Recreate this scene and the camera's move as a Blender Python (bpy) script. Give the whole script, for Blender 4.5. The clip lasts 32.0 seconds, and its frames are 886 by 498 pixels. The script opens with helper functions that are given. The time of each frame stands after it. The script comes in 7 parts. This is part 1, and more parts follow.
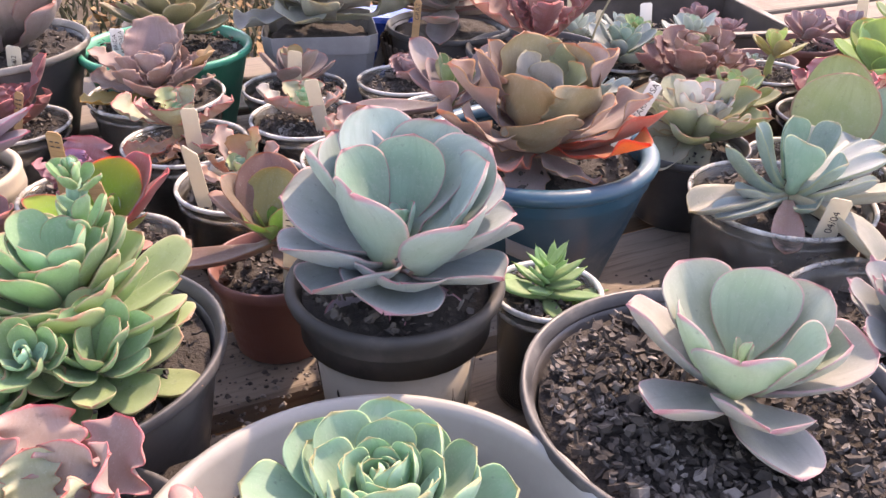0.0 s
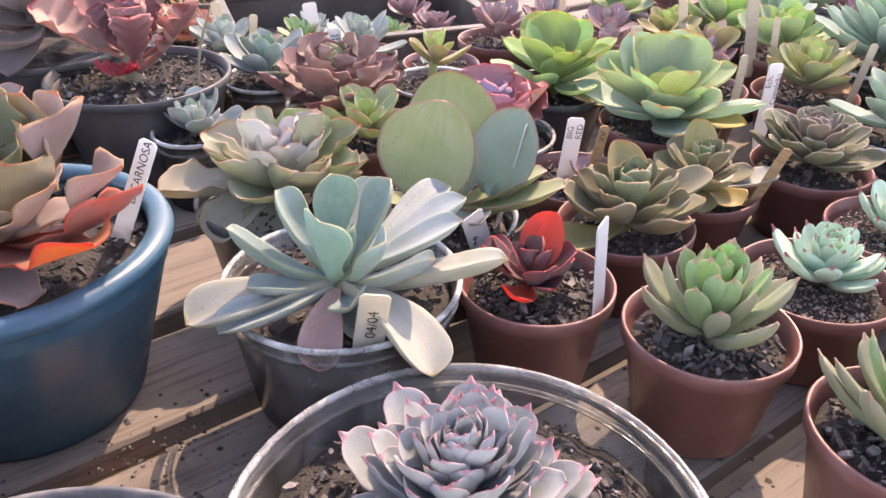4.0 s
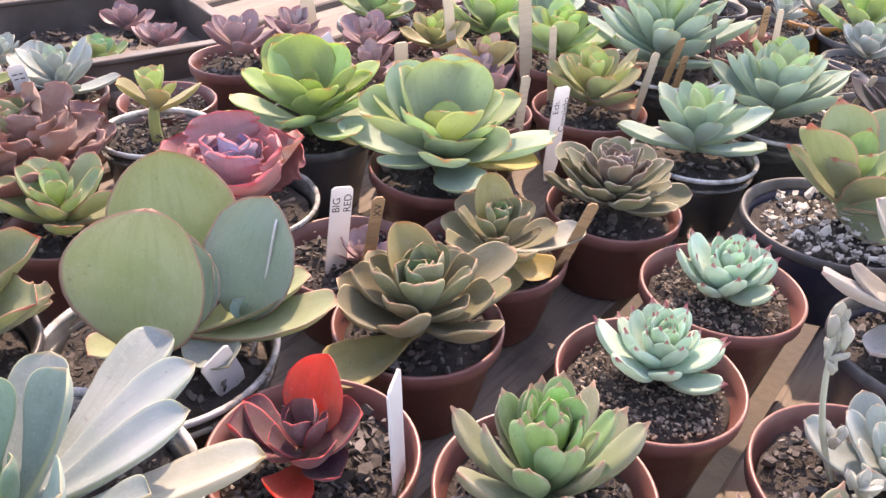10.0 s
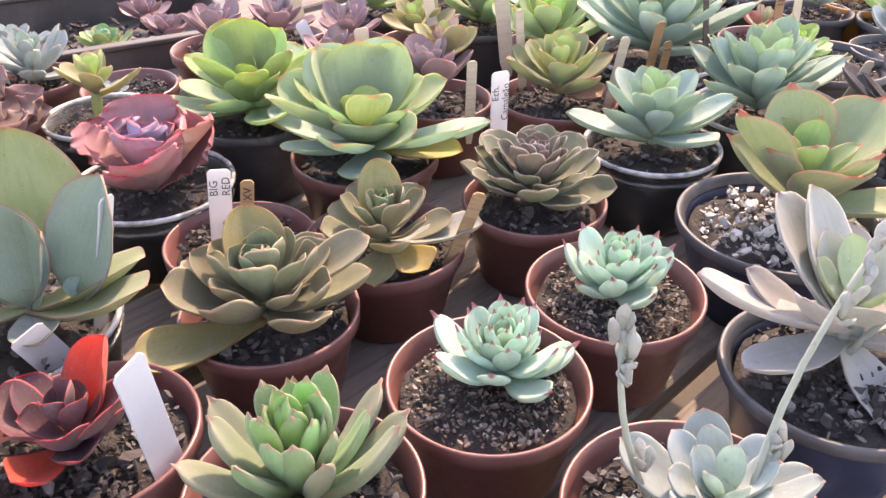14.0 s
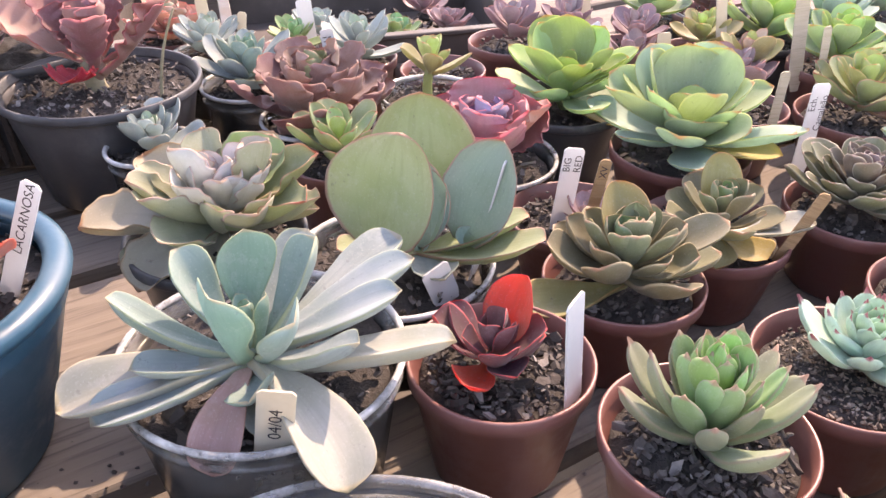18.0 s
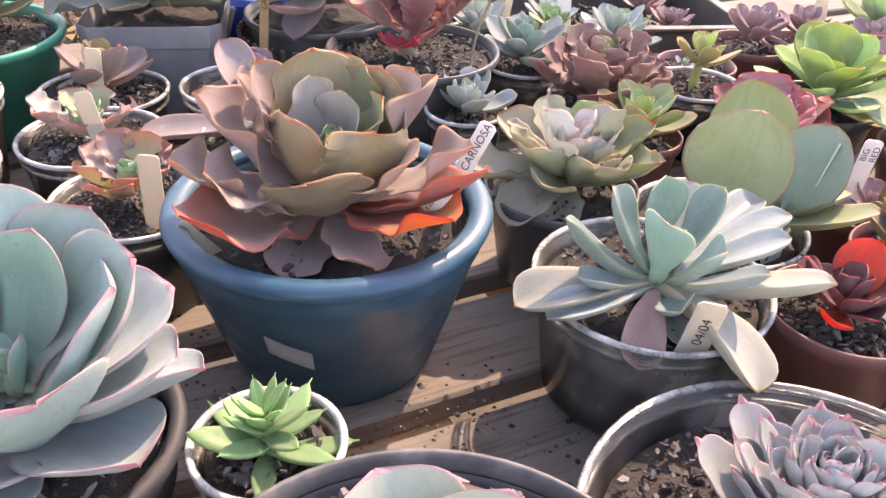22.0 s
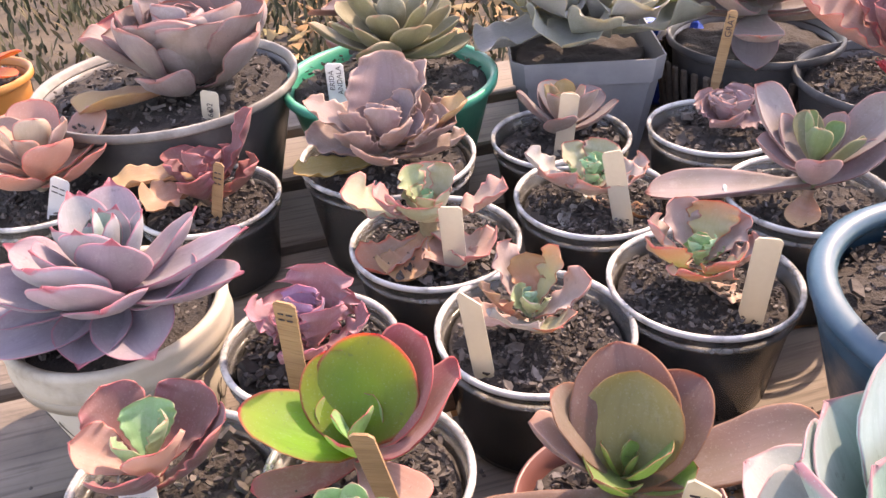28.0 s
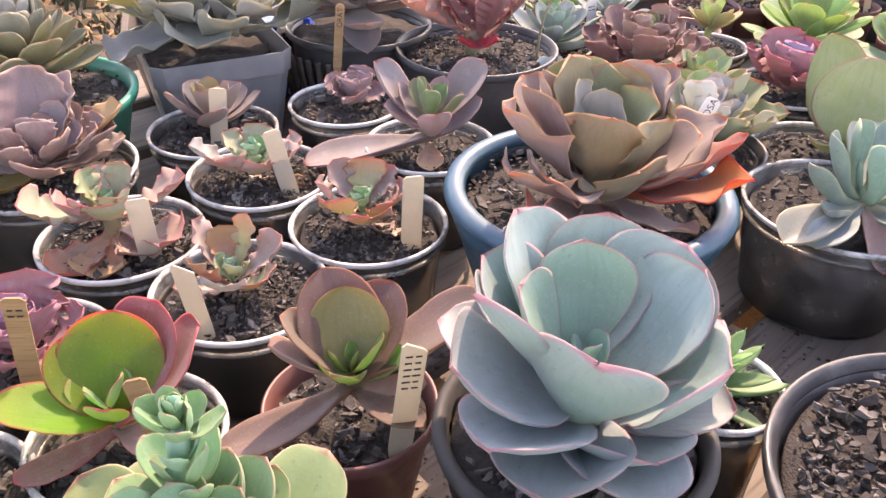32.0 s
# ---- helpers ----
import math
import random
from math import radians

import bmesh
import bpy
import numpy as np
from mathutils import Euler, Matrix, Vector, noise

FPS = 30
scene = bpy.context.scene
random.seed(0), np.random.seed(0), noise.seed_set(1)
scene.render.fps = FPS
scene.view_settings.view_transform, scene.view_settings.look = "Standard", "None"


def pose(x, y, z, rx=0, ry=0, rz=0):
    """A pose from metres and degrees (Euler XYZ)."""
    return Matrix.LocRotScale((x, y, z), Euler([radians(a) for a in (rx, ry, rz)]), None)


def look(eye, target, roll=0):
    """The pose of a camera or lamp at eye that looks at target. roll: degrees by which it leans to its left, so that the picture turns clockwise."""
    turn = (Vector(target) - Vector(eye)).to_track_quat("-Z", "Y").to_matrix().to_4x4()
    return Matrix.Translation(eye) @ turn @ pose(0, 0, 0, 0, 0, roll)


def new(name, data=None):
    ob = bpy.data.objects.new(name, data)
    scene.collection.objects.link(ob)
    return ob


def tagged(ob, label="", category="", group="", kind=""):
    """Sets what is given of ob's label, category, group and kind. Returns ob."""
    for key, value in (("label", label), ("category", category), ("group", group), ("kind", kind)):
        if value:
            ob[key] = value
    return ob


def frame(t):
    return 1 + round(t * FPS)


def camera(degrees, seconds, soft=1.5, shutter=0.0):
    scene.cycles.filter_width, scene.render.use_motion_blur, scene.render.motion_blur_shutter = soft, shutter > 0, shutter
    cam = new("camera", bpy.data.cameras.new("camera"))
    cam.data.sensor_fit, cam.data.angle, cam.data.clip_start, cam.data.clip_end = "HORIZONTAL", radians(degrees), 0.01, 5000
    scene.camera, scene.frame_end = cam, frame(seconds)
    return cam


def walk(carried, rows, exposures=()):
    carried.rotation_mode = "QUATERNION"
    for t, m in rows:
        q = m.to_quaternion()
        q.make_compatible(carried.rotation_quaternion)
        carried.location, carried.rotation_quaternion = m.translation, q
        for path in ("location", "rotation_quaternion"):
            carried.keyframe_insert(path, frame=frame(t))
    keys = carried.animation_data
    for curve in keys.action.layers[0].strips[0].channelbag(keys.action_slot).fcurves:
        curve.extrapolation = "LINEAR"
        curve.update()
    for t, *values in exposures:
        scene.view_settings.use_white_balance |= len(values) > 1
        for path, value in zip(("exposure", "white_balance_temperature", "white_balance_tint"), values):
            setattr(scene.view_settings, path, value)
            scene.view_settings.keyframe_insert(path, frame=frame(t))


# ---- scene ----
cam = camera(57.2, 32.0)
PATH = [
    (0, (0.0340, 0.0366, 1.1686), (0.0233, 1.7664, 0.1639), 1.03),
    (0.5, (0.0489, 0.0376, 1.1710), (0.1154, 1.7634, 0.1613), 0.35),
    (1, (0.0740, 0.0536, 1.1686), (0.1717, 1.7703, 0.1478), 0.26),
    (1.5, (0.1129, 0.0886, 1.1714), (0.2330, 1.7962, 0.1372), 0.67),
    (2, (0.1450, 0.1076, 1.1702), (0.3071, 1.8112, 0.1351), -0.32),
    (2.5, (0.1660, 0.1336, 1.1676), (0.4163, 1.8241, 0.1279), 0.19),
    (3, (0.1992, 0.1576, 1.1613), (0.4745, 1.8441, 0.1213), 0.29),
    (3.5, (0.2412, 0.1816, 1.1633), (0.5215, 1.8661, 0.1214), 0.39),
    (4, (0.2885, 0.2135, 1.1503), (0.5828, 1.8970, 0.1109), 0.59),
    (4.5, (0.3097, 0.2225, 1.1459), (0.6082, 1.8990, 0.0975), -0.50),
    (6.5, (0.2174, 0.3015, 1.1550), (0.8925, 1.8529, 0.0892), 2.07),
    (7, (0.1974, 0.3095, 1.1545), (0.9126, 1.8419, 0.0858), 3.06),
    (7.5, (0.2043, 0.3125, 1.1576), (0.9276, 1.8389, 0.0862), 3.66),
    (8, (0.2114, 0.3255, 1.1547), (0.9446, 1.8499, 0.0876), 3.96),
    (8.5, (0.2145, 0.3235, 1.1518), (0.9606, 1.8449, 0.0880), 3.65),
    (9, (0.2224, 0.3205, 1.1551), (0.9825, 1.8339, 0.0917), 3.05),
    (9.5, (0.2716, 0.3435, 1.1492), (1.0407, 1.8508, 0.0831), 2.75),
    (10, (0.3465, 0.3655, 1.1511), (1.1262, 1.8537, 0.0653), 3.36),
    (10.5, (0.3834, 0.3535, 1.1561), (1.1456, 1.8376, 0.0519), 5.37),
    (11, (0.4335, 0.3405, 1.1535), (1.0317, 1.8936, 0.0446), 4.22),
    (11.5, (0.4756, 0.3395, 1.1496), (0.9889, 1.9196, 0.0374), 2.33),
    (12, (0.5090, 0.3394, 1.1355), (1.0124, 1.9205, 0.0190), 1.34),
    (12.5, (0.5118, 0.3374, 1.1435), (1.0239, 1.9226, 0.0363), 1.43),
    (13, (0.5088, 0.3364, 1.1415), (1.0329, 1.9196, 0.0375), 1.02),
    (13.5, (0.4990, 0.3264, 1.1353), (1.0189, 1.9146, 0.0362), 0.42),
    (15.5, (0.4839, 0.3274, 1.1369), (0.8802, 1.9667, 0.0633), -1.69),
    (16, (0.4709, 0.3234, 1.1375), (0.8211, 1.9748, 0.0647), -0.79),
    (16.5, (0.4531, 0.3304, 1.1300), (0.7243, 1.9957, 0.0570), 0.21),
    (17, (0.4332, 0.3343, 1.1265), (0.6412, 2.0138, 0.0608), 1.60),
    (17.5, (0.3950, 0.3264, 1.1325), (0.5761, 2.0078, 0.0641), 1.70),
    (18, (0.3568, 0.3014, 1.1427), (0.5249, 1.9798, 0.0689), 0.20),
    (18.5, (0.3254, 0.2855, 1.1539), (0.5065, 1.9417, 0.0476), 0.33),
    (19, (0.2894, 0.2845, 1.1570), (0.4981, 1.9458, 0.0634), 0.02),
    (19.5, (0.2483, 0.2685, 1.1590), (0.4819, 1.9278, 0.0680), 0.92),
    (20, (0.2134, 0.2505, 1.1532), (0.4497, 1.9189, 0.0763), 1.31),
    (20.5, (0.1863, 0.2265, 1.1576), (0.3806, 1.9009, 0.0805), 3.51),
    (21, (0.1803, 0.2225, 1.1575), (0.3007, 1.8989, 0.0725), 3.70),
    (21.5, (0.1764, 0.2245, 1.1554), (0.2199, 1.8998, 0.0643), 3.19),
    (22, (0.1743, 0.2185, 1.1583), (0.1697, 1.8979, 0.0730), 2.68),
    (22.5, (0.1680, 0.2056, 1.1692), (0.0956, 1.8779, 0.0752), 1.77),
    (23, (0.1569, 0.1946, 1.1730), (-0.0137, 1.8650, 0.0864), 0.93),
    (23.5, (0.1499, 0.1946, 1.1728), (-0.1148, 1.8540, 0.0878), 0.30),
    (24, (0.1439, 0.2026, 1.1716), (-0.1687, 1.8520, 0.0844), -0.02),
    (24.5, (0.1338, 0.1976, 1.1764), (-0.2068, 1.8410, 0.0885), -0.13),
    (25, (0.0986, 0.1937, 1.1825), (-0.2867, 1.8200, 0.0825), -0.55),
    (25.5, (0.0639, 0.2086, 1.1725), (-0.3826, 1.8200, 0.0760), -1.28),
    (26, (0.0369, 0.2306, 1.1707), (-0.4383, 1.8289, 0.0655), -1.69),
    (26.5, (-0.0049, 0.2466, 1.1635), (-0.4670, 1.8459, 0.0546), -1.18),
    (28.5, (-0.1191, 0.2946, 1.1683), (-0.4623, 1.9269, 0.0643), -4.73),
    (29, (-0.1252, 0.2827, 1.1732), (-0.4473, 1.9149, 0.0628), -4.71),
    (29.5, (-0.1401, 0.2766, 1.1688), (-0.3549, 1.9219, 0.0522), -3.86),
    (30, (-0.1593, 0.2507, 1.1764), (-0.1769, 1.9058, 0.0539), -1.50),
    (30.5, (-0.1623, 0.2417, 1.1774), (-0.0210, 1.8928, 0.0571), -0.17),
    (31, (-0.1594, 0.2337, 1.1815), (0.0728, 1.8799, 0.0686), -0.16),
    (31.5, (-0.1534, 0.2217, 1.1787), (0.1987, 1.8519, 0.0740), 0.93),
    (32, (-0.1374, 0.2117, 1.1812), (0.3596, 1.8059, 0.0795), 1.13),
]
walk(cam, [(t, look(eye, target, roll)) for t, eye, target, roll in PATH], [(0, 2.20, 8700, 31), (4.5, 2.27, 8500, 31), (7, 2.40, 8550, 31), (10, 2.28, 8650, 31), (12, 2.35, 8700, 31), (18, 2.36, 8600, 31), (24, 2.37, 8900, 31), (32, 2.35, 8950, 31)])

# ---------------------------------------------------------------- light
world = bpy.data.worlds.new("sky")
scene.world = world
world.use_nodes = True
wn = world.node_tree
sky = wn.nodes.new("ShaderNodeTexSky")
sky.sky_type, sky.sun_disc = "NISHITA", False
sky.sun_elevation, sky.sun_rotation = radians(47), radians(34)
wn.links.new(sky.outputs[0], wn.nodes["Background"].inputs[0])
wn.nodes["Background"].inputs[1].default_value = 0.15
sun_data = bpy.data.lights.new("sun", "SUN")
sun_data.energy, sun_data.angle, sun_data.color = 1.60, radians(0.6), (1.0, 0.92, 0.80)
sun = new("sun", sun_data)
SUN_EL, SUN_AZ = radians(47), radians(56)
sun.rotation_euler = Vector((math.cos(SUN_EL) * math.cos(SUN_AZ), math.cos(SUN_EL) * math.sin(SUN_AZ), math.sin(SUN_EL))).to_track_quat("Z", "Y").to_euler()

TABLE = 0.80


# ---------------------------------------------------------------- materials
def shader(name):
    m = bpy.data.materials.new(name)
    m.use_nodes = True
    t = m.node_tree
    return m, t, t.nodes["Principled BSDF"], t.nodes.new, t.links.new


def ramp(t, a, b, p0=0.35, p1=0.65):
    n = t.nodes.new("ShaderNodeValToRGB")
    n.color_ramp.elements[0].position, n.color_ramp.elements[1].position = p0, p1
    n.color_ramp.elements[0].color, n.color_ramp.elements[1].color = (*a, 1), (*b, 1)
    return n


def noise_of(t, scale, detail=4.0, rough=0.55):
    c = t.nodes.new("ShaderNodeTexCoord")
    n = t.nodes.new("ShaderNodeTexNoise")
    n.inputs["Scale"].default_value, n.inputs["Detail"].default_value, n.inputs["Roughness"].default_value = scale, detail, rough
    t.links.new(c.outputs["Object"], n.inputs["Vector"])
    return n


def bumped(t, p, src, strength, distance=0.002):
    b = t.nodes.new("ShaderNodeBump")
    b.inputs["Strength"].default_value, b.inputs["Distance"].default_value = strength, distance
    t.links.new(src, b.inputs["Height"])
    t.links.new(b.outputs[0], p.inputs["Normal"])


def mixed(t, fac, a, b, kind="MIX"):
    n = t.nodes.new("ShaderNodeMix")
    n.data_type, n.blend_type = "RGBA", kind
    for sock, v in ((n.inputs[0], fac), (n.inputs[6], a), (n.inputs[7], b)):
        if hasattr(v, "links"):
            t.links.new(v, sock)
        else:
            sock.default_value = v if isinstance(v, (int, float)) else (*v, 1)
    return n.outputs[2]


def ranged(t, src, a, b, c=0.0, d=1.0):
    n = t.nodes.new("ShaderNodeMapRange")
    n.interpolation_type = "SMOOTHSTEP"
    t.links.new(src, n.inputs[0])
    for k, v in zip((1, 2, 3, 4), (a, b, c, d)):
        n.inputs[k].default_value = v
    return n.outputs[0]


def plain(name, a, b, scale=30, rough=0.5, bump=0.15, metal=0.0, spec=0.5, fine=300):
    """Two tones in large and fine noise, with a fine relief."""
    m, t, p, node, link = shader(name)
    n = noise_of(t, scale)
    f = noise_of(t, fine, 3)
    r = ramp(t, a, b)
    link(n.outputs[0], r.inputs[0])
    col = mixed(t, 0.25, r.outputs[0], f.outputs[0], "SOFT_LIGHT")
    link(col, p.inputs["Base Color"])
    link(ranged(t, n.outputs[0], 0.3, 0.7, max(0.05, rough - 0.12), min(1, rough + 0.12)), p.inputs["Roughness"])
    p.inputs["Metallic"].default_value, p.inputs["Specular IOR Level"].default_value = metal, spec
    bumped(t, p, f.outputs[0], bump)
    return m


def dusty(name, a, b, dust, amount=0.35, rough=0.42):
    """Moulded plastic with a film of dried soil and water marks."""
    m, t, p, node, link = shader(name)
    n = noise_of(t, 22, 6, 0.65)
    g = noise_of(t, 160, 4)
    r = ramp(t, a, b)
    link(n.outputs[0], r.inputs[0])
    fac = ranged(t, n.outputs[0], 0.48, 0.74, 0.0, amount)
    link(mixed(t, fac, r.outputs[0], dust), p.inputs["Base Color"])
    link(ranged(t, n.outputs[0], 0.4, 0.7, rough - 0.1, rough + 0.25), p.inputs["Roughness"])
    bumped(t, p, g.outputs[0], 0.12, 0.001)
    return m


def soft(c, k=0.14):
    g = 0.3 * c[0] + 0.6 * c[1] + 0.1 * c[2]
    return tuple(min(0.72, 1.04 * ((1 - k) * v + k * g) + 0.012) for v in c)


def leaf_mat(name, base, edge, tip, warm=None, bloom=0.25, edge_at=0.90, see=0.30, rough=0.48):
    """Fleshy leaf: waxy bloom, a tinted margin and tip, light that passes through."""
    base, edge, tip = soft(base), soft(edge, 0.12), soft(tip, 0.10)
    warm = soft(warm) if warm else None
    m, t, p, node, link = shader(name)
    uv = node("ShaderNodeUVMap")
    uv.uv_map = "leaf"
    sep = node("ShaderNodeSeparateXYZ")
    link(uv.outputs[0], sep.inputs[0])
    info = node("ShaderNodeObjectInfo")
    n = noise_of(t, 28, 5, 0.6)
    f = noise_of(t, 240, 4, 0.6)
    pale = tuple(min(0.75, c * 0.62 + 0.22) for c in base)
    c1 = mixed(t, ranged(t, n.outputs[0], 0.40, 0.66, 0.0, bloom), base, pale)
    # streaks along the blade and blotches where the bloom is rubbed off
    mp = node("ShaderNodeMapping")
    mp.inputs["Scale"].default_value = (4.5, 1.1, 1.0)
    across = node("ShaderNodeUVMap")
    across.uv_map = "blade"
    link(across.outputs[0], mp.inputs[0])
    st = node("ShaderNodeTexNoise")
    st.inputs["Scale"].default_value, st.inputs["Detail"].default_value = 2.2, 6
    off = node("ShaderNodeVectorMath")
    off.operation = "ADD"
    link(mp.outputs[0], off.inputs[0])
    link(info.outputs["Random"], off.inputs[1])
    link(off.outputs[0], st.inputs["Vector"])
    c1 = mixed(t, ranged(t, st.outputs[0], 0.46, 0.68, 0.0, 0.24), c1, tuple(0.64 * c for c in base))
    tone = noise_of(t, 42, 3, 0.5)
    c1 = mixed(t, ranged(t, tone.outputs[0], 0.44, 0.66, 0.0, 0.50), c1, tuple(0.70 * c + 0.30 * q for c, q in zip(base, (0.16, 0.22, 0.12))))
    rub = noise_of(t, 95, 7, 0.75)
    c1 = mixed(t, ranged(t, rub.outputs[0], 0.52, 0.66, 0.0, 0.10 + 0.85 * bloom), c1, pale)
    if warm:
        c1 = mixed(t, ranged(t, sep.outputs[1], 0.45, 1.0, 0.0, 0.75), c1, warm)
    hsv = node("ShaderNodeHueSaturation")
    link(ranged(t, info.outputs["Random"], 0, 1, 0.485, 0.515), hsv.inputs["Hue"])
    link(ranged(t, info.outputs["Random"], 0, 1, 0.86, 1.12), hsv.inputs["Value"])
    link(c1, hsv.inputs["Color"])
    wob = node("ShaderNodeMath")
    wob.operation = "MULTIPLY_ADD"
    link(n.outputs[0], wob.inputs[0])
    wob.inputs[1].default_value = 0.08
    link(sep.outputs[0], wob.inputs[2])
    # paler and greener towards the foot
    foot = mixed(t, ranged(t, sep.outputs[1], 0.0, 0.40, 0.35, 0.0), hsv.outputs[0], tuple(0.55 * c + 0.45 * q for c, q in zip(base, (0.34, 0.46, 0.22))))
    # a faint flush inside the margin, then the thin margin itself
    flush = mixed(t, ranged(t, wob.outputs[0], 0.62, 1.05, 0.0, 0.16), foot, tuple(0.5 * c + 0.5 * q for c, q in zip(base, edge)))
    c2 = mixed(t, ranged(t, wob.outputs[0], min(edge_at + 0.095, 1.0), 1.035, 0.0, 0.80), flush, edge)
    c3 = mixed(t, ranged(t, sep.outputs[1], 0.975, 1.0, 0.0, 0.85), c2, tip)
    # small scars and dust
    spot = ranged(t, f.outputs[0], 0.63, 0.72, 0.0, 0.50)
    c4 = mixed(t, spot, c3, tuple(0.35 * c + 0.08 for c in base))
    grit = noise_of(t, 900, 2, 0.5)
    c4 = mixed(t, ranged(t, grit.outputs[0], 0.60, 0.72, 0.0, 0.30), c4, tuple(min(0.7, c * 0.7 + 0.25) for c in base))
    link(c4, p.inputs["Base Color"])
    link(ranged(t, n.outputs[0], 0.3, 0.7, rough - 0.1, rough + 0.15), p.inputs["Roughness"])
    p.inputs["Specular IOR Level"].default_value = 0.35
    bumped(t, p, f.outputs[0], 0.16, 0.001)
    p.inputs["Sheen Weight"].default_value = 0.12
    tr = node("ShaderNodeBsdfTranslucent")
    gl = node("ShaderNodeHueSaturation")
    gl.inputs["Saturation"].default_value, gl.inputs["Value"].default_value = 1.15, 1.45
    link(c4, gl.inputs["Color"])
    link(gl.outputs[0], tr.inputs[0])
    mx = node("ShaderNodeMixShader")
    mx.inputs[0].default_value = see
    link(p.outputs[0], mx.inputs[1])
    link(tr.outputs[0], mx.inputs[2])
    link(mx.outputs[0], t.nodes["Material Output"].inputs[0])
    return m


def island_mat(name, cols, rough=0.85, bump=0.4):
    m, t, p, node, link = shader(name)
    g = node("ShaderNodeNewGeometry")
    r = ramp(t, cols[0], cols[-1], 0.0, 1.0)
    for k, c in enumerate(cols[1:-1], 1):
        e = r.color_ramp.elements.new(k / (len(cols) - 1))
        e.color = (*c, 1)
    link(g.outputs["Random Per Island"], r.inputs[0])
    f = noise_of(t, 350, 4)
    link(mixed(t, 0.5, r.outputs[0], f.outputs[0], "SOFT_LIGHT"), p.inputs["Base Color"])
    p.inputs["Roughness"].default_value = rough
    bumped(t, p, f.outputs[0], bump)
    return m


def wood_mat(name, a, b, dark, along=14, grain=150):
    m, t, p, node, link = shader(name)
    c = node("ShaderNodeTexCoord")
    info = node("ShaderNodeObjectInfo")
    mp = node("ShaderNodeMapping")
    mp.inputs["Scale"].default_value = (along * 0.12, along, along)
    add = node("ShaderNodeVectorMath")
    add.operation = "ADD"
    link(c.outputs["Object"], add.inputs[0])
    link(info.outputs["Random"], add.inputs[1])
    link(add.outputs[0], mp.inputs[0])
    n1 = node("ShaderNodeTexNoise")
    n1.inputs["Scale"].default_value, n1.inputs["Detail"].default_value = 3, 8
    link(mp.outputs[0], n1.inputs["Vector"])
    mp2 = node("ShaderNodeMapping")
    mp2.inputs["Scale"].default_value = (grain * 0.05, grain, grain)
    link(add.outputs[0], mp2.inputs[0])
    n2 = node("ShaderNodeTexNoise")
    n2.inputs["Scale"].default_value, n2.inputs["Detail"].default_value = 2, 5
    link(mp2.outputs[0], n2.inputs["Vector"])
    r = ramp(t, a, b, 0.3, 0.7)
    link(n1.outputs[0], r.inputs[0])
    st = noise_of(t, 9, 6, 0.7)
    col = mixed(t, ranged(t, n2.outputs[0], 0.5, 0.72, 0.0, 0.6), r.outputs[0], dark)
    col = mixed(t, ranged(t, st.outputs[0], 0.52, 0.70, 0.0, 0.55), col, dark)
    link(col, p.inputs["Base Color"])
    p.inputs["Roughness"].default_value = 0.82
    bumped(t, p, n2.outputs[0], 0.45, 0.002)
    return m


def clear_mat(name, tint=(0.92, 0.94, 0.94), haze=0.10):
    m, t, p, node, link = shader(name)
    t.nodes.remove(p)
    tr = node("ShaderNodeBsdfTransparent")
    tr.inputs[0].default_value = (*tint, 1)
    gl = node("ShaderNodeBsdfGlossy")
    gl.inputs["Roughness"].default_value = 0.16
    gl.inputs[0].default_value = (0.55, 0.55, 0.55, 1)
    df = node("ShaderNodeBsdfDiffuse")
    df.inputs[0].default_value = (0.62, 0.62, 0.60, 1)
    fr = node("ShaderNodeFresnel")
    fr.inputs[0].default_value = 1.45
    n = noise_of(t, 26, 6, 0.7)
    m1 = node("ShaderNodeMixShader")
    link(ranged(t, n.outputs[0], 0.35, 0.75, haze * 0.3, haze * 1.8), m1.inputs[0])
    link(tr.outputs[0], m1.inputs[1])
    link(df.outputs[0], m1.inputs[2])
    m2 = node("ShaderNodeMixShader")
    link(fr.outputs[0], m2.inputs[0])
    link(m1.outputs[0], m2.inputs[1])
    link(gl.outputs[0], m2.inputs[2])
    link(m2.outputs[0], t.nodes["Material Output"].inputs[0])
    return m


def leaky(name, c):
    """Thin plastic that lets light through."""
    m = plain(name, c, tuple(min(0.8, v * 1.08) for v in c), 40, 0.5, 0.05)
    t = m.node_tree
    tr, mx = t.nodes.new("ShaderNodeBsdfTranslucent"), t.nodes.new("ShaderNodeMixShader")
    tr.inputs[0].default_value = (*c, 1)
    mx.inputs[0].default_value = 0.4
    t.links.new(t.nodes["Principled BSDF"].outputs[0], mx.inputs[1])
    t.links.new(tr.outputs[0], mx.inputs[2])
    t.links.new(mx.outputs[0], t.nodes["Material Output"].inputs[0])
    return m


M = {}
M["brown"] = dusty("brown_plastic", (0.175, 0.072, 0.062), (0.225, 0.095, 0.082), (0.36, 0.25, 0.22), 0.36)
M["black"] = dusty("black_plastic", (0.066, 0.065, 0.068), (0.094, 0.092, 0.095), (0.21, 0.20, 0.19), 0.40)
M["black_rim"] = dusty("grey_rim_plastic", (0.050, 0.050, 0.054), (0.085, 0.085, 0.088), (0.30, 0.29, 0.28), 0.42, 0.5)
M["collar"] = dusty("dark_painted_clay", (0.026, 0.025, 0.025), (0.046, 0.044, 0.043), (0.15, 0.13, 0.12), 0.55, 0.72)
M["dark_brown"] = dusty("dark_brown_plastic", (0.062, 0.052, 0.046), (0.095, 0.080, 0.072), (0.16, 0.13, 0.11), 0.5, 0.6)
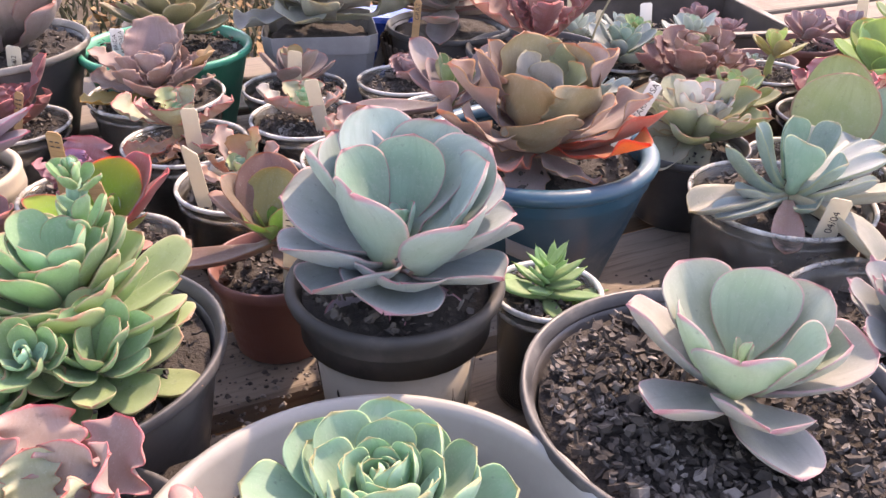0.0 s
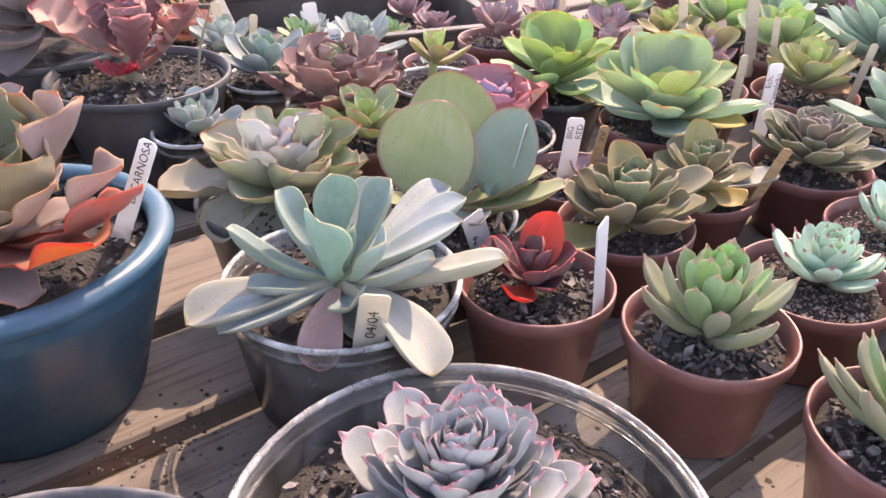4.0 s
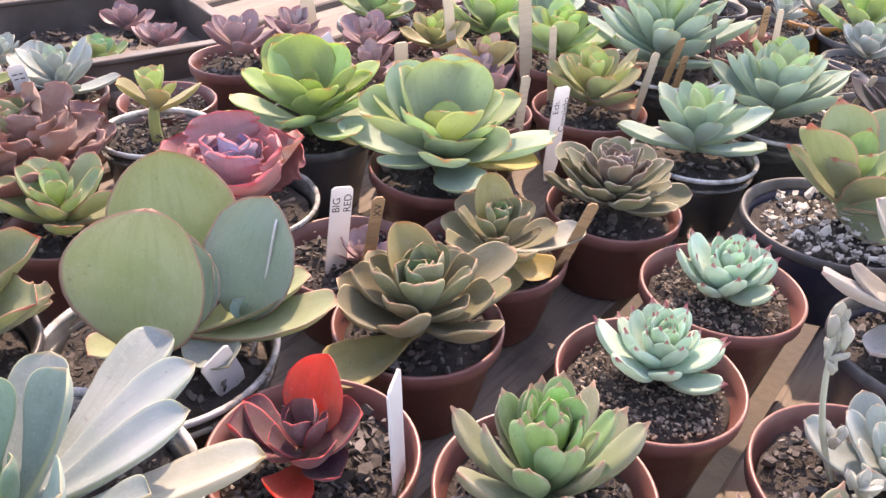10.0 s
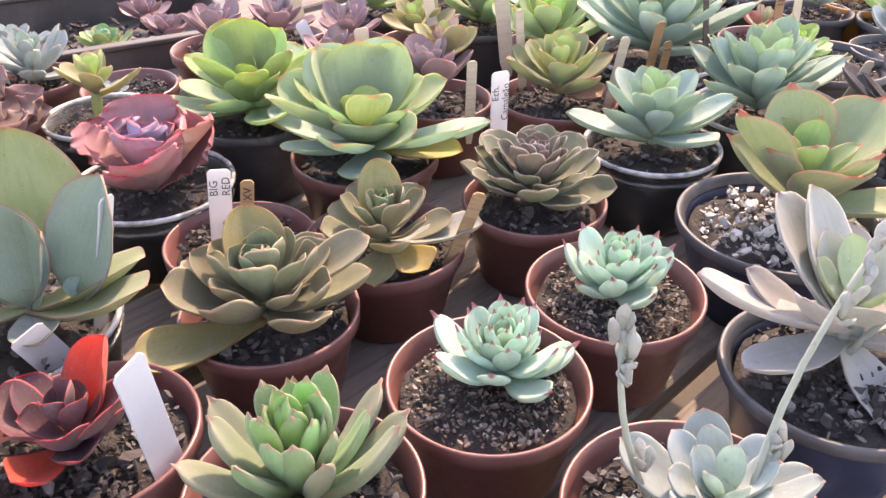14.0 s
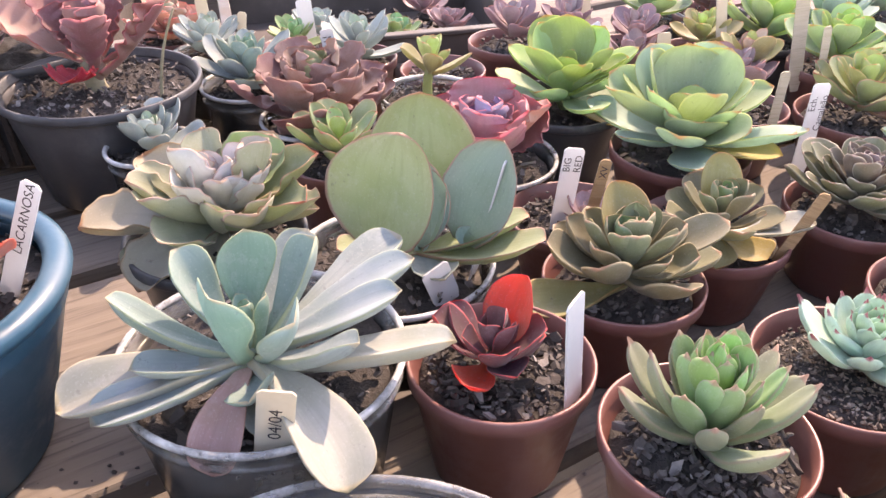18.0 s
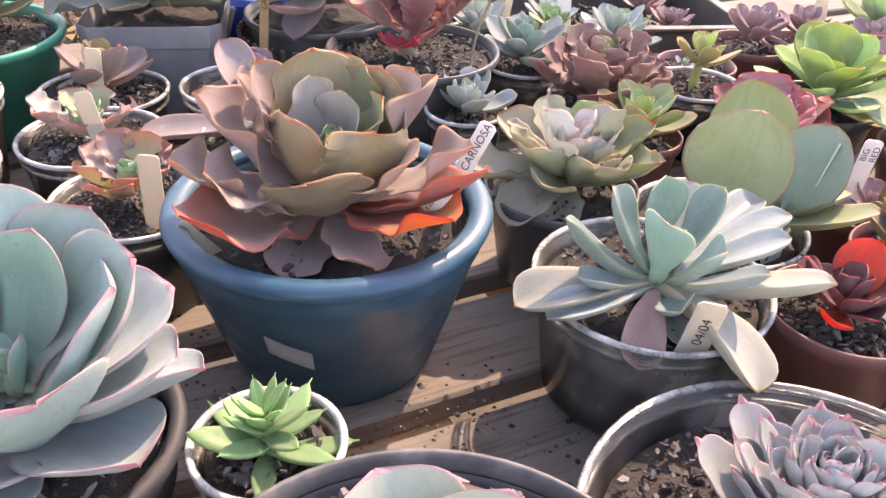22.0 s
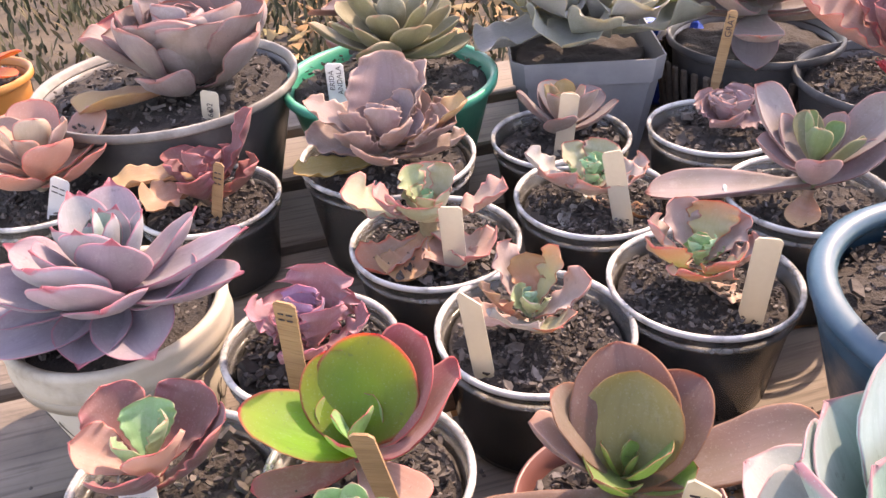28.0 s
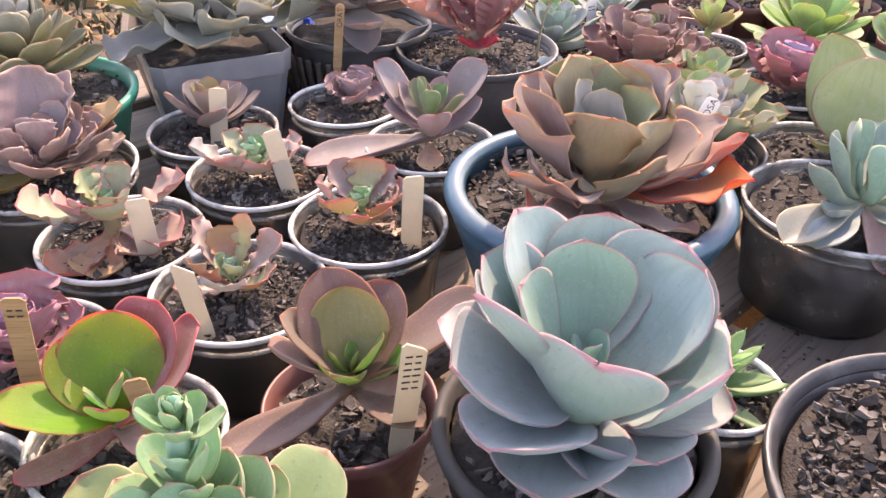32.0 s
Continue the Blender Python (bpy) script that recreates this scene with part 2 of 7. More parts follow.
M["worn_rim"] = dusty("worn_grey_rim", (0.16, 0.15, 0.14), (0.24, 0.23, 0.21), (0.50, 0.47, 0.42), 0.7, 0.55)
M["navy"] = dusty("navy_plastic", (0.018, 0.024, 0.055), (0.03, 0.04, 0.08), (0.2, 0.2, 0.22), 0.3)
M["blue"] = dusty("blue_plastic", (0.019, 0.074, 0.116), (0.026, 0.090, 0.140), (0.15, 0.21, 0.25), 0.24, 0.38)
M["green"] = dusty("green_plastic", (0.01, 0.26, 0.17), (0.015, 0.33, 0.22), (0.25, 0.38, 0.32), 0.3)
M["grey"] = dusty("grey_plastic", (0.23, 0.23, 0.24), (0.29, 0.29, 0.30), (0.36, 0.36, 0.35), 0.4)
M["white"] = dusty("white_plastic", (0.30, 0.295, 0.28), (0.36, 0.355, 0.335), (0.28, 0.26, 0.22), 0.5)
M["cream"] = dusty("cream_paint", (0.42, 0.38, 0.31), (0.50, 0.455, 0.375), (0.24, 0.20, 0.155), 0.75, 0.75)
M["tan"] = dusty("tan_paint", (0.28, 0.25, 0.20), (0.35, 0.31, 0.25), (0.3, 0.27, 0.22), 0.4, 0.6)
M["ink"] = plain("dark_paint", (0.02, 0.018, 0.016), (0.05, 0.03, 0.03), 60, 0.7)
M["orange"] = dusty("orange_plastic", (0.50, 0.20, 0.05), (0.56, 0.24, 0.07), (0.5, 0.4, 0.3), 0.3)
M["cobalt"] = plain("cobalt_plastic", (0.01, 0.06, 0.42), (0.02, 0.10, 0.55), 30, 0.35)
M["clear"] = clear_mat("clear_plastic")
M["clear_rim"] = clear_mat("clear_rim_plastic", (0.92, 0.92, 0.92), 0.95)
M["clear_rim_wide"] = clear_mat("wide_rim_plastic", (0.92, 0.92, 0.92), 0.50)
M["clear_dull"] = clear_mat("scuffed_clear_plastic", (0.84, 0.83, 0.80), 0.26)
M["soil"] = plain("dark_soil", (0.026, 0.022, 0.020), (0.050, 0.043, 0.039), 120, 0.95, 0.9, fine=500)
M["soil_wall"] = plain("packed_soil", (0.060, 0.050, 0.045), (0.110, 0.092, 0.080), 45, 0.7, 0.5)
M["chips"] = island_mat("bark_chips", [(0.032, 0.026, 0.023), (0.044, 0.036, 0.032), (0.058, 0.049, 0.044), (0.078, 0.067, 0.060), (0.108, 0.095, 0.087), (0.20, 0.182, 0.170)])
M["grit"] = island_mat("grit", [(0.03, 0.024, 0.02), (0.09, 0.07, 0.055), (0.18, 0.145, 0.115), (0.30, 0.25, 0.20)])
M["pebble"] = island_mat("white_pebbles", [(0.12, 0.10, 0.08), (0.34, 0.31, 0.27), (0.50, 0.47, 0.42), (0.62, 0.59, 0.54)], 0.6, 0.2)
M["slat"] = wood_mat("weathered_plank", (0.142, 0.117, 0.096), (0.220, 0.184, 0.150), (0.058, 0.046, 0.037))
M["slat_new"] = wood_mat("pale_plank", (0.44, 0.24, 0.11), (0.56, 0.33, 0.16), (0.24, 0.12, 0.05))
M["crate"] = wood_mat("dark_timber", (0.08, 0.06, 0.048), (0.13, 0.10, 0.08), (0.02, 0.015, 0.012))
M["stick"] = wood_mat("wooden_label", (0.34, 0.20, 0.10), (0.44, 0.27, 0.14), (0.22, 0.12, 0.06), 60, 400)
M["pale_stick"] = wood_mat("pale_wooden_label", (0.52, 0.43, 0.31), (0.60, 0.50, 0.37), (0.40, 0.32, 0.22), 60, 400)
M["label"] = leaky("cream_label", (0.66, 0.61, 0.50))
M["label_white"] = leaky("white_label", (0.72, 0.73, 0.74))
M["pen"] = plain("pen", (0.02, 0.02, 0.03), (0.04, 0.035, 0.04), 80, 0.6)
M["moss"] = island_mat("moss", [(0.10, 0.15, 0.015), (0.22, 0.28, 0.03), (0.32, 0.36, 0.06)])
M["ground"] = plain("garden_soil", (0.05, 0.038, 0.026), (0.11, 0.085, 0.058), 3, 0.95, 0.8, fine=60)
M["litter"] = island_mat("leaf_litter", [(0.10, 0.06, 0.03), (0.24, 0.13, 0.05), (0.36, 0.22, 0.10), (0.16, 0.14, 0.06)])
M["grass"] = island_mat("weeds", [(0.02, 0.026, 0.012), (0.04, 0.048, 0.02), (0.07, 0.066, 0.032), (0.12, 0.09, 0.05)])
M["stem"] = plain("stem", (0.20, 0.17, 0.10), (0.28, 0.24, 0.15), 60, 0.7, 0.3)


# ---------------------------------------------------------------- mesh helpers
def link_mesh(name, bm, mat, parent=None, label="", smooth=False):
    me = bpy.data.meshes.new(name)
    bm.to_mesh(me)
    bm.free()
    if smooth:
        me.polygons.foreach_set("use_smooth", [True] * len(me.polygons))
    me.materials.append(mat)
    ob = new(name, me)
    ob.parent = parent
    if label:
        ob["label"] = label
    return ob


def part(name, bm, mat, parent, label="", smooth=False):
    return link_mesh(name, bm, mat, parent, label, smooth)


def lathe(profile, n=56, wobble=0.0, seed=0):
    """A closed profile of (radius, height) turned about z."""
    bm = bmesh.new()
    rings = []
    for k in range(n):
        a = 2 * math.pi * k / n
        w = 1 + wobble * (math.sin(2 * a + seed) + 0.6 * math.sin(3 * a + 2.1 * seed))
        rings.append([bm.verts.new((r * w * math.cos(a), r * w * math.sin(a), z)) for r, z in profile])
    m = len(profile)
    for k in range(n):
        p, q = rings[k], rings[(k + 1) % n]
        for i in range(m):
            j = (i + 1) % m
            bm.faces.new((p[i], q[i], q[j], p[j]))
    bmesh.ops.remove_doubles(bm, verts=bm.verts, dist=1e-6)
    bmesh.ops.recalc_face_normals(bm, faces=bm.faces)
    return bm


def box(bm, sx, sy, sz, m=None, bevel=0.0):
    r = bmesh.ops.create_cube(bm, size=1)
    vs = r["verts"]
    bmesh.ops.scale(bm, vec=(sx, sy, sz), verts=vs)
    if bevel:
        es = {e for v in vs for e in v.link_edges}
        vs = list({v for f in bmesh.ops.bevel(bm, geom=list(es), offset=bevel, segments=1, affect="EDGES")["faces"] for v in f.verts} | {v for v in vs if v.is_valid})
    if m is not None:
        bmesh.ops.transform(bm, matrix=m, verts=[v for v in vs if v.is_valid])
    return vs


def empty(name, x, y, z, label, category, group="", rz=0.0):
    ob = new(name)
    ob.location, ob.rotation_euler = (x, y, z), (0, 0, rz)
    ob.empty_display_size = 0.02
    return tagged(ob, label, category, group)


def chips(name, parent, r, z, count, size, mat, seed, flat=0.35, hole=0.0):
    """Loose pieces scattered on a round bed, joined as stuff."""
    g = random.Random(seed)
    verts, faces = [], []
    for _ in range(int(count * 3.4)):
        d = r * math.sqrt(g.uniform(hole, 1))
        a = g.uniform(0, 2 * math.pi)
        s = size * 0.58 * math.exp(g.gauss(-0.15, 0.42))
        mt = Matrix.Translation((d * math.cos(a), d * math.sin(a), z + g.uniform(-0.2, 0.5) * size)) @ Euler((g.gauss(0, 0.45), g.gauss(0, 0.45), g.uniform(0, 6.3))).to_matrix().to_4x4()
        b = len(verts)
        w, h = s * g.uniform(0.25, 0.75), s * flat * g.uniform(0.3, 0.9)
        k = 5
        off = g.uniform(0, 1)
        ring = [(0.5 * s * math.cos(off + 2 * math.pi * i / k) * g.uniform(0.55, 1.15), 0.5 * w * math.sin(off + 2 * math.pi * i / k) * g.uniform(0.55, 1.15)) for i in range(k)]
        for sgn, sh in ((-1, 0.85), (1, 0.9)):
            verts += [tuple(mt @ Vector((x * sh, y * sh, sgn * h / 2 + g.uniform(-0.3, 0.3) * h))) for x, y in ring]
        faces.append(tuple(b + i for i in reversed(range(k))))
        faces.append(tuple(b + k + i for i in range(k)))
        faces += [(b + i, b + (i + 1) % k, b + k + (i + 1) % k, b + k + i) for i in range(k)]
    me = bpy.data.meshes.new(name)
    me.from_pydata(verts, [], faces)
    me.materials.append(mat)
    ob = new(name, me)
    ob.parent = parent
    return tagged(ob, kind="stuff")


def soil_disc(parent, r, z, seed, mat=None):
    bm = bmesh.new()
    rings, n = 14, 64
    g = random.Random(seed)
    c = bm.verts.new((0, 0, z + 0.003))
    last = None
    for k in range(1, rings + 1):
        row = []
        for i in range(n):
            a = 2 * math.pi * i / n
            d = r * k / rings
            h = z + 0.004 * noise.noise((d * 60 * math.cos(a) + seed, d * 60 * math.sin(a), seed * 1.7)) + 0.0022 * noise.noise((d * 260 * math.cos(a), d * 260 * math.sin(a) + seed, seed * 0.7)) + 0.003 * (1 - (k / rings) ** 2)
            row.append(bm.verts.new((d * math.cos(a), d * math.sin(a), h)))
        for i in range(n):
            if last:
                bm.faces.new((last[i], row[i], row[(i + 1) % n], last[(i + 1) % n]))
            else:
                bm.faces.new((c, row[i], row[(i + 1) % n]))
        last = row
    low = [bm.verts.new((v.co.x, v.co.y, z - 0.008)) for v in last]
    for i in range(n):
        bm.faces.new((last[i], low[i], low[(i + 1) % n], last[(i + 1) % n]))
    bm.faces.new(list(reversed(low)))
    return part("soil", bm, mat or M["soil"], parent, "", True)


# ---------------------------------------------------------------- pots
def pot(thing, kind, r, h, base=0.72, fill=0.012, seed=0):
    """The container of a potted plant, standing at the thing's origin. Returns the height of the soil."""
    rb = r * base
    zs = h - fill
    if kind in ("cup", "bigcup", "dullcup"):
        t = 0.0011
        rb = r * (0.86 if kind == "bigcup" else 0.80)
        ri = r - 0.0022
        prof = [(rb - 0.003, 0.0), (rb, 0.003), (ri - 0.002, h - 0.012), (ri - 0.0005, h - 0.008), (ri - 0.0005, h - 0.003), (ri - 0.0005 - t, h - 0.003), (ri - 0.003 - t, h - 0.012), (rb - t, 0.004), (0.0, 0.003), (0.0, 0.0)]
        wall = part("cup_wall", lathe(prof, 56, 0.004, seed), M["clear_dull" if kind == "dullcup" else "clear"], thing, "clear plastic wall", True)
        wall.visible_shadow = False
        rim = [(ri - 0.0015, h - 0.0036), (r - 0.0008, h - 0.0036), (r, h - 0.0028), (r, h - 0.0009), (r - 0.0007, h), (r - 0.0024, h), (ri - 0.0015, h - 0.0014)]
        part("rim", lathe(rim, 56, 0.004, seed), M["clear_rim_wide" if kind == "bigcup" else "clear_rim"], thing, "frosted clear plastic rim", True)
        ring = [(ri - 0.0025, h - 0.0135), (ri - 0.0002, h - 0.0135), (ri + 0.0004, h - 0.012), (ri - 0.0002, h - 0.0105), (ri - 0.0025, h - 0.0105)]
        part("stacking_ring", lathe(ring, 56, 0.004, seed), M["clear_dull"], thing, "", True)
        zt = zs - 0.001
        rt = rb + (ri - rb) * zt / h
        body = [(0.0, 0.0045), (rb - 0.005, 0.0045), (rb - 0.0025, 0.008), (rt - 0.0045, zt), (0.0, zt)]
        part("root_ball", lathe(body, 40, 0.006, seed + 1), M["soil_wall"], thing, "dark packed soil seen through the cup", True)
        soil_disc(thing, rt - 0.004, zs, seed)
        return zs, rt - 0.006
    if kind == "brown":
        m = M["brown"]
        lip = 0.010
        prof = [(0.0, 0.0), (rb - 0.002, 0.0), (rb, 0.002), (r - 0.0035, h - lip - 0.001), (r - 0.0005, h - lip + 0.0005), (r, h - 0.001), (r - 0.0008, h), (r - 0.0022, h - 0.0005), (r - 0.0032, h - lip), (r - 0.006, h - lip - 0.004), (rb - 0.003, 0.003), (0.0, 0.003)]
        part("pot_wall", lathe(prof, 56, 0.004, seed), m, thing, "", True)
        rs = r - 0.005
    elif kind == "blue":
        prof = [(0.0, 0.0), (rb - 0.003, 0.0), (rb, 0.004), (r * 0.93, h * 0.80), (r * 0.945, h * 0.82), (r * 0.95, h - 0.010), (r * 0.952, h - 0.006), (r * 0.93, h - 0.006), (r * 0.925, h * 0.80), (rb - 0.004, 0.006), (0.0, 0.006)]
        part("pot_wall", lathe(prof, 72), M["blue"], thing, "", True)
        roll = [(r - 0.008 + 0.008 * math.cos(a) * (1.0 if math.cos(a) > 0 else 0.9), h - 0.006 + 0.0065 * math.sin(a)) for a in [2 * math.pi * k / 12 for k in range(12)]]
        part("rim", lathe(roll, 72), M["blue"], thing, "rolled blue rim", True)
        rs = r * 0.925
    elif kind == "green":
        prof = [(0.0, 0.0), (rb, 0.0), (rb + 0.002, 0.004), (r * 0.95, h - 0.009), (r, h - 0.008), (r + 0.001, h - 0.002), (r - 0.001, h), (r * 0.945, h - 0.001), (r * 0.92, h - 0.01), (rb - 0.002, 0.005), (0.0, 0.005)]
        part("pot_wall", lathe(prof, 64, 0.006, seed), M["green"], thing, "", True)
        rs = r * 0.925
    elif kind == "white":
        prof = [(0.0, 0.0), (rb, 0.0), (rb + 0.003, 0.004), (r * 0.955, h - 0.012), (r * 0.985, h - 0.006), (r, h - 0.003), (r, h), (r - 0.004, h + 0.001), (r * 0.93, h - 0.005), (r * 0.885, h - 0.022), (rb - 0.003, 0.006), (0.0, 0.006)]
        part("pot_wall", lathe(prof, 80), M["white"], thing, "", True)
        rs = r * 0.885
        zs = h - 0.026
    elif kind in ("painted", "painted_dark"):
        # clay pot, painted, with a thick collar
        hc = 0.034 if kind == "painted_dark" else 0.020
        col, low = (M["collar"], M["cream"]) if kind == "painted_dark" else (M["cream"], M["cream"])
        rc = r * (0.78 if kind == "painted_dark" else 0.965)
        prof = [(0.0, 0.0), (rb, 0.0), (rb + 0.002, 0.002), (rc, h - hc + 0.004), (rc - 0.004, h - hc + 0.004), (rb - 0.004, 0.006), (0.0, 0.006)]
        body = part("pot_wall", lathe(prof, 64, 0.003, seed), low, thing, "cream painted lower wall", True)
        prof = [(rc - 0.004, h - hc), (rc + 0.0015, h - hc), (rc + 0.0025, h - hc + 0.001), (rc + (r - rc) * (0.45 if kind == "painted_dark" else 0.8), h - hc * 0.62), (r - 0.001, h - 0.008), (r, h - 0.004), (r - 0.001, h - 0.001), (r - 0.004, h), (r - 0.007, h - 0.002), (r - 0.008, h - hc)]
        part("collar", lathe(prof, 64, 0.003, seed), col, thing, "dark painted collar" if kind == "painted_dark" else "cream collar", True)
        if kind == "painted":
            band = [(rc - 0.002, h - hc - 0.008), (rc + 0.0012, h - hc - 0.008), (rc + 0.002, h - hc + 0.001), (rc - 0.002, h - hc + 0.001)]
            part("painted_band", lathe(band, 64, 0.003, seed), M["tan"], thing, "brownish painted band", True)
        # swirls of the painted pattern
        g = random.Random(seed)
        zc = (h - hc) * (0.52 if kind == "painted_dark" else 0.34)
        for k in range(18):
            bm = bmesh.new()
            a0, z0 = 2 * math.pi * k / 18 + g.uniform(-0.2, 0.2), zc + g.uniform(-0.014, 0.016)
            pts = []
            for i in range(15):
                u = i / 14
                a = a0 + 0.34 * (u - 0.5) + 0.07 * math.cos(7 * u + k)
                z = z0 + 0.012 * math.sin(6.2 * u + k)
                rad = rb + (rc - rb) * z / (h - hc) + 0.0012
                pts.append((Vector((rad * math.cos(a), rad * math.sin(a), z)), 0.0017 * (0.3 + math.sin(math.pi * u) * (0.6 + 0.5 * math.sin(9 * u + k)))))
            rows = [(bm.verts.new(p + Vector((0, 0, w))), bm.verts.new(p * 1.004), bm.verts.new(p - Vector((0, 0, w)))) for p, w in pts]
            for p, q in zip(rows, rows[1:]):
                for e in (0, 1):
                    bm.faces.new((p[e], p[e + 1], q[e + 1], q[e]))
            part("painted_swirl", bm, M["ink"], thing, "dark brush-painted swirl")
        rs = r - 0.008
    else:
        m = M[kind]
        rimm = M["black_rim"] if kind in ("black", "navy") else m
        prof = [(0.0, 0.0), (rb - 0.002, 0.0), (rb, 0.003), (r - 0.006, h - 0.012), (r - 0.004, h - 0.007), (r - 0.0065, h - 0.007), (r - 0.0085, h - 0.014), (rb - 0.003, 0.005), (0.0, 0.005)]
        part("pot_wall", lathe(prof, 64, 0.004, seed), m, thing, "", True)
        rim = [(r - 0.0068, h - 0.0075), (r - 0.0008, h - 0.0075), (r, h - 0.006), (r - 0.0003, h - 0.0006), (r - 0.001, h), (r - 0.0030, h - 0.0004), (r - 0.0040, h - 0.003), (r - 0.0068, h - 0.006)]
        part("rim", lathe(rim, 64, 0.004, seed), rimm, thing, "", True)
        rs = r - 0.008
    soil_disc(thing, rs - 0.0005 - (rs - rb) * fill / h * 0.9, zs, seed)
    return zs, rs - 0.004


# ---------------------------------------------------------------- leaves
def leaf_data(L, W, T, a=0.85, b=0.42, base=0.32, cup=0.25, curl=0.4, frill=0.0, waves=5, mucro=0.06, keel=0.0, nl=13, nr=11, seed=0, fold=0.0):
    """A fleshy leaf along +x from its base: width profile v^a (1-v)^b, cupped across, curved along."""
    crimp = 1.0 if frill > 0.045 else 0.0
    nl = int(max(nl, 22, (7.0 if crimp else 5.0) * waves)) if frill > 0.02 else nl
    g = random.Random(seed)
    ph = g.uniform(0, 6.3)
    twist, lean = g.gauss(0, 0.16), g.gauss(0, 0.045)
    frill += 0.010
    vm = a / (a + b)
    peak = vm ** a * (1 - vm) ** b
    verts, flat, rows, edge = [], [], [], []
    x = z = 0.0
    pv = 0.0
    us_top = [math.copysign(1 - (1 - abs(q)) ** 1.7, q) for q in [-1 + 2 * i / (nr - 1) for i in range(nr)]]
    for k in range(nl + 1):
        v = k / nl
        v = 1 - (1 - v) ** 1.9 if v > 0 else 0.0
        th = curl * (0.75 * v + 0.25 * v * v)
        x += (v - pv) * L * math.cos(th)
        z += (v - pv) * L * math.sin(th)
        pv = v
        prof = (max(v, 1e-4) ** a) * (max(1 - v, 0.0) ** b) / peak
        bw = base * (1 - v) ** 0.7
        hw = 0.5 * W * max(prof, bw if v < vm else 0.0)
        th_k = T * (0.55 + 0.45 * (1 - v)) * (1.0 if v < 0.85 else max(0.12, ((1 - v) / 0.15) ** 0.5))
        tip = 0.0
        if k == nl:
            hw = 0.012 * W
            tip = mucro * L
            x += tip * math.cos(th)
            z += tip * math.sin(th)
        edge += [(v * L + tip, hw), (v * L + tip, -hw)]
        up = Vector((-math.sin(th), 0, math.cos(th)))
        row = []
        for side in (1, -1):
            for u in us_top if side > 0 else us_top[::-1][1:-1]:
                y = hw * u
                c = cup * hw * u * u + fold * hw * abs(u) + frill * W * abs(u) ** 3 * (0.62 * math.sin(waves * math.pi * v + ph + (1.3 if u > 0 else 0)) + 0.48 * math.sin(1.57 * waves * math.pi * v + 2.3 * ph + (2.9 if u > 0 else 0.4)) + 0.25 * math.sin(0.43 * waves * math.pi * v + 1.7 * ph)) * min(1, v * 2.2) * min(1.0, 0.15 + (1 - v) * 7)
                # a shallow groove along the midrib and a soft waviness of the blade
                c -= 0.035 * hw * math.exp(-(u * 5.0) ** 2) * min(1.0, 3 * v) * (1.0 if side > 0 else -0.6)
                c += 0.020 * W * math.sin(3.1 * u + 5.3 * v + ph) * v
                rt = math.sqrt(max(0.0, 1 - abs(u) ** 3.2))
                tt = (0.30 if side > 0 else -(0.70 + keel * (1 - abs(u)))) * th_k * rt
                yy = y * (1 + 0.7 * frill * math.cos(waves * 1.7 * math.pi * v + ph) * abs(u) * min(1.0, (1 - v) * 6))
                if crimp and v > 0.3:
                    # fine crimps and notches of a ruffled margin
                    q = min(1.0, (v - 0.3) * 4) * abs(u) ** 5 * math.sin(2.7 * waves * math.pi * v + 3.1 * ph + (1.9 if u > 0 else 0.2)) * (0.6 + 0.4 * math.sin(1.1 * waves * v + ph))
                    c += 0.032 * W * q
                    yy *= 1 + 0.055 * q
                p = Vector((x, yy + lean * L * v * v, z)) + up * (c + tt + twist * v * yy)
                row.append(len(verts))
                verts.append(tuple(p))
                flat.append((v * L + tip, y, v, u))
        rows.append(row)
    # first coordinate: nearness to the margin, 1 on it; second: place along the blade
    fl, ed = np.array(flat), np.array(edge)
    near = np.sqrt(((fl[:, None, :2] - ed[None, :, :]) ** 2).sum(2)).min(1)
    lines = [np.array(edge[q::2]) for q in (0, 1)]
    for ln in lines:
        p0, d = ln[:-1], ln[1:] - ln[:-1]
        tt = (((fl[:, None, :2] - p0[None]) * d[None]).sum(2) / np.maximum((d * d).sum(1), 1e-12)[None]).clip(0, 1)
        near = np.minimum(near, np.sqrt(((fl[:, None, :2] - p0[None] - tt[:, :, None] * d[None]) ** 2).sum(2)).min(1))
    uvs = np.stack([1 - (near / (0.5 * W)).clip(0, 1), fl[:, 2]], 1)
    m = len(rows[0])
    faces = []
    for p, q in zip(rows, rows[1:]):
        for i in range(m):
            j = (i + 1) % m
            faces.append((p[i], q[i], q[j], p[j]))
    faces.append(tuple(rows[0]))
    faces.append(tuple(reversed(rows[-1])))
    me = bpy.data.meshes.new("leaf")
    me.from_pydata(verts, [], faces)
    lay = me.uv_layers.new(name="leaf")
    li = np.zeros(len(me.loops), dtype=np.int32)
    me.loops.foreach_get("vertex_index", li)
    lay.data.foreach_set("uv", np.array(uvs, dtype=np.float32)[li].ravel())
    blade = me.uv_layers.new(name="blade")
    blade.data.foreach_set("uv", np.array(fl[:, [3, 2]], dtype=np.float32)[li].ravel())
    me.polygons.foreach_set("use_smooth", [True] * len(me.polygons))
    return me


GOLD = radians(137.508)
ROUND = (0.50, 0.50)


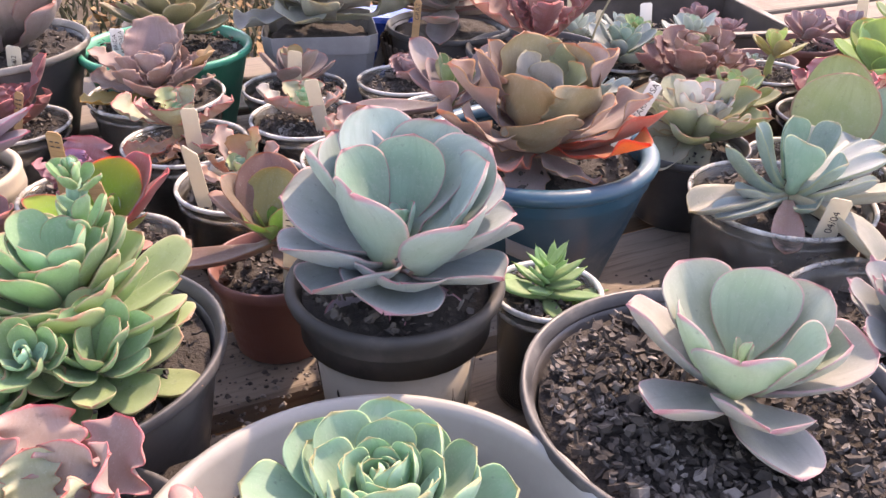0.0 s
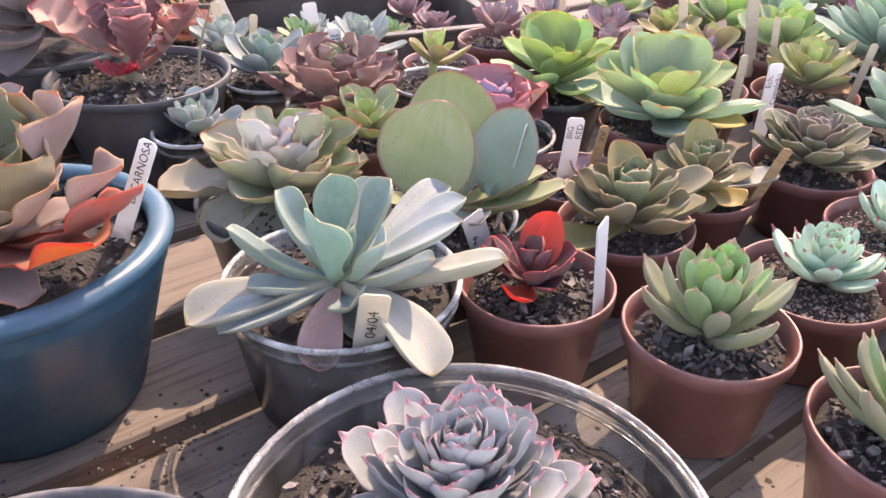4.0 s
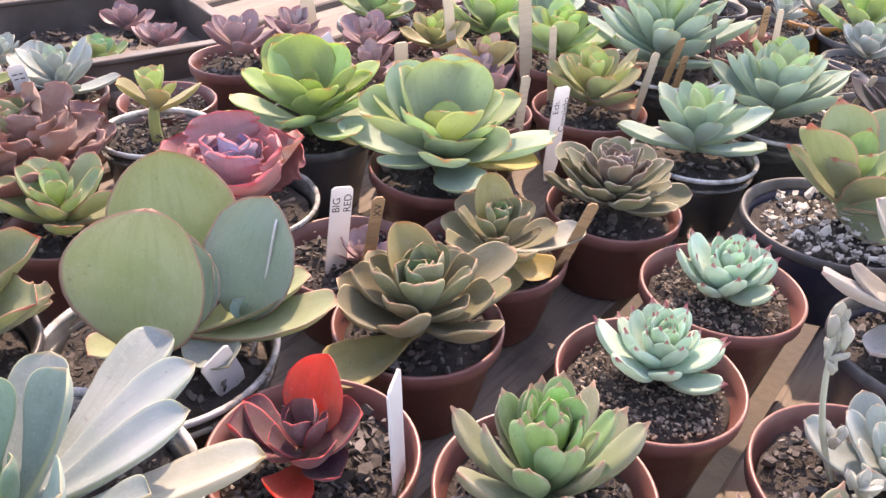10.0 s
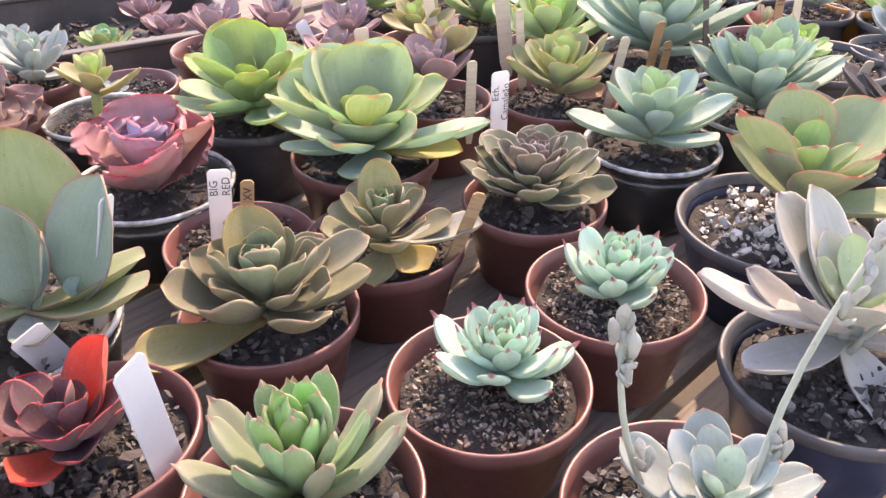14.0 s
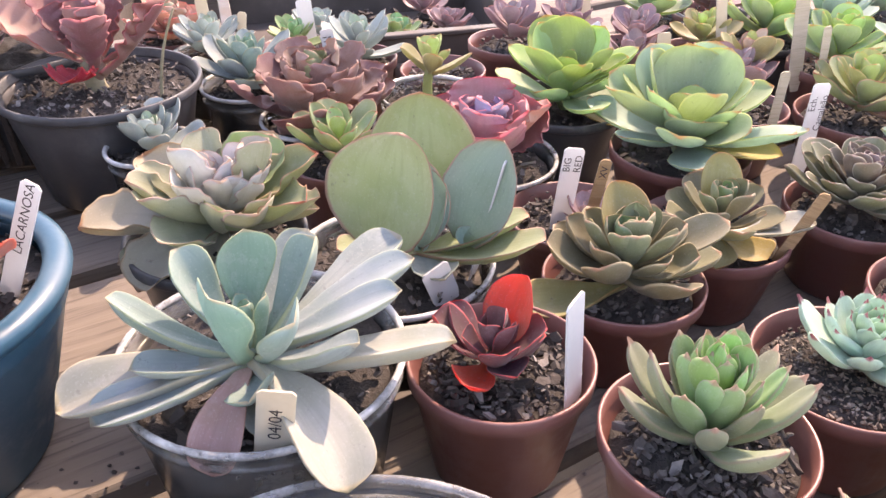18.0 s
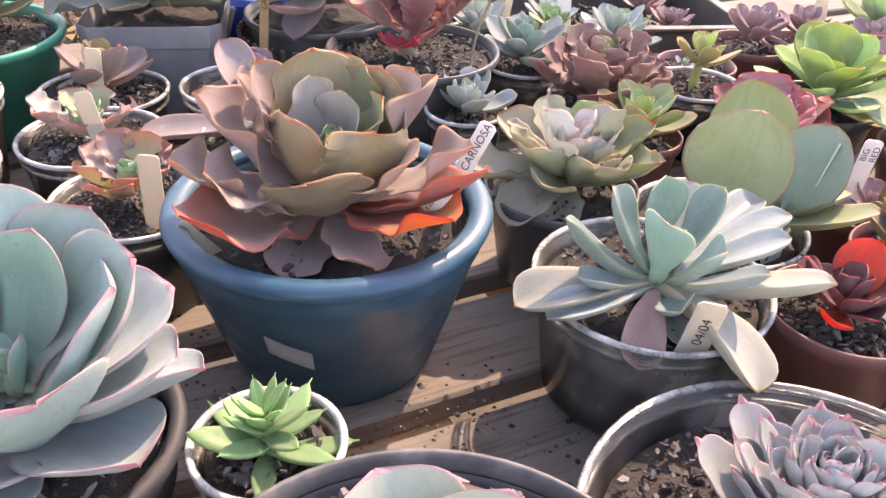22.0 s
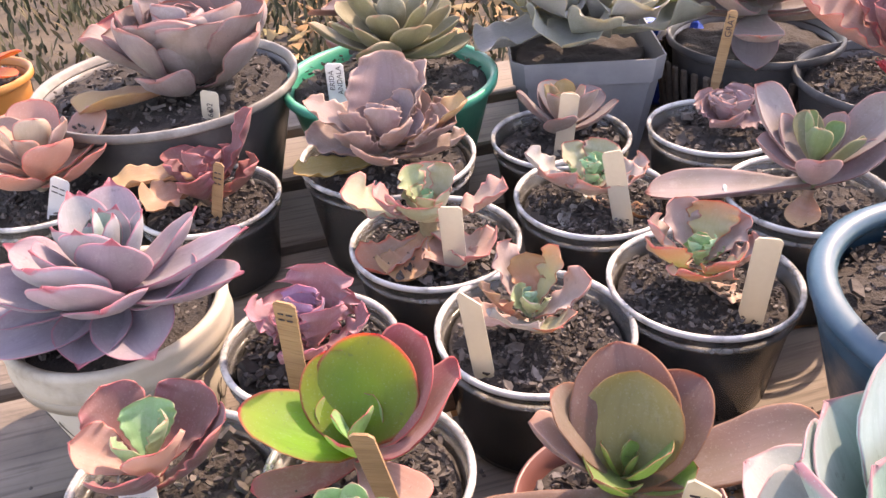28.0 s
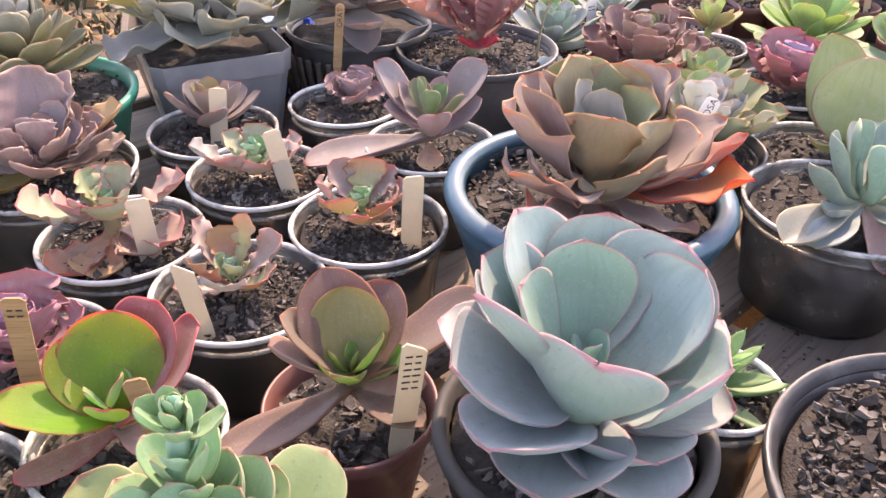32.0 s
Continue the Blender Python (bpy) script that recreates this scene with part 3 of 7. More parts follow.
def rosette(thing, x, y, z, R, n, e0, e1, mats, w=0.62, shape=(0.85, 0.42), cup=0.25, curl=0.5, frill=0.0, waves=5, inner=0.35, tilt=(0, 0), T=0.10, mucro=0.05, seed=0, rise=0.25, name="rosette", base=0.32, bend=1.0, extra=(), jitter=1.0, fold=0.0, start=0.0, power=1.0, spoon=0.32):
    """A rosette of n leaves in golden-angle order, outer first, of radius R. mats: outer, middle, inner leaf materials.
    extra: leaves of their own as (azimuth, elevation, length, width, curl, material[, height])."""
    g = random.Random(seed * 13 + 5)
    bm = bmesh.new()
    bmesh.ops.create_uvsphere(bm, u_segments=10, v_segments=6, radius=R * 0.10)
    bmesh.ops.scale(bm, vec=(1, 1, 1.8), verts=bm.verts)
    core = part(name, bm, mats[1], thing, "", True)
    core.location, core.rotation_euler = (x, y, z), (radians(tilt[0]), radians(tilt[1]), start)
    groups = 6 if n > 14 else 4
    e1 -= 13
    inner *= 0.85
    shape = (0.25 + 0.5 * shape[0], 0.95 * shape[1] + 0.01)
    mucro = mucro if mucro > 0.055 else 0.018
    cache = {}
    for i in range(n):
        f = i / max(1, n - 1)
        fp = f ** power
        k = min(groups - 1, int(f * groups))
        alt = i % 2
        key = (k, alt)
        fk = ((k + 0.5) / groups) ** power
        L = R * (1 - (1 - inner) * fk)
        if key not in cache:
            me = leaf_data(L, L * w * (1 + 0.12 * (fk - 0.5)), T * L, shape[0], shape[1], base, cup * (0.8 + 0.6 * fk), curl * (1.15 - 0.4 * fk) * (1 + 0.25 * alt) + spoon, frill, waves, mucro, seed=seed * 31 + k * 2 + alt, fold=fold)
            me.materials.append(mats[0] if fk < 0.42 else mats[1] if fk < 0.76 else mats[2])
            cache[key] = me
        ob = new("leaf", cache[key])
        ob.parent = core
        az = i * GOLD + radians(g.gauss(0, 7) * jitter)
        el = radians(e0 + (e1 - e0) * fp + g.gauss(0, 5.0) * jitter) - 0.5 * spoon
        r0 = R * 0.05 * (1 - f)
        ob.location = (r0 * math.cos(az), r0 * math.sin(az), R * rise * f - R * rise * 0.35)
        ob.rotation_euler = Euler((radians(g.gauss(0, 8) * jitter), -el, az))
        s = 1 + g.gauss(0, 0.07) * jitter
        ob.scale = (s, s * (1 + g.gauss(0, 0.05) * jitter), s)
    for q, ex in enumerate(extra):
        az, el, L, W, cl, mt = ex[:6]
        hz = ex[6] if len(ex) > 6 else 0.0
        sh = ROUND if len(ex) > 7 and ex[7] else shape
        r0 = ex[8] if len(ex) > 8 else 0.0
        sp = 0.0 if len(ex) > 7 and ex[7] else spoon
        me = leaf_data(L, W, T * L * 0.8, sh[0], sh[1], base, cup, cl + sp, frill, waves, 0.004 if sh is ROUND else mucro, seed=seed * 77 + q, fold=fold)
        me.materials.append(mt)
        ob = new("leaf", me)
        ob.parent = core
        ob.location = (r0 * math.cos(radians(az)), r0 * math.sin(radians(az)), hz)
        ob.rotation_euler = Euler((radians(g.gauss(0, 6)), 0.5 * sp - radians(el), radians(az)))
    return core


def stem(thing, p, q, r0, r1, mat, name="stem"):
    """A tapered, slightly bent stalk from p to q."""
    bm = bmesh.new()
    p, q = Vector(p), Vector(q)
    d = (q - p).normalized()
    s = d.cross(Vector((0.3, 0.9, 0.2))).normalized()
    t = d.cross(s)
    rows = []
    for k in range(8):
        u = k / 7
        c = p.lerp(q, u) + s * 0.06 * (q - p).length * math.sin(math.pi * u)
        r = r0 + (r1 - r0) * u
        rows.append([bm.verts.new(c + s * r * math.cos(a) + t * r * math.sin(a)) for a in [2 * math.pi * i / 8 for i in range(8)]])
    for a, b in zip(rows, rows[1:]):
        for i in range(8):
            bm.faces.new((a[i], a[(i + 1) % 8], b[(i + 1) % 8], b[i]))
    bm.faces.new(rows[0][::-1])
    bm.faces.new(rows[-1])
    return part(name, bm, mat, thing, "", True)


def plant_label(base, top, width, mat, text="", words="cream plastic plant label stuck in the soil", turn=0.0, bars=0, bevel=0.0, size=0.0075, facing=-90.0):
    """A flat marker from its foot to its head, facing the front; text runs down its length."""
    b, t = Vector(base), Vector(top)
    axis = (t - b).normalized()
    b = b - axis * 0.014
    ln = (t - b).length
    side = axis.cross(Vector((math.cos(radians(facing + turn)), math.sin(radians(facing + turn)), 0.25))).normalized()
    nrm = side.cross(axis).normalized()
    rot = Matrix((side, axis, nrm)).transposed()
    if rot.determinant() < 0:
        rot = Matrix((-side, axis, nrm)).transposed()
    bm = bmesh.new()
    th = 0.0011
    c = bevel
    out = [(-width / 2 * 0.55, 0), (width / 2 * 0.55, 0), (width / 2, 0.016), (width / 2, ln - 0.002 - c), (width / 2 - 0.002, ln - c), (-width / 2 + 0.002, ln), (-width / 2, ln - 0.002), (-width / 2, 0.016)]
    fr = [bm.verts.new((x, y, th / 2)) for x, y in out]
    bk = [bm.verts.new((x, y, -th / 2)) for x, y in out]
    bm.faces.new(fr)
    bm.faces.new(bk[::-1])
    for i in range(len(out)):
        j = (i + 1) % len(out)
        bm.faces.new((fr[i], bk[i], bk[j], fr[j]))
    bmesh.ops.recalc_face_normals(bm, faces=bm.faces)
    ob = link_mesh("plant_label", bm, mat)
    ob.matrix_world = Matrix.Translation(b) @ rot.to_4x4()
    tagged(ob, words, "plant label", "plant labels")
    lines = [q for q in text.split("|") if q]
    for k, word in enumerate(lines):
        cu = bpy.data.curves.new("writing", "FONT")
        cu.body, cu.size, cu.extrude = word, size, 0.0
        tmp = bpy.data.objects.new("writing", cu)
        scene.collection.objects.link(tmp)
        me = bpy.data.meshes.new_from_object(tmp.evaluated_get(bpy.context.evaluated_depsgraph_get()))
        bpy.data.objects.remove(tmp)
        me.materials.append(M["pen"])
        w = new("writing", me)
        w.parent = ob
        off = (k - (len(lines) - 1) / 2) * size * 1.05
        w.matrix_basis = Matrix.Translation((off + size * 0.35, ln - 0.006 - len(word) * size * 0.56, th / 2 + 0.0004)) @ pose(0, 0, 0, 0, 0, 90)
    if bars:
        bmw = bmesh.new()
        g = random.Random(int(ln * 1e5))
        for k in range(bars):
            y = ln - 0.008 - k * 0.0042
            for q in range(2):
                box(bmw, width * g.uniform(0.22, 0.34), 0.0009, 0.0003, Matrix.Translation((width * (-0.2 + 0.38 * q), y, th / 2 + 0.0004)))
        part("writing", bmw, M["pen"], ob, "illegible pen strokes")
    return ob


# ---------------------------------------------------------------- table and ground
def ground():
    bm = bmesh.new()
    n = 40
    for i in range(n + 1):
        for j in range(n + 1):
            u, v = (i / n * 2 - 1), (j / n * 2 - 1)
            x, y = 60 * u * abs(u) ** 1.6, 60 * v * abs(v) ** 1.6
            bm.verts.new((x + 0.3, y + 0.7, 0.05 * noise.noise((x * 1.3, y * 1.3, 0))))
    bm.verts.ensure_lookup_table()
    for i in range(n):
        for j in range(n):
            a = i * (n + 1) + j
            bm.faces.new([bm.verts[k] for k in (a, a + n + 1, a + n + 2, a + 1)])
    tagged(link_mesh("ground", bm, M["ground"], None, "", True), "bare brown garden soil under the bench", "ground", kind="structure")


ground()

ANG = radians(27)
AX, AY = Vector((math.cos(ANG), math.sin(ANG), 0)), Vector((-math.sin(ANG), math.cos(ANG), 0))


def slat_bench():
    ob = tagged(new("slatted_bench"), "weathered grey-brown slatted wooden bench under the pots", "bench")
    ob.location = (0.184, 0.602, TABLE)
    ob.rotation_euler = (0, 0, ANG)
    g = random.Random(3)
    y = -0.78
    while y < 0.68:
        w = g.choice((0.088, 0.092, 0.096))
        ln = 3.4 + g.uniform(-0.05, 0.05)
        bm = bmesh.new()
        nx = 34
        rows = []
        for i in range(nx + 1):
            x = -ln / 2 + ln * i / nx
            wob = 0.0015 * noise.noise((x * 3, y * 9, 1.0))
            wz = 0.0012 * noise.noise((x * 2, y * 7, 4.0))
            c = 0.0025
            pr = [(-w / 2, -0.018), (-w / 2 + wob, -c), (-w / 2 + c + wob, wz), (w / 2 - c + wob, wz), (w / 2 + wob, -c), (w / 2, -0.018)]
            rows.append([bm.verts.new((x, a, b)) for a, b in pr])
        for p, q in zip(rows, rows[1:]):
            for i in range(6):
                bm.faces.new((p[i], p[(i + 1) % 6], q[(i + 1) % 6], q[i]))
        bm.faces.new(rows[0][::-1])
        bm.faces.new(rows[-1])
        bmesh.ops.recalc_face_normals(bm, faces=bm.faces)
        o = part("slat", bm, M["slat"], ob)
        o.location = (0.25 + g.uniform(-0.03, 0.03), y + w / 2, 0)
        y += w + g.choice((0.016, 0.02, 0.024))
    for x, w in ((-1.1, 0.085), (-0.373, 0.10), (-0.225, 0.14), (-0.045, 0.09), (0.16, 0.085), (0.75, 0.085), (1.6, 0.085)):
        bm = bmesh.new()
        box(bm, w, 1.5, 0.05, None, 0.003)
        o = part("bearer", bm, M["slat_new"], ob, "paler orange-brown cross bearer under the slats")
        o.location = (x, -0.02, -0.0445)
    for x in (-1.1, 1.6):
        for yy in (-0.7, 0.68):
            bm = bmesh.new()
            box(bm, 0.07, 0.07, 0.745, None, 0.004)
            o = part("leg", bm, M["slat"], ob)
            o.location = (x, yy, -0.07 - 0.375)
    return ob


slat_bench()


# ---------------------------------------------------------------- plant palettes: outer, middle, inner
def trio(name, outer, mid, inner, edge, tip, warm=None, **k):
    return tuple(leaf_mat(f"{name}_{q}", c, edge, tip, warm if q == "outer" else None, **k) for q, c in (("outer", outer), ("middle", mid), ("inner", inner)))


P = {}
P["ice"] = trio("ice_blue", (0.32, 0.40, 0.42), (0.275, 0.415, 0.40), (0.22, 0.43, 0.35), (0.47, 0.27, 0.29), (0.46, 0.20, 0.23), bloom=0.40, edge_at=0.915)
P["pale"] = trio("pale_pinkish", (0.43, 0.45, 0.43), (0.38, 0.46, 0.39), (0.33, 0.47, 0.36), (0.50, 0.30, 0.33), (0.46, 0.22, 0.26), bloom=0.42, edge_at=0.92)
P["lime"] = trio("lime_green", (0.22, 0.36, 0.13), (0.22, 0.42, 0.20), (0.22, 0.46, 0.26), (0.42, 0.34, 0.20), (0.44, 0.22, 0.15), warm=(0.32, 0.40, 0.17))
P["mint"] = trio("mint", (0.26, 0.46, 0.34), (0.26, 0.50, 0.36), (0.26, 0.54, 0.38), (0.42, 0.58, 0.28), (0.46, 0.40, 0.20), bloom=0.3)
P["lilac"] = trio("lilac_blue", (0.34, 0.38, 0.40), (0.37, 0.42, 0.45), (0.40, 0.46, 0.47), (0.52, 0.31, 0.34), (0.50, 0.22, 0.26), bloom=0.45, edge_at=0.92)
P["orchid"] = trio("orchid", (0.34, 0.27, 0.33), (0.35, 0.36, 0.41), (0.31, 0.45, 0.44), (0.52, 0.18, 0.24), (0.45, 0.10, 0.14), bloom=0.4)
P["olive_pink"] = trio("olive_pink", (0.35, 0.245, 0.235), (0.31, 0.255, 0.145), (0.28, 0.33, 0.17), (0.47, 0.27, 0.12), (0.50, 0.20, 0.10), bloom=0.25, see=0.36)
P["lavender"] = trio("lavender_grey", (0.28, 0.215, 0.215), (0.32, 0.265, 0.28), (0.38, 0.35, 0.38), (0.34, 0.15, 0.15), (0.40, 0.14, 0.12), bloom=0.4)
P["coral"] = trio("coral_frill", (0.50, 0.30, 0.25), (0.46, 0.36, 0.28), (0.42, 0.48, 0.32), (0.60, 0.14, 0.13), (0.55, 0.12, 0.10), warm=(0.55, 0.30, 0.23))
P["pink_wave"] = trio("pink_wave", (0.40, 0.25, 0.235), (0.37, 0.27, 0.25), (0.34, 0.32, 0.25), (0.62, 0.16, 0.18), (0.60, 0.14, 0.16), edge_at=0.86)
P["mauve_frill"] = trio("mauve_frill", (0.31, 0.20, 0.19), (0.31, 0.22, 0.235), (0.36, 0.31, 0.34), (0.56, 0.38, 0.31), (0.50, 0.28, 0.20), bloom=0.35, edge_at=0.86)
P["purple"] = trio("purple_frill", (0.38, 0.17, 0.22), (0.30, 0.14, 0.24), (0.36, 0.21, 0.38), (0.58, 0.16, 0.22), (0.42, 0.10, 0.14))
P["red_frill"] = trio("red_frill", (0.27, 0.075, 0.08), (0.24, 0.08, 0.09), (0.30, 0.11, 0.125), (0.55, 0.12, 0.12), (0.55, 0.12, 0.11), bloom=0.12, see=0.2)
P["sunset"] = trio("sunset_paddle", (0.32, 0.07, 0.09), (0.24, 0.42, 0.05), (0.24, 0.46, 0.16), (0.60, 0.10, 0.10), (0.60, 0.08, 0.10), see=0.4)
P["maroon"] = trio("maroon", (0.25, 0.14, 0.115), (0.26, 0.17, 0.135), (0.22, 0.38, 0.09), (0.38, 0.18, 0.10), (0.36, 0.12, 0.08), bloom=0.2, see=0.45, rough=0.36)
P["silver"] = trio("silver_green", (0.25, 0.32, 0.33), (0.22, 0.34, 0.32), (0.19, 0.36, 0.29), (0.36, 0.40, 0.24), (0.42, 0.36, 0.24), bloom=0.4)
P["paddle"] = trio("green_paddle", (0.29, 0.34, 0.15), (0.28, 0.41, 0.34), (0.30, 0.48, 0.42), (0.40, 0.20, 0.16), (0.5, 0.25, 0.16), bloom=0.25, edge_at=0.895)
P["scarlet"] = trio("scarlet", (0.50, 0.035, 0.03), (0.17, 0.055, 0.075), (0.16, 0.075, 0.085), (0.55, 0.05, 0.06), (0.60, 0.06, 0.05), bloom=0.1)
P["sed"] = trio("fingertip_green", (0.25, 0.33, 0.18), (0.22, 0.39, 0.15), (0.22, 0.46, 0.12), (0.36, 0.29, 0.20), (0.42, 0.24, 0.18), warm=(0.285, 0.285, 0.19), bloom=0.25, edge_at=0.95)
P["chihua"] = trio("mint_red_tip", (0.42, 0.60, 0.49), (0.39, 0.61, 0.47), (0.37, 0.61, 0.40), (0.40, 0.54, 0.40), (0.36, 0.03, 0.07), bloom=0.45, edge_at=0.97)
P["bronze"] = trio("bronze_olive", (0.225, 0.205, 0.105), (0.195, 0.225, 0.11), (0.16, 0.29, 0.13), (0.44, 0.37, 0.22), (0.42, 0.24, 0.14), bloom=0.12, edge_at=0.87)
P["bronze_dark"] = trio("dark_bronze", (0.19, 0.195, 0.105), (0.20, 0.15, 0.115), (0.21, 0.14, 0.145), (0.46, 0.42, 0.32), (0.40, 0.28, 0.22), bloom=0.12, edge_at=0.85)
P["bright"] = trio("bright_green", (0.33, 0.47, 0.27), (0.31, 0.46, 0.17), (0.32, 0.47, 0.13), (0.44, 0.52, 0.14), (0.5, 0.30, 0.12), bloom=0.25, see=0.44)
P["bigmint"] = trio("broad_mint", (0.34, 0.49, 0.39), (0.36, 0.49, 0.28), (0.38, 0.50, 0.22), (0.46, 0.48, 0.18), (0.5, 0.28, 0.14), bloom=0.28, see=0.44)
P["pinkblue"] = trio("pink_frill_blue", (0.46, 0.19, 0.21), (0.40, 0.22, 0.30), (0.32, 0.27, 0.44), (0.60, 0.12, 0.14), (0.62, 0.10, 0.13), bloom=0.25)
P["yellow"] = trio("yellow_green", (0.36, 0.34, 0.15), (0.36, 0.41, 0.16), (0.36, 0.48, 0.17), (0.50, 0.36, 0.16), (0.55, 0.25, 0.12), see=0.36)
P["sea"] = trio("sea_green", (0.30, 0.44, 0.37), (0.29, 0.45, 0.34), (0.33, 0.49, 0.26), (0.38, 0.48, 0.26), (0.40, 0.36, 0.22), bloom=0.4)
P["agavoid"] = trio("green_pink_edge", (0.30, 0.36, 0.18), (0.29, 0.41, 0.20), (0.29, 0.45, 0.17), (0.50, 0.26, 0.17), (0.45, 0.14, 0.10), bloom=0.25, see=0.36)
P["ghost"] = trio("ghost_grey", (0.38, 0.36, 0.35), (0.38, 0.40, 0.36), (0.36, 0.46, 0.26), (0.42, 0.40, 0.36), (0.40, 0.30, 0.28), bloom=0.4)
P["aeon"] = trio("near_black", (0.030, 0.018, 0.022), (0.04, 0.02, 0.025), (0.04, 0.06, 0.03), (0.12, 0.07, 0.08), (0.12, 0.06, 0.07), bloom=0.05, see=0.1)
P["greyblue"] = trio("grey_blue", (0.34, 0.42, 0.42), (0.36, 0.44, 0.42), (0.34, 0.46, 0.36), (0.42, 0.42, 0.34), (0.45, 0.32, 0.24), bloom=0.4)
P["mauve"] = trio("mauve_grey", (0.33, 0.21, 0.24), (0.35, 0.25, 0.28), (0.34, 0.28, 0.30), (0.42, 0.20, 0.18), (0.45, 0.18, 0.14))
P["brownfrill"] = trio("brown_frill", (0.26, 0.12, 0.115), (0.31, 0.18, 0.16), (0.30, 0.36, 0.17), (0.34, 0.17, 0.13), (0.36, 0.17, 0.12))
P["haw"] = trio("zebra_green", (0.17, 0.33, 0.12), (0.20, 0.39, 0.14), (0.24, 0.45, 0.16), (0.24, 0.42, 0.16), (0.24, 0.40, 0.12), bloom=0.1)
P["graygreen"] = trio("grey_green_wavy", (0.27, 0.28, 0.23), (0.30, 0.30, 0.29), (0.30, 0.32, 0.33), (0.44, 0.40, 0.26), (0.40, 0.34, 0.2), bloom=0.25)
P["cream_frill"] = trio("cream_frill", (0.40, 0.30, 0.24), (0.34, 0.35, 0.22), (0.32, 0.42, 0.20), (0.54, 0.14, 0.14), (0.54, 0.14, 0.13), warm=(0.48, 0.22, 0.19), edge_at=0.84, see=0.22)
BLUSH_LEAF = leaf_mat("blushing_leaf", (0.38, 0.38, 0.21), (0.56, 0.17, 0.13), (0.54, 0.15, 0.11), warm=(0.50, 0.24, 0.16), edge_at=0.86, see=0.36)
GREYPINK_LEAF = leaf_mat("grey_pink_leaf", (0.36, 0.28, 0.27), (0.54, 0.22, 0.19), (0.52, 0.18, 0.15), warm=(0.40, 0.26, 0.24), bloom=0.4, edge_at=0.86)
ORANGE_LEAF = leaf_mat("orange_dying_leaf", (0.44, 0.13, 0.08), (0.58, 0.08, 0.04), (0.58, 0.09, 0.04), (0.62, 0.27, 0.03), bloom=0.08, see=0.5, edge_at=0.84)
YELLOW_LEAF = leaf_mat("yellow_dying_leaf", (0.44, 0.33, 0.05), (0.46, 0.28, 0.06), (0.5, 0.3, 0.06), see=0.35)
CREAM_LEAF = leaf_mat("cream_old_leaf", (0.36, 0.37, 0.31), (0.46, 0.40, 0.26), (0.44, 0.36, 0.2), bloom=0.5)
OLD_LEAF = leaf_mat("yellowed_old_leaf", (0.50, 0.49, 0.38), (0.38, 0.26, 0.14), (0.34, 0.18, 0.10), warm=(0.40, 0.35, 0.23), bloom=0.35, edge_at=0.86)
RUST_LEAF = leaf_mat("rusty_dry_leaf", (0.46, 0.20, 0.11), (0.44, 0.26, 0.10), (0.4, 0.2, 0.1), warm=(0.44, 0.27, 0.10), see=0.2)
FLAME_LEAF = leaf_mat("flame_old_leaf", (0.40, 0.24, 0.20), (0.60, 0.12, 0.06), (0.58, 0.12, 0.06), warm=(0.52, 0.16, 0.09), see=0.35, edge_at=0.82)
DRY_LEAF = leaf_mat("dry_pink_leaf", (0.42, 0.24, 0.19), (0.42, 0.22, 0.16), (0.40, 0.2, 0.15), see=0.15)
LIME_LEAF = leaf_mat("lime_paddle_leaf", (0.26, 0.46, 0.03), (0.60, 0.12, 0.13), (0.6, 0.1, 0.12), see=0.72, edge_at=0.87, warm=(0.34, 0.40, 0.05), bloom=0.06)
RED_LEAF = leaf_mat("bright_red_leaf", (0.62, 0.035, 0.03), (0.60, 0.05, 0.05), (0.6, 0.05, 0.04), see=0.45, bloom=0.05)
OLIVE_LEAF = leaf_mat("olive_round_leaf", (0.30, 0.26, 0.08), (0.42, 0.24, 0.10), (0.4, 0.2, 0.1), see=0.36)
BED = {"chips": ("chips", 0.011), "grit": ("grit", 0.006), "pebble": ("pebble", 0.011)}


def potted(x, y, rim, r, kind, label, bed="chips", count=90, seed=0, fill=0.012, base=0.72, z0=TABLE, size=None, category="potted succulent", name="potted_succulent"):
    th = empty(name, x, y, z0, label, category, "potted succulents on the bench")
    h = rim - z0
    zs, rs = pot(th, kind, r, h, base, fill, seed)
    mt, sz = BED[bed]
    chips("bark_mulch" if bed == "chips" else "gravel", th, rs * 0.97, zs + 0.004, count, size or sz, M[mt], seed + 100)
    return th, zs


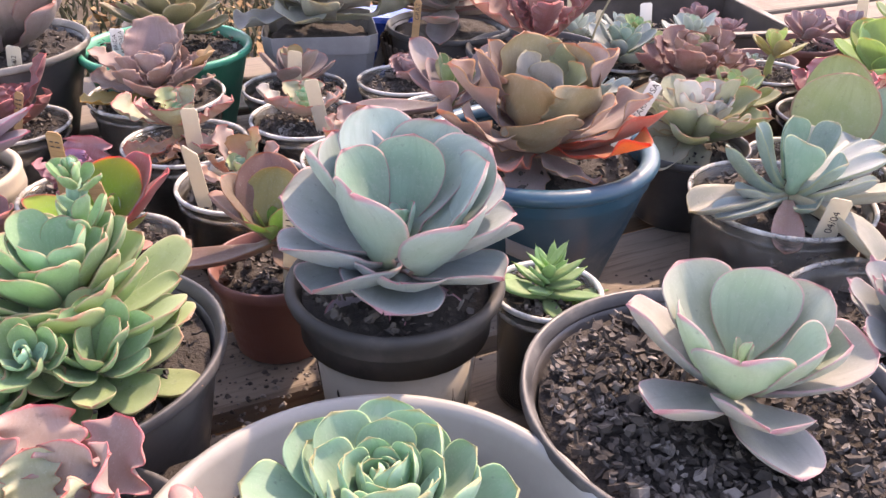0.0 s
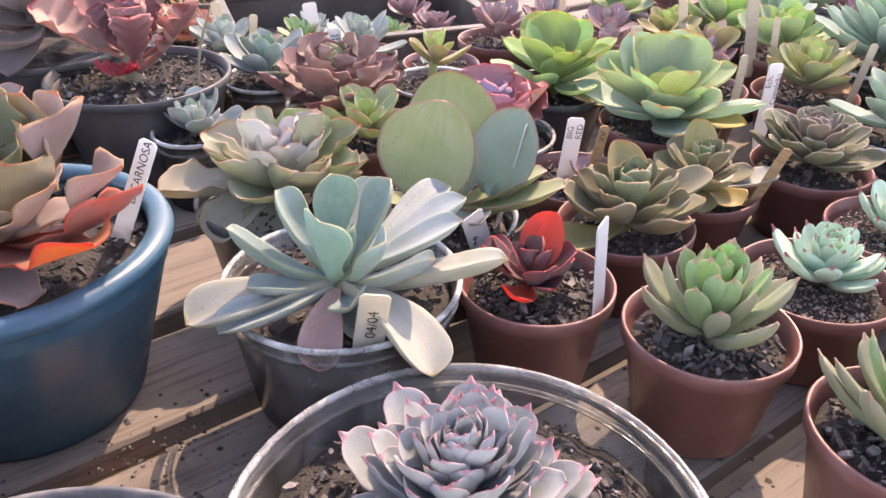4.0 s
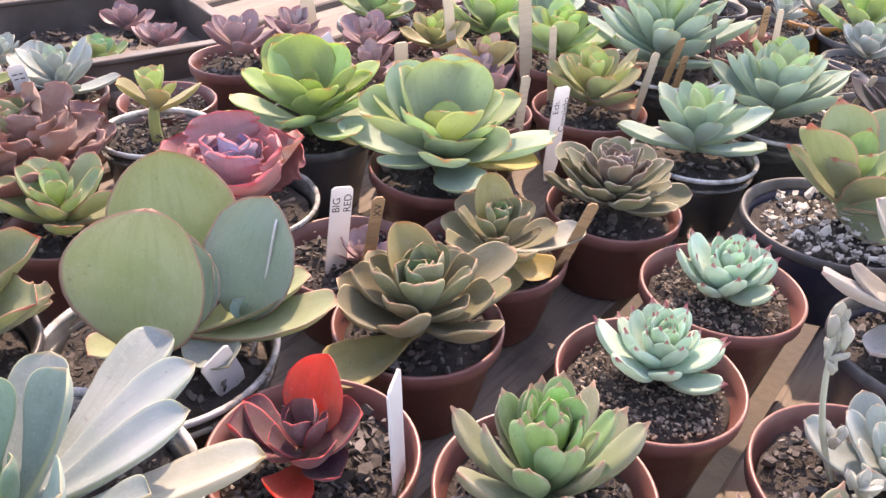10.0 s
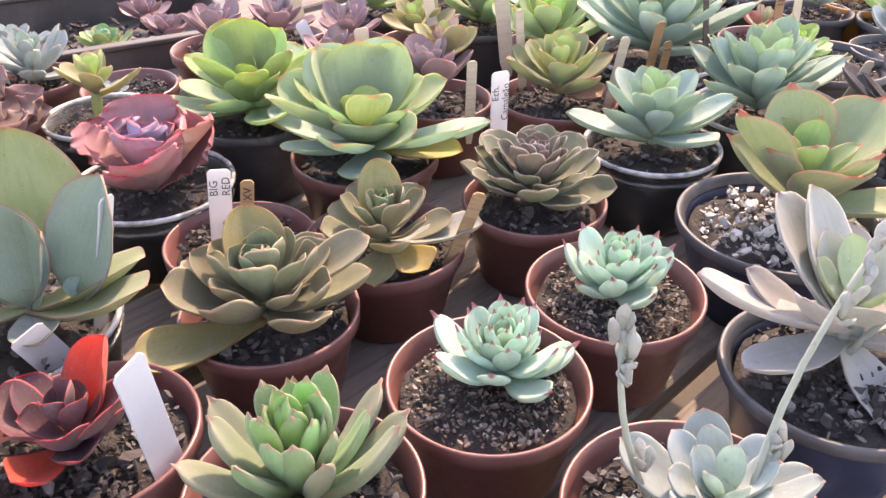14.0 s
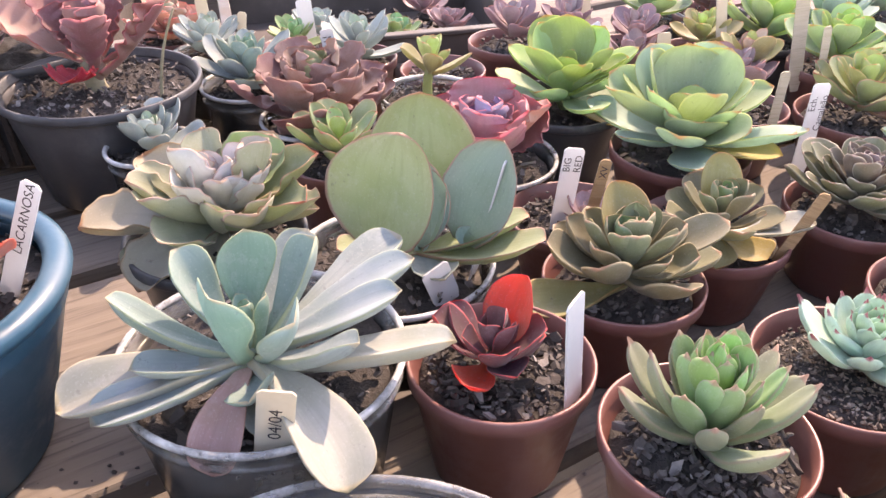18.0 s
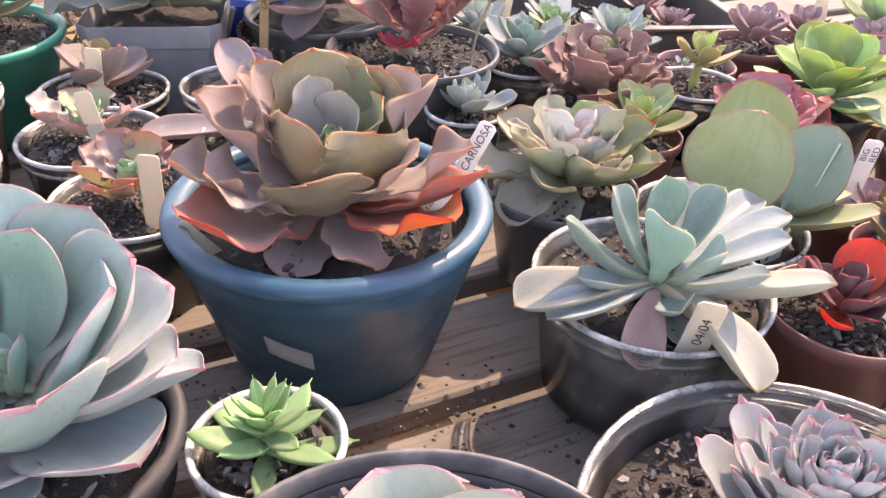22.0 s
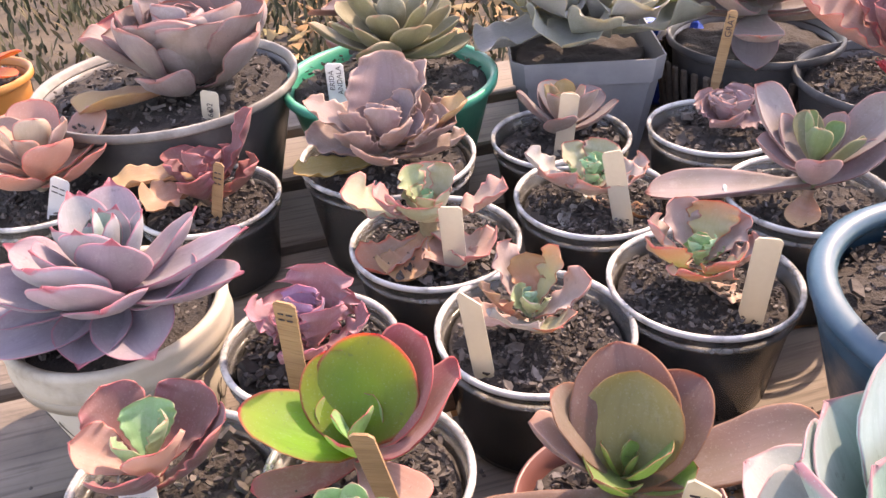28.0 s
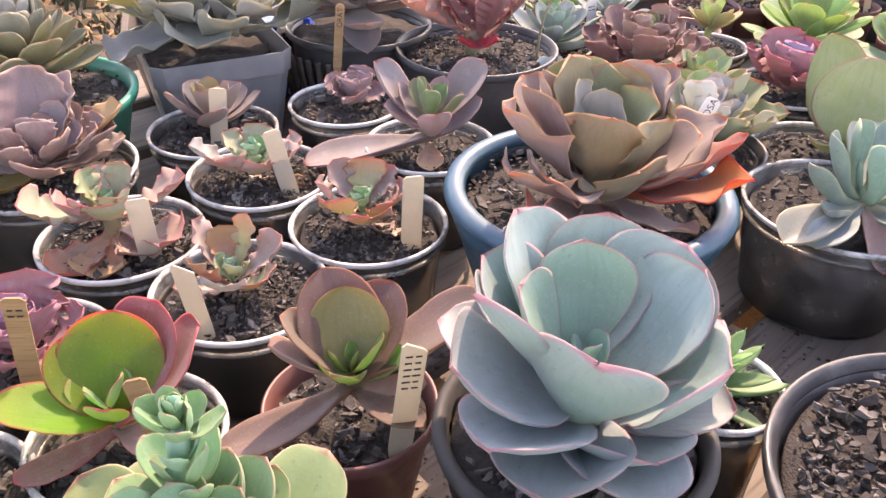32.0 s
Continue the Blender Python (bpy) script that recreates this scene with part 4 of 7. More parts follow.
# ---------------------------------------------------------------- front row
# blue echeveria in the dark-collared painted pot
th, zs = potted(0.003, 0.452, 0.908, 0.0665, "painted_dark", "large ice-blue pink-edged rosette in dark-collared painted clay pot", seed=1, base=0.66, fill=0.010)
I = P["ice"]
rosette(th, 0.003, 0.002, zs + 0.034, 0.030, 3, 62, 84, (I[2], I[2], I[2]), w=0.6, shape=(1.3, 0.44), cup=0.34, curl=0.25, inner=0.6, T=0.10, mucro=0.05, seed=1, rise=0.40, spoon=0.0, base=0.34,
        extra=((-120, 56, 0.064, 0.058, 0.25, I[1], -0.006, 0, 0.020), (-6, 52, 0.066, 0.050, 0.26, I[1], -0.006, 0, 0.016), (-50, 42, 0.060, 0.060, 0.34, I[1], -0.012, 0, 0.022), (-86, 20, 0.046, 0.054, 0.43, I[0], -0.018, 0, 0.020), (165, 60, 0.056, 0.044, 0.22, I[2], 0.002, 0, 0.010), (78, 62, 0.056, 0.046, 0.22, I[2], 0.002, 0, 0.010), (118, 54, 0.076, 0.058, 0.22, I[1], 0.0, 0, 0.010),
               (178, 44, 0.072, 0.060, 0.28, I[1], -0.002, 0, 0.008), (145, 44, 0.070, 0.050, 0.25, I[1], 0.0, 0, 0.006), (58, 46, 0.072, 0.052, 0.25, I[1], 0.0, 0, 0.006), (94, 32, 0.072, 0.050, 0.25, I[1], -0.004), (14, 42, 0.072, 0.060, 0.28, I[1], -0.004, 0, 0.008),
               (-165, 20, 0.074, 0.058, 0.42, I[0], -0.008, 0, 0.004), (-146, 10, 0.076, 0.058, 0.42, I[0], -0.012, 0, 0.004), (-126, 2, 0.076, 0.060, 0.34, I[0], -0.014), (-94, 0, 0.068, 0.060, 0.34, I[0], -0.018), (-28, 0, 0.068, 0.058, 0.34, I[0], -0.018), (-4, 14, 0.070, 0.056, 0.42, I[0], -0.012, 0, 0.004), (9, 4, 0.076, 0.054, 0.38, I[0], -0.016), (30, 18, 0.076, 0.058, 0.42, I[0], -0.010),
               (70, 12, 0.074, 0.052, 0.38, I[0], -0.010), (112, 12, 0.074, 0.052, 0.38, I[0], -0.010), (146, 12, 0.074, 0.052, 0.38, I[0], -0.012), (-118, -30, 0.060, 0.048, 0.13, P["orchid"][0], -0.022), (-62, -34, 0.052, 0.046, 0.09, P["orchid"][0], -0.022)))

# small star-leaved plant in a clear cup
th, zs = potted(0.099, 0.476, 0.886, 0.036, "cup", "small bright green star-leaved plant in a little clear cup", seed=2, count=40)
rosette(th, 0.0, 0.0, zs + 0.012, 0.036, 22, 14, 70, P["haw"], w=0.40, shape=(0.62, 0.72), cup=0.08, curl=-0.2, inner=0.5, T=0.16, mucro=0.08, seed=2, rise=0.75, base=0.8)

# pale rosette in the wide black pot
th, zs = potted(0.176, 0.368, 0.893, 0.102, "black", "pale green pink-edged rosette in a wide black pot of bark", size=0.0125, seed=3, count=680, fill=0.012, base=0.75)
Q = P["pale"]
rosette(th, 0.006, -0.004, zs + 0.028, 0.024, 3, 74, 88, (Q[2], Q[2], Q[2]), w=0.36, shape=(1.3, 0.38), cup=0.42, curl=0.10, inner=0.7, T=0.12, mucro=0.03, seed=3, rise=0.40, start=0.0, spoon=0.0, base=0.32,
        extra=((-113, 44, 0.044, 0.046, 0.40, Q[2], -0.004, 0, 0.012), (-40, 48, 0.048, 0.042, 0.35, Q[2], -0.004, 0, 0.012), (-168, 50, 0.050, 0.036, 0.35, Q[2], -0.004, 0, 0.012), (67, 54, 0.054, 0.044, 0.25, Q[2], -0.004, 0, 0.010), (125, 42, 0.062, 0.050, 0.32, Q[1], -0.006, 0, 0.008), (20, 42, 0.060, 0.046, 0.32, Q[1], -0.006, 0, 0.008),
               (160, 18, 0.068, 0.046, 0.42, Q[0], -0.010), (-145, 6, 0.066, 0.042, 0.42, Q[0], -0.014), (-18, 32, 0.056, 0.042, 0.40, Q[1], -0.008, 0, 0.006), (-14, 14, 0.070, 0.048, 0.45, Q[0], -0.010), (-94, 8, 0.050, 0.050, 0.55, Q[0], -0.010, 0, 0.008), (-76, -8, 0.062, 0.040, 0.35, Q[0], -0.014), (95, 28, 0.062, 0.046, 0.40, Q[0], -0.010), (45, 24, 0.062, 0.046, 0.40, Q[0], -0.010)))

# mint rosette in the white bowl
th, zs = potted(0.007, 0.259, 0.889, 0.107, "white", "dense mint-green rosette with moss in a white plastic bowl", seed=4, count=160, base=0.70)
rosette(th, 0.002, 0.022, zs + 0.024, 0.066, 48, 8, 88, P["mint"], w=0.58, shape=(1.7, 0.34), cup=0.35, curl=0.55, inner=0.30, T=0.09, mucro=0.03, seed=4, rise=0.35)
chips("moss", th, 0.030, zs + 0.004, 160, 0.005, M["moss"], 4, 0.8)
bpy.data.objects[th.children[-1].name].location = (-0.052, 0.004, 0)
rosette(th, 0.062, 0.016, zs + 0.008, 0.018, 12, 15, 70, P["haw"], w=0.4, shape=(0.5, 0.8), seed=44, name="offset_rosette", inner=0.5)

# lilac rosette in the wide clear pot
th, zs = potted(0.341, 0.439, 0.874, 0.107, "bigcup", "dense lilac-blue pointed rosette in a wide clear plastic pot", "chips", 420, seed=5, fill=0.024, size=0.009)
rosette(th, 0.000, 0.014, zs + 0.024, 0.060, 96, 8, 84, P["lilac"], w=0.46, frill=0.035, waves=4, shape=(1.05, 0.42), cup=0.34, curl=0.40, spoon=0.22, inner=0.36, T=0.07, mucro=0.06, seed=5, rise=0.62)
for k, (dx, dy) in enumerate(((-0.046, -0.020), (-0.040, 0.012), (-0.034, -0.036))):
    rosette(th, dx, dy, zs + 0.008, 0.017, 14, 20, 75, P["lilac"], w=0.5, shape=(0.75, 0.5), seed=50 + k, name="offset_rosette", inner=0.4, mucro=0.1)

# clump of green rosettes in the dark pot
th, zs = potted(-0.171, 0.378, 0.905, 0.087, "black", "clump of green rosettes with a flower shoot in a black pot", seed=6, count=130, base=0.74)
G = P["lime"]
rosette(th, 0.004, 0.014, zs + 0.020, 0.074, 44, 12, 70, G, w=0.50, shape=(1.5, 0.36), cup=0.28, curl=0.28, spoon=0.12, inner=0.60, T=0.11, mucro=0.05, seed=6, rise=0.45)
rosette(th, 0.030, -0.022, zs + 0.014, 0.052, 26, 8, 72, (G[0], G[1], G[1]), w=0.50, shape=(1.5, 0.38), cup=0.30, curl=0.30, spoon=0.14, inner=0.6, T=0.12, seed=65, name="offset_rosette", tilt=(16, 14))
rosette(th, -0.004, -0.046, zs + 0.010, 0.046, 22, 8, 70, (G[0], G[0], G[1]), w=0.50, shape=(1.5, 0.38), cup=0.30, curl=0.30, spoon=0.14, inner=0.6, T=0.12, seed=66, name="offset_rosette", tilt=(22, 0))
rosette(th, -0.034, -0.038, zs + 0.040, 0.036, 20, 22, 80, (G[1], G[1], P["mint"][2]), w=0.62, shape=(0.85, 0.42), cup=0.4, curl=0.5, inner=0.4, T=0.12, seed=61, name="offset_rosette", tilt=(25, -10))
rosette(th, 0.012, -0.044, zs + 0.036, 0.028, 14, 22, 80, (G[1], P["mint"][1], P["mint"][2]), w=0.55, cup=0.4, curl=0.5, inner=0.4, T=0.12, seed=62, name="offset_rosette", tilt=(30, 10))
stem(th, (0.010, 0.036, zs + 0.02), (0.008, 0.043, zs + 0.090), 0.006, 0.004, P["mint"][1], "flower_shoot")
rosette(th, 0.008, 0.043, zs + 0.088, 0.019, 16, 25, 88, (P["lime"][1], P["lime"][2], P["mint"][2]), w=0.6, cup=0.4, curl=0.5, inner=0.4, T=0.14, seed=63, name="shoot_tip", rise=0.6)
rosette(th, 0.008, 0.041, zs + 0.058, 0.028, 9, 45, 70, (P["lime"][1], P["lime"][1], P["mint"][1]), w=0.55, cup=0.4, curl=0.2, inner=0.7, T=0.12, seed=64, name="shoot_leaves", rise=0.9)

# pink wavy-leaved plant at the near corner
th, zs = potted(-0.128, 0.262, 0.880, 0.060, "black", "wavy pink-edged rosette in a black pot", seed=7, count=60)
C = P["coral"]
rosette(th, 0.0, 0.0, zs + 0.022, 0.074, 15, 12, 72, (P["pink_wave"][0], P["pink_wave"][1], C[2]), w=0.62, shape=(0.95, 0.30), cup=0.2, curl=0.35, frill=0.20, waves=6, inner=0.5, T=0.07, seed=7)

# ---------------------------------------------------------------- blue pot and neighbours
th, zs = potted(0.103, 0.649, 0.915, 0.100, "blue", "large olive and pink wavy rosette in a big blue plastic pot", seed=8, count=150, fill=0.020, base=0.66)
O = P["olive_pink"]
bm = bmesh.new()
grid = []
for i in range(9):
    row = []
    for j in range(4):
        u, v = i / 8, j / 3
        a, z = radians(-107 + 17.5 * u), 0.054 + 0.016 * v - 0.011 * (u - 0.3)
        rad = 0.0662 + (0.0935 - 0.0662) * z / 0.092 + 0.0012
        row.append(bm.verts.new((rad * math.cos(a), rad * math.sin(a), z)))
    grid.append(row)
for p, q in zip(grid, grid[1:]):
    for j in range(3):
        bm.faces.new((p[j], q[j], q[j + 1], p[j + 1]))
bmesh.ops.solidify(bm, geom=bm.faces[:], thickness=0.0004)
part("paper_sticker", bm, M["label_white"], th, "worn cream paper sticker", True)
rosette(th, 0.000, -0.004, zs + 0.026, 0.036, 4, 66, 84, (O[2], O[2], O[2]), w=0.62, shape=(1.3, 0.42), cup=0.30, curl=0.25, frill=0.14, waves=3.2, inner=0.66, T=0.05, mucro=0.03, seed=8, rise=0.34, spoon=0.0, base=0.36,
        extra=((-112, 62, 0.060, 0.052, 0.35, O[1], 0.002, 0, 0.016), (-46, 50, 0.058, 0.058, 0.50, O[1], 0.0, 0, 0.018), (-88, 32, 0.048, 0.060, 0.65, O[1], -0.002, 0, 0.026), (112, 66, 0.078, 0.060, 0.28, O[1], 0.0, 0, 0.012), (52, 58, 0.072, 0.056, 0.35, O[1], 0.0, 0, 0.014), (132, 74, 0.062, 0.034, 0.15, P["graygreen"][1], 0.004, 0, 0.006), (64, 76, 0.054, 0.032, 0.15, P["graygreen"][1], 0.004, 0, 0.006), (88, 54, 0.078, 0.058, 0.35, O[2], 0.0, 0, 0.010),
               (8, 62, 0.060, 0.046, 0.30, O[2], 0.002, 0, 0.012), (158, 58, 0.080, 0.044, 0.30, O[0], 0.0, 0, 0.010), (172, 42, 0.086, 0.050, 0.40, O[0], -0.002), (-170, 30, 0.098, 0.052, 0.48, O[0], -0.006), (-155, 14, 0.100, 0.048, 0.48, O[0], -0.010), (-138, 18, 0.082, 0.050, 0.50, O[0], -0.010, 0, 0.006), (10, 34, 0.096, 0.054, 0.52, O[0], -0.004), (-12, 16, 0.098, 0.050, 0.48, O[0], -0.008), (-30, 24, 0.080, 0.050, 0.50, O[0], -0.008), (30, 40, 0.090, 0.054, 0.45, O[0], -0.004), (66, 28, 0.090, 0.054, 0.40, O[0], -0.008), (124, 32, 0.090, 0.054, 0.40, O[0], -0.008),
               (-132, -8, 0.108, 0.054, 0.95, FLAME_LEAF, -0.010), (-106, -14, 0.068, 0.036, 0.35, O[0], -0.014), (-66, -8, 0.082, 0.034, 0.45, O[0], -0.012), (-40, 0, 0.104, 0.052, 0.60, ORANGE_LEAF, -0.008), (-20, 2, 0.108, 0.042, 0.80, FLAME_LEAF, -0.010)))
rosette(th, 0.006, -0.008, zs + 0.050, 0.022, 8, 50, 84, (P["lime"][2], O[2], P["lime"][2]), w=0.7, frill=0.16, waves=5, seed=81, name="heart", inner=0.6)

th, zs = potted(0.299, 0.622, 0.885, 0.072, "dullcup", "long-leaved silver-green rosette in a clear plastic pot", seed=9, count=70)
S = P["silver"]
rosette(th, -0.002, -0.016, zs + 0.030, 0.028, 4, 62, 84, (S[2], S[2], S[2]), w=0.46, shape=(1.9, 0.34), cup=0.42, curl=0.36, inner=0.6, T=0.15, mucro=0.03, seed=9, rise=0.34, spoon=0.0, base=0.36, fold=0.14,
        extra=((-108, 56, 0.050, 0.031, 0.40, S[2], -0.002, 0, 0.010), (100, 62, 0.048, 0.029, 0.35, S[2], 0.0, 0, 0.008), (160, 46, 0.054, 0.025, 0.45, S[1], -0.004, 0, 0.006), (26, 44, 0.056, 0.024, 0.40, S[1], -0.004, 0, 0.006), (-48, 36, 0.046, 0.027, 0.50, S[1], -0.006, 0, 0.008), (-82, 2, 0.034, 0.023, 0.70, S[1], -0.014, 0, 0.010), (-174, 14, 0.072, 0.019, 0.75, S[1], -0.010), (-160, 2, 0.056, 0.020, 0.50, S[0], -0.012),
               (4, 16, 0.076, 0.021, 0.20, S[0], -0.008), (22, 16, 0.088, 0.022, 0.10, S[0], -0.008), (36, 12, 0.100, 0.025, 0.05, S[0], -0.010), (-12, 2, 0.096, 0.025, 0.25, CREAM_LEAF, -0.012), (-32, 10, 0.064, 0.020, 0.55, S[0], -0.012), (66, 20, 0.066, 0.022, 0.40, S[0], -0.006),
               (-160, 4, 0.086, 0.032, -0.20, CREAM_LEAF, -0.010), (-146, 2, 0.074, 0.027, -0.1, S[0], -0.012), (-54, 6, 0.084, 0.036, -0.70, CREAM_LEAF, -0.010), (-76, -14, 0.042, 0.018, 0.10, S[0], -0.016), (-108, 0, 0.058, 0.024, -0.75, DRY_LEAF, -0.012)))

th, zs = potted(0.368, 0.725, 0.868, 0.064, "cup", "green paddle plant with broad round leaves in a clear cup", seed=10, count=70)
D = P["paddle"]
rosette(th, 0.016, 0.004, zs + 0.012, 0.024, 2, 64, 80, (D[2], D[2], D[2]), w=0.80, shape=(1.2, 0.36), cup=0.35, curl=0.3, inner=0.6, T=0.07, seed=10, rise=0.5, spoon=0.0,
        extra=((56, 72, 0.070, 0.072, 0.06, D[0], 0.022, 1, -0.040), (80, 70, 0.082, 0.070, 0.10, D[0], 0.008, 1, 0.024), (70, 64, 0.050, 0.042, 0.30, D[2], 0.008, 1, -0.006), (20, 58, 0.044, 0.036, 0.40, D[2], 0.006, 1), (100, 64, 0.054, 0.036, 0.25, D[1], 0.012, 1, -0.010), (-40, 8, 0.094, 0.034, 0.55, D[0], 0.0), (-12, 14, 0.074, 0.036, 0.40, D[0], 0.0), (-150, 10, 0.060, 0.028, 0.4, D[0], 0.0), (-80, 4, 0.05, 0.026, 0.3, S[0], 0.0)))
rosette(th, 0.045, -0.008, zs + 0.014, 0.026, 2, 50, 70, (D[2], D[2], D[2]), w=0.80, shape=(1.2, 0.36), cup=0.35, curl=0.3, inner=0.6, T=0.08, seed=101, rise=0.4, spoon=0.0, name="side_rosette",
        extra=((38, 60, 0.066, 0.058, 0.16, D[1], 0.010, 1, 0.0),))

th, zs = potted(0.258, 0.752, 0.876, 0.058, "black", "grey-lilac rosette with ragged yellowing outer leaves in a black pot", seed=11, count=40)
LV = trio("grey_lilac", (0.40, 0.43, 0.27), (0.47, 0.48, 0.46), (0.52, 0.51, 0.54), (0.46, 0.30, 0.26), (0.45, 0.3, 0.2), bloom=0.45)
rosette(th, 0.004, 0.006, zs + 0.016, 0.076, 32, 12, 72, LV, w=0.48, shape=(1.4, 0.40), cup=0.60, curl=0.20, frill=0.05, waves=4, inner=0.60, T=0.06, seed=11, rise=0.22, jitter=2.3,
        extra=((-128, 10, 0.070, 0.040, -0.8, OLD_LEAF, 0.0), (-168, 12, 0.084, 0.044, -0.3, OLD_LEAF, 0.0), (-104, 6, 0.058, 0.034, -0.9, OLD_LEAF, -0.004), (-75, 16, 0.056, 0.040, 0.5, P["lime"][0], 0.0), (-30, 20, 0.074, 0.040, 0.2, P["agavoid"][0], 0.0), (15, 26, 0.074, 0.042, 0.2, P["agavoid"][0], 0.0), (60, 32, 0.066, 0.040, 0.2, P["lime"][0], 0.0), (140, 24, 0.070, 0.040, 0.1, OLD_LEAF, 0.0)))

th, zs = potted(0.187, 0.905, 0.868, 0.038, "cup", "small green rosette with pink tips in a clear cup", seed=12, count=30)
rosette(th, 0, 0, zs + 0.014, 0.044, 20, 12, 75, P["greyblue"], w=0.55, cup=0.4, curl=0.4, inner=0.4, seed=12)
th, zs = potted(0.335, 0.868, 0.868, 0.040, "brown", "yellow-green rosette in a brown plastic pot", seed=13, count=30)
rosette(th, 0, 0, zs + 0.018, 0.052, 16, 12, 72, P["agavoid"], w=0.55, cup=0.35, curl=0.35, inner=0.5, seed=13)

# ---------------------------------------------------------------- brown pots
th, zs = potted(0.419, 0.619, 0.872, 0.049, "brown", "dark red plant with one scarlet round leaf in brown pot", seed=14, count=150)
K = P["scarlet"]
rosette(th, -0.006, -0.004, zs + 0.014, 0.036, 9, 22, 76, (K[1], K[1], K[2]), w=0.70, shape=(1.2, 0.36), cup=0.5, curl=0.35, inner=0.6, T=0.07, seed=14, rise=0.4,
        extra=((46, 54, 0.036, 0.034, 0.15, RED_LEAF, 0.004, 1, 0.012), (-122, -6, 0.038, 0.022, 0.9, RED_LEAF, -0.002), (165, 24, 0.038, 0.030, 0.4, K[1], 0.0), (-20, 30, 0.036, 0.030, 0.4, K[1], 0.0), (-70, 10, 0.030, 0.022, 0.4, K[1], 0.0)))

th, zs = potted(0.505, 0.558, 0.872, 0.050, "brown", "rosette of thick green finger-like leaves in brown pot", seed=15, count=150)
rosette(th, 0.0, 0.002, zs + 0.012, 0.058, 34, 22, 90, P["sed"], w=0.32, shape=(1.5, 0.46), cup=0.14, curl=0.30, inner=0.58, T=0.15, mucro=0.06, seed=15, rise=0.46, base=0.45, power=0.9, spoon=0.25)
th, zs = potted(0.566, 0.462, 0.872, 0.050, "brown", "rosette of thick green finger-like leaves in brown pot", seed=16, count=120)
rosette(th, 0.0, 0.002, zs + 0.012, 0.058, 31, 22, 90, P["sed"], w=0.33, shape=(1.5, 0.46), cup=0.14, curl=0.30, inner=0.58, T=0.15, mucro=0.06, seed=16, rise=0.46, base=0.45, power=0.9, spoon=0.25)

CH = P["chihua"]
for k, (x, y, rz) in enumerate(((0.604, 0.608, 0.862), (0.699, 0.657, 0.863))):
    th, zs = potted(x, y, rz, 0.0515, "brown", "mint-green rosette with dark red leaf tips in brown pot", "grit", 330, seed=17 + k)
    rosette(th, 0.009 - 0.009 * k, 0.004 - 0.004 * k, zs + 0.014, 0.041, 34, 12, 84, CH, w=0.50, shape=(1.1, 0.54), cup=0.16, curl=0.40, spoon=0.22, inner=0.46, T=0.16, mucro=0.10, seed=17 + k, rise=0.42, base=0.5)

th, zs = potted(0.508, 0.699, 0.862, 0.050, "brown", "bronze and olive open rosette in a brown pot", seed=20, count=60)
B = P["bronze"]
rosette(th, -0.002, -0.006, zs + 0.022, 0.058, 30, 2, 80, B, w=0.56, shape=(1.6, 0.36), cup=0.45, curl=0.45, inner=0.42, T=0.10, mucro=0.04, seed=20, rise=0.34,
        extra=((98, 50, 0.048, 0.036, 0.1, OLIVE_LEAF, 0.006, 1), (-160, -4, 0.076, 0.030, 0.4, OLIVE_LEAF, -0.01), (8, 16, 0.066, 0.028, 0.3, B[0], 0.0)))

th, zs = potted(0.588, 0.757, 0.858, 0.052, "brown", "small olive rosette with yellowing lower leaves in a brown pot", seed=21, count=70)
rosette(th, -0.003, -0.012, zs + 0.022, 0.046, 22, 8, 86, B, w=0.54, shape=(1.7, 0.34), cup=0.38, curl=0.35, inner=0.42, T=0.08, seed=21, rise=0.4,
        extra=((85, 52, 0.044, 0.028, 0.1, OLIVE_LEAF, 0.004, 1), (-70, 2, 0.042, 0.026, 0.0, YELLOW_LEAF, -0.006), (-15, 6, 0.062, 0.030, 0.1, CREAM_LEAF, -0.006), (-115, 0, 0.044, 0.026, -0.1, OLIVE_LEAF, -0.006)))

th, zs = potted(0.500, 0.790, 0.855, 0.049, "brown", "tiny reddish seedling in a brown pot", seed=22, count=90)
rosette(th, 0.006, -0.006, zs + 0.010, 0.026, 10, 20, 70, P["mauve"], w=0.7, cup=0.3, curl=0.3, inner=0.5, seed=22)

th, zs = potted(0.697, 0.770, 0.861, 0.0495, "brown", "dark bronze layered rosette with wavy margins in a brown pot", seed=23, count=60)
rosette(th, 0.0, 0.0, zs + 0.022, 0.056, 44, 2, 76, P["bronze_dark"], w=0.50, shape=(0.9, 0.36), cup=0.42, curl=0.4, frill=0.02, waves=5, inner=0.36, T=0.07, seed=23, rise=0.36)

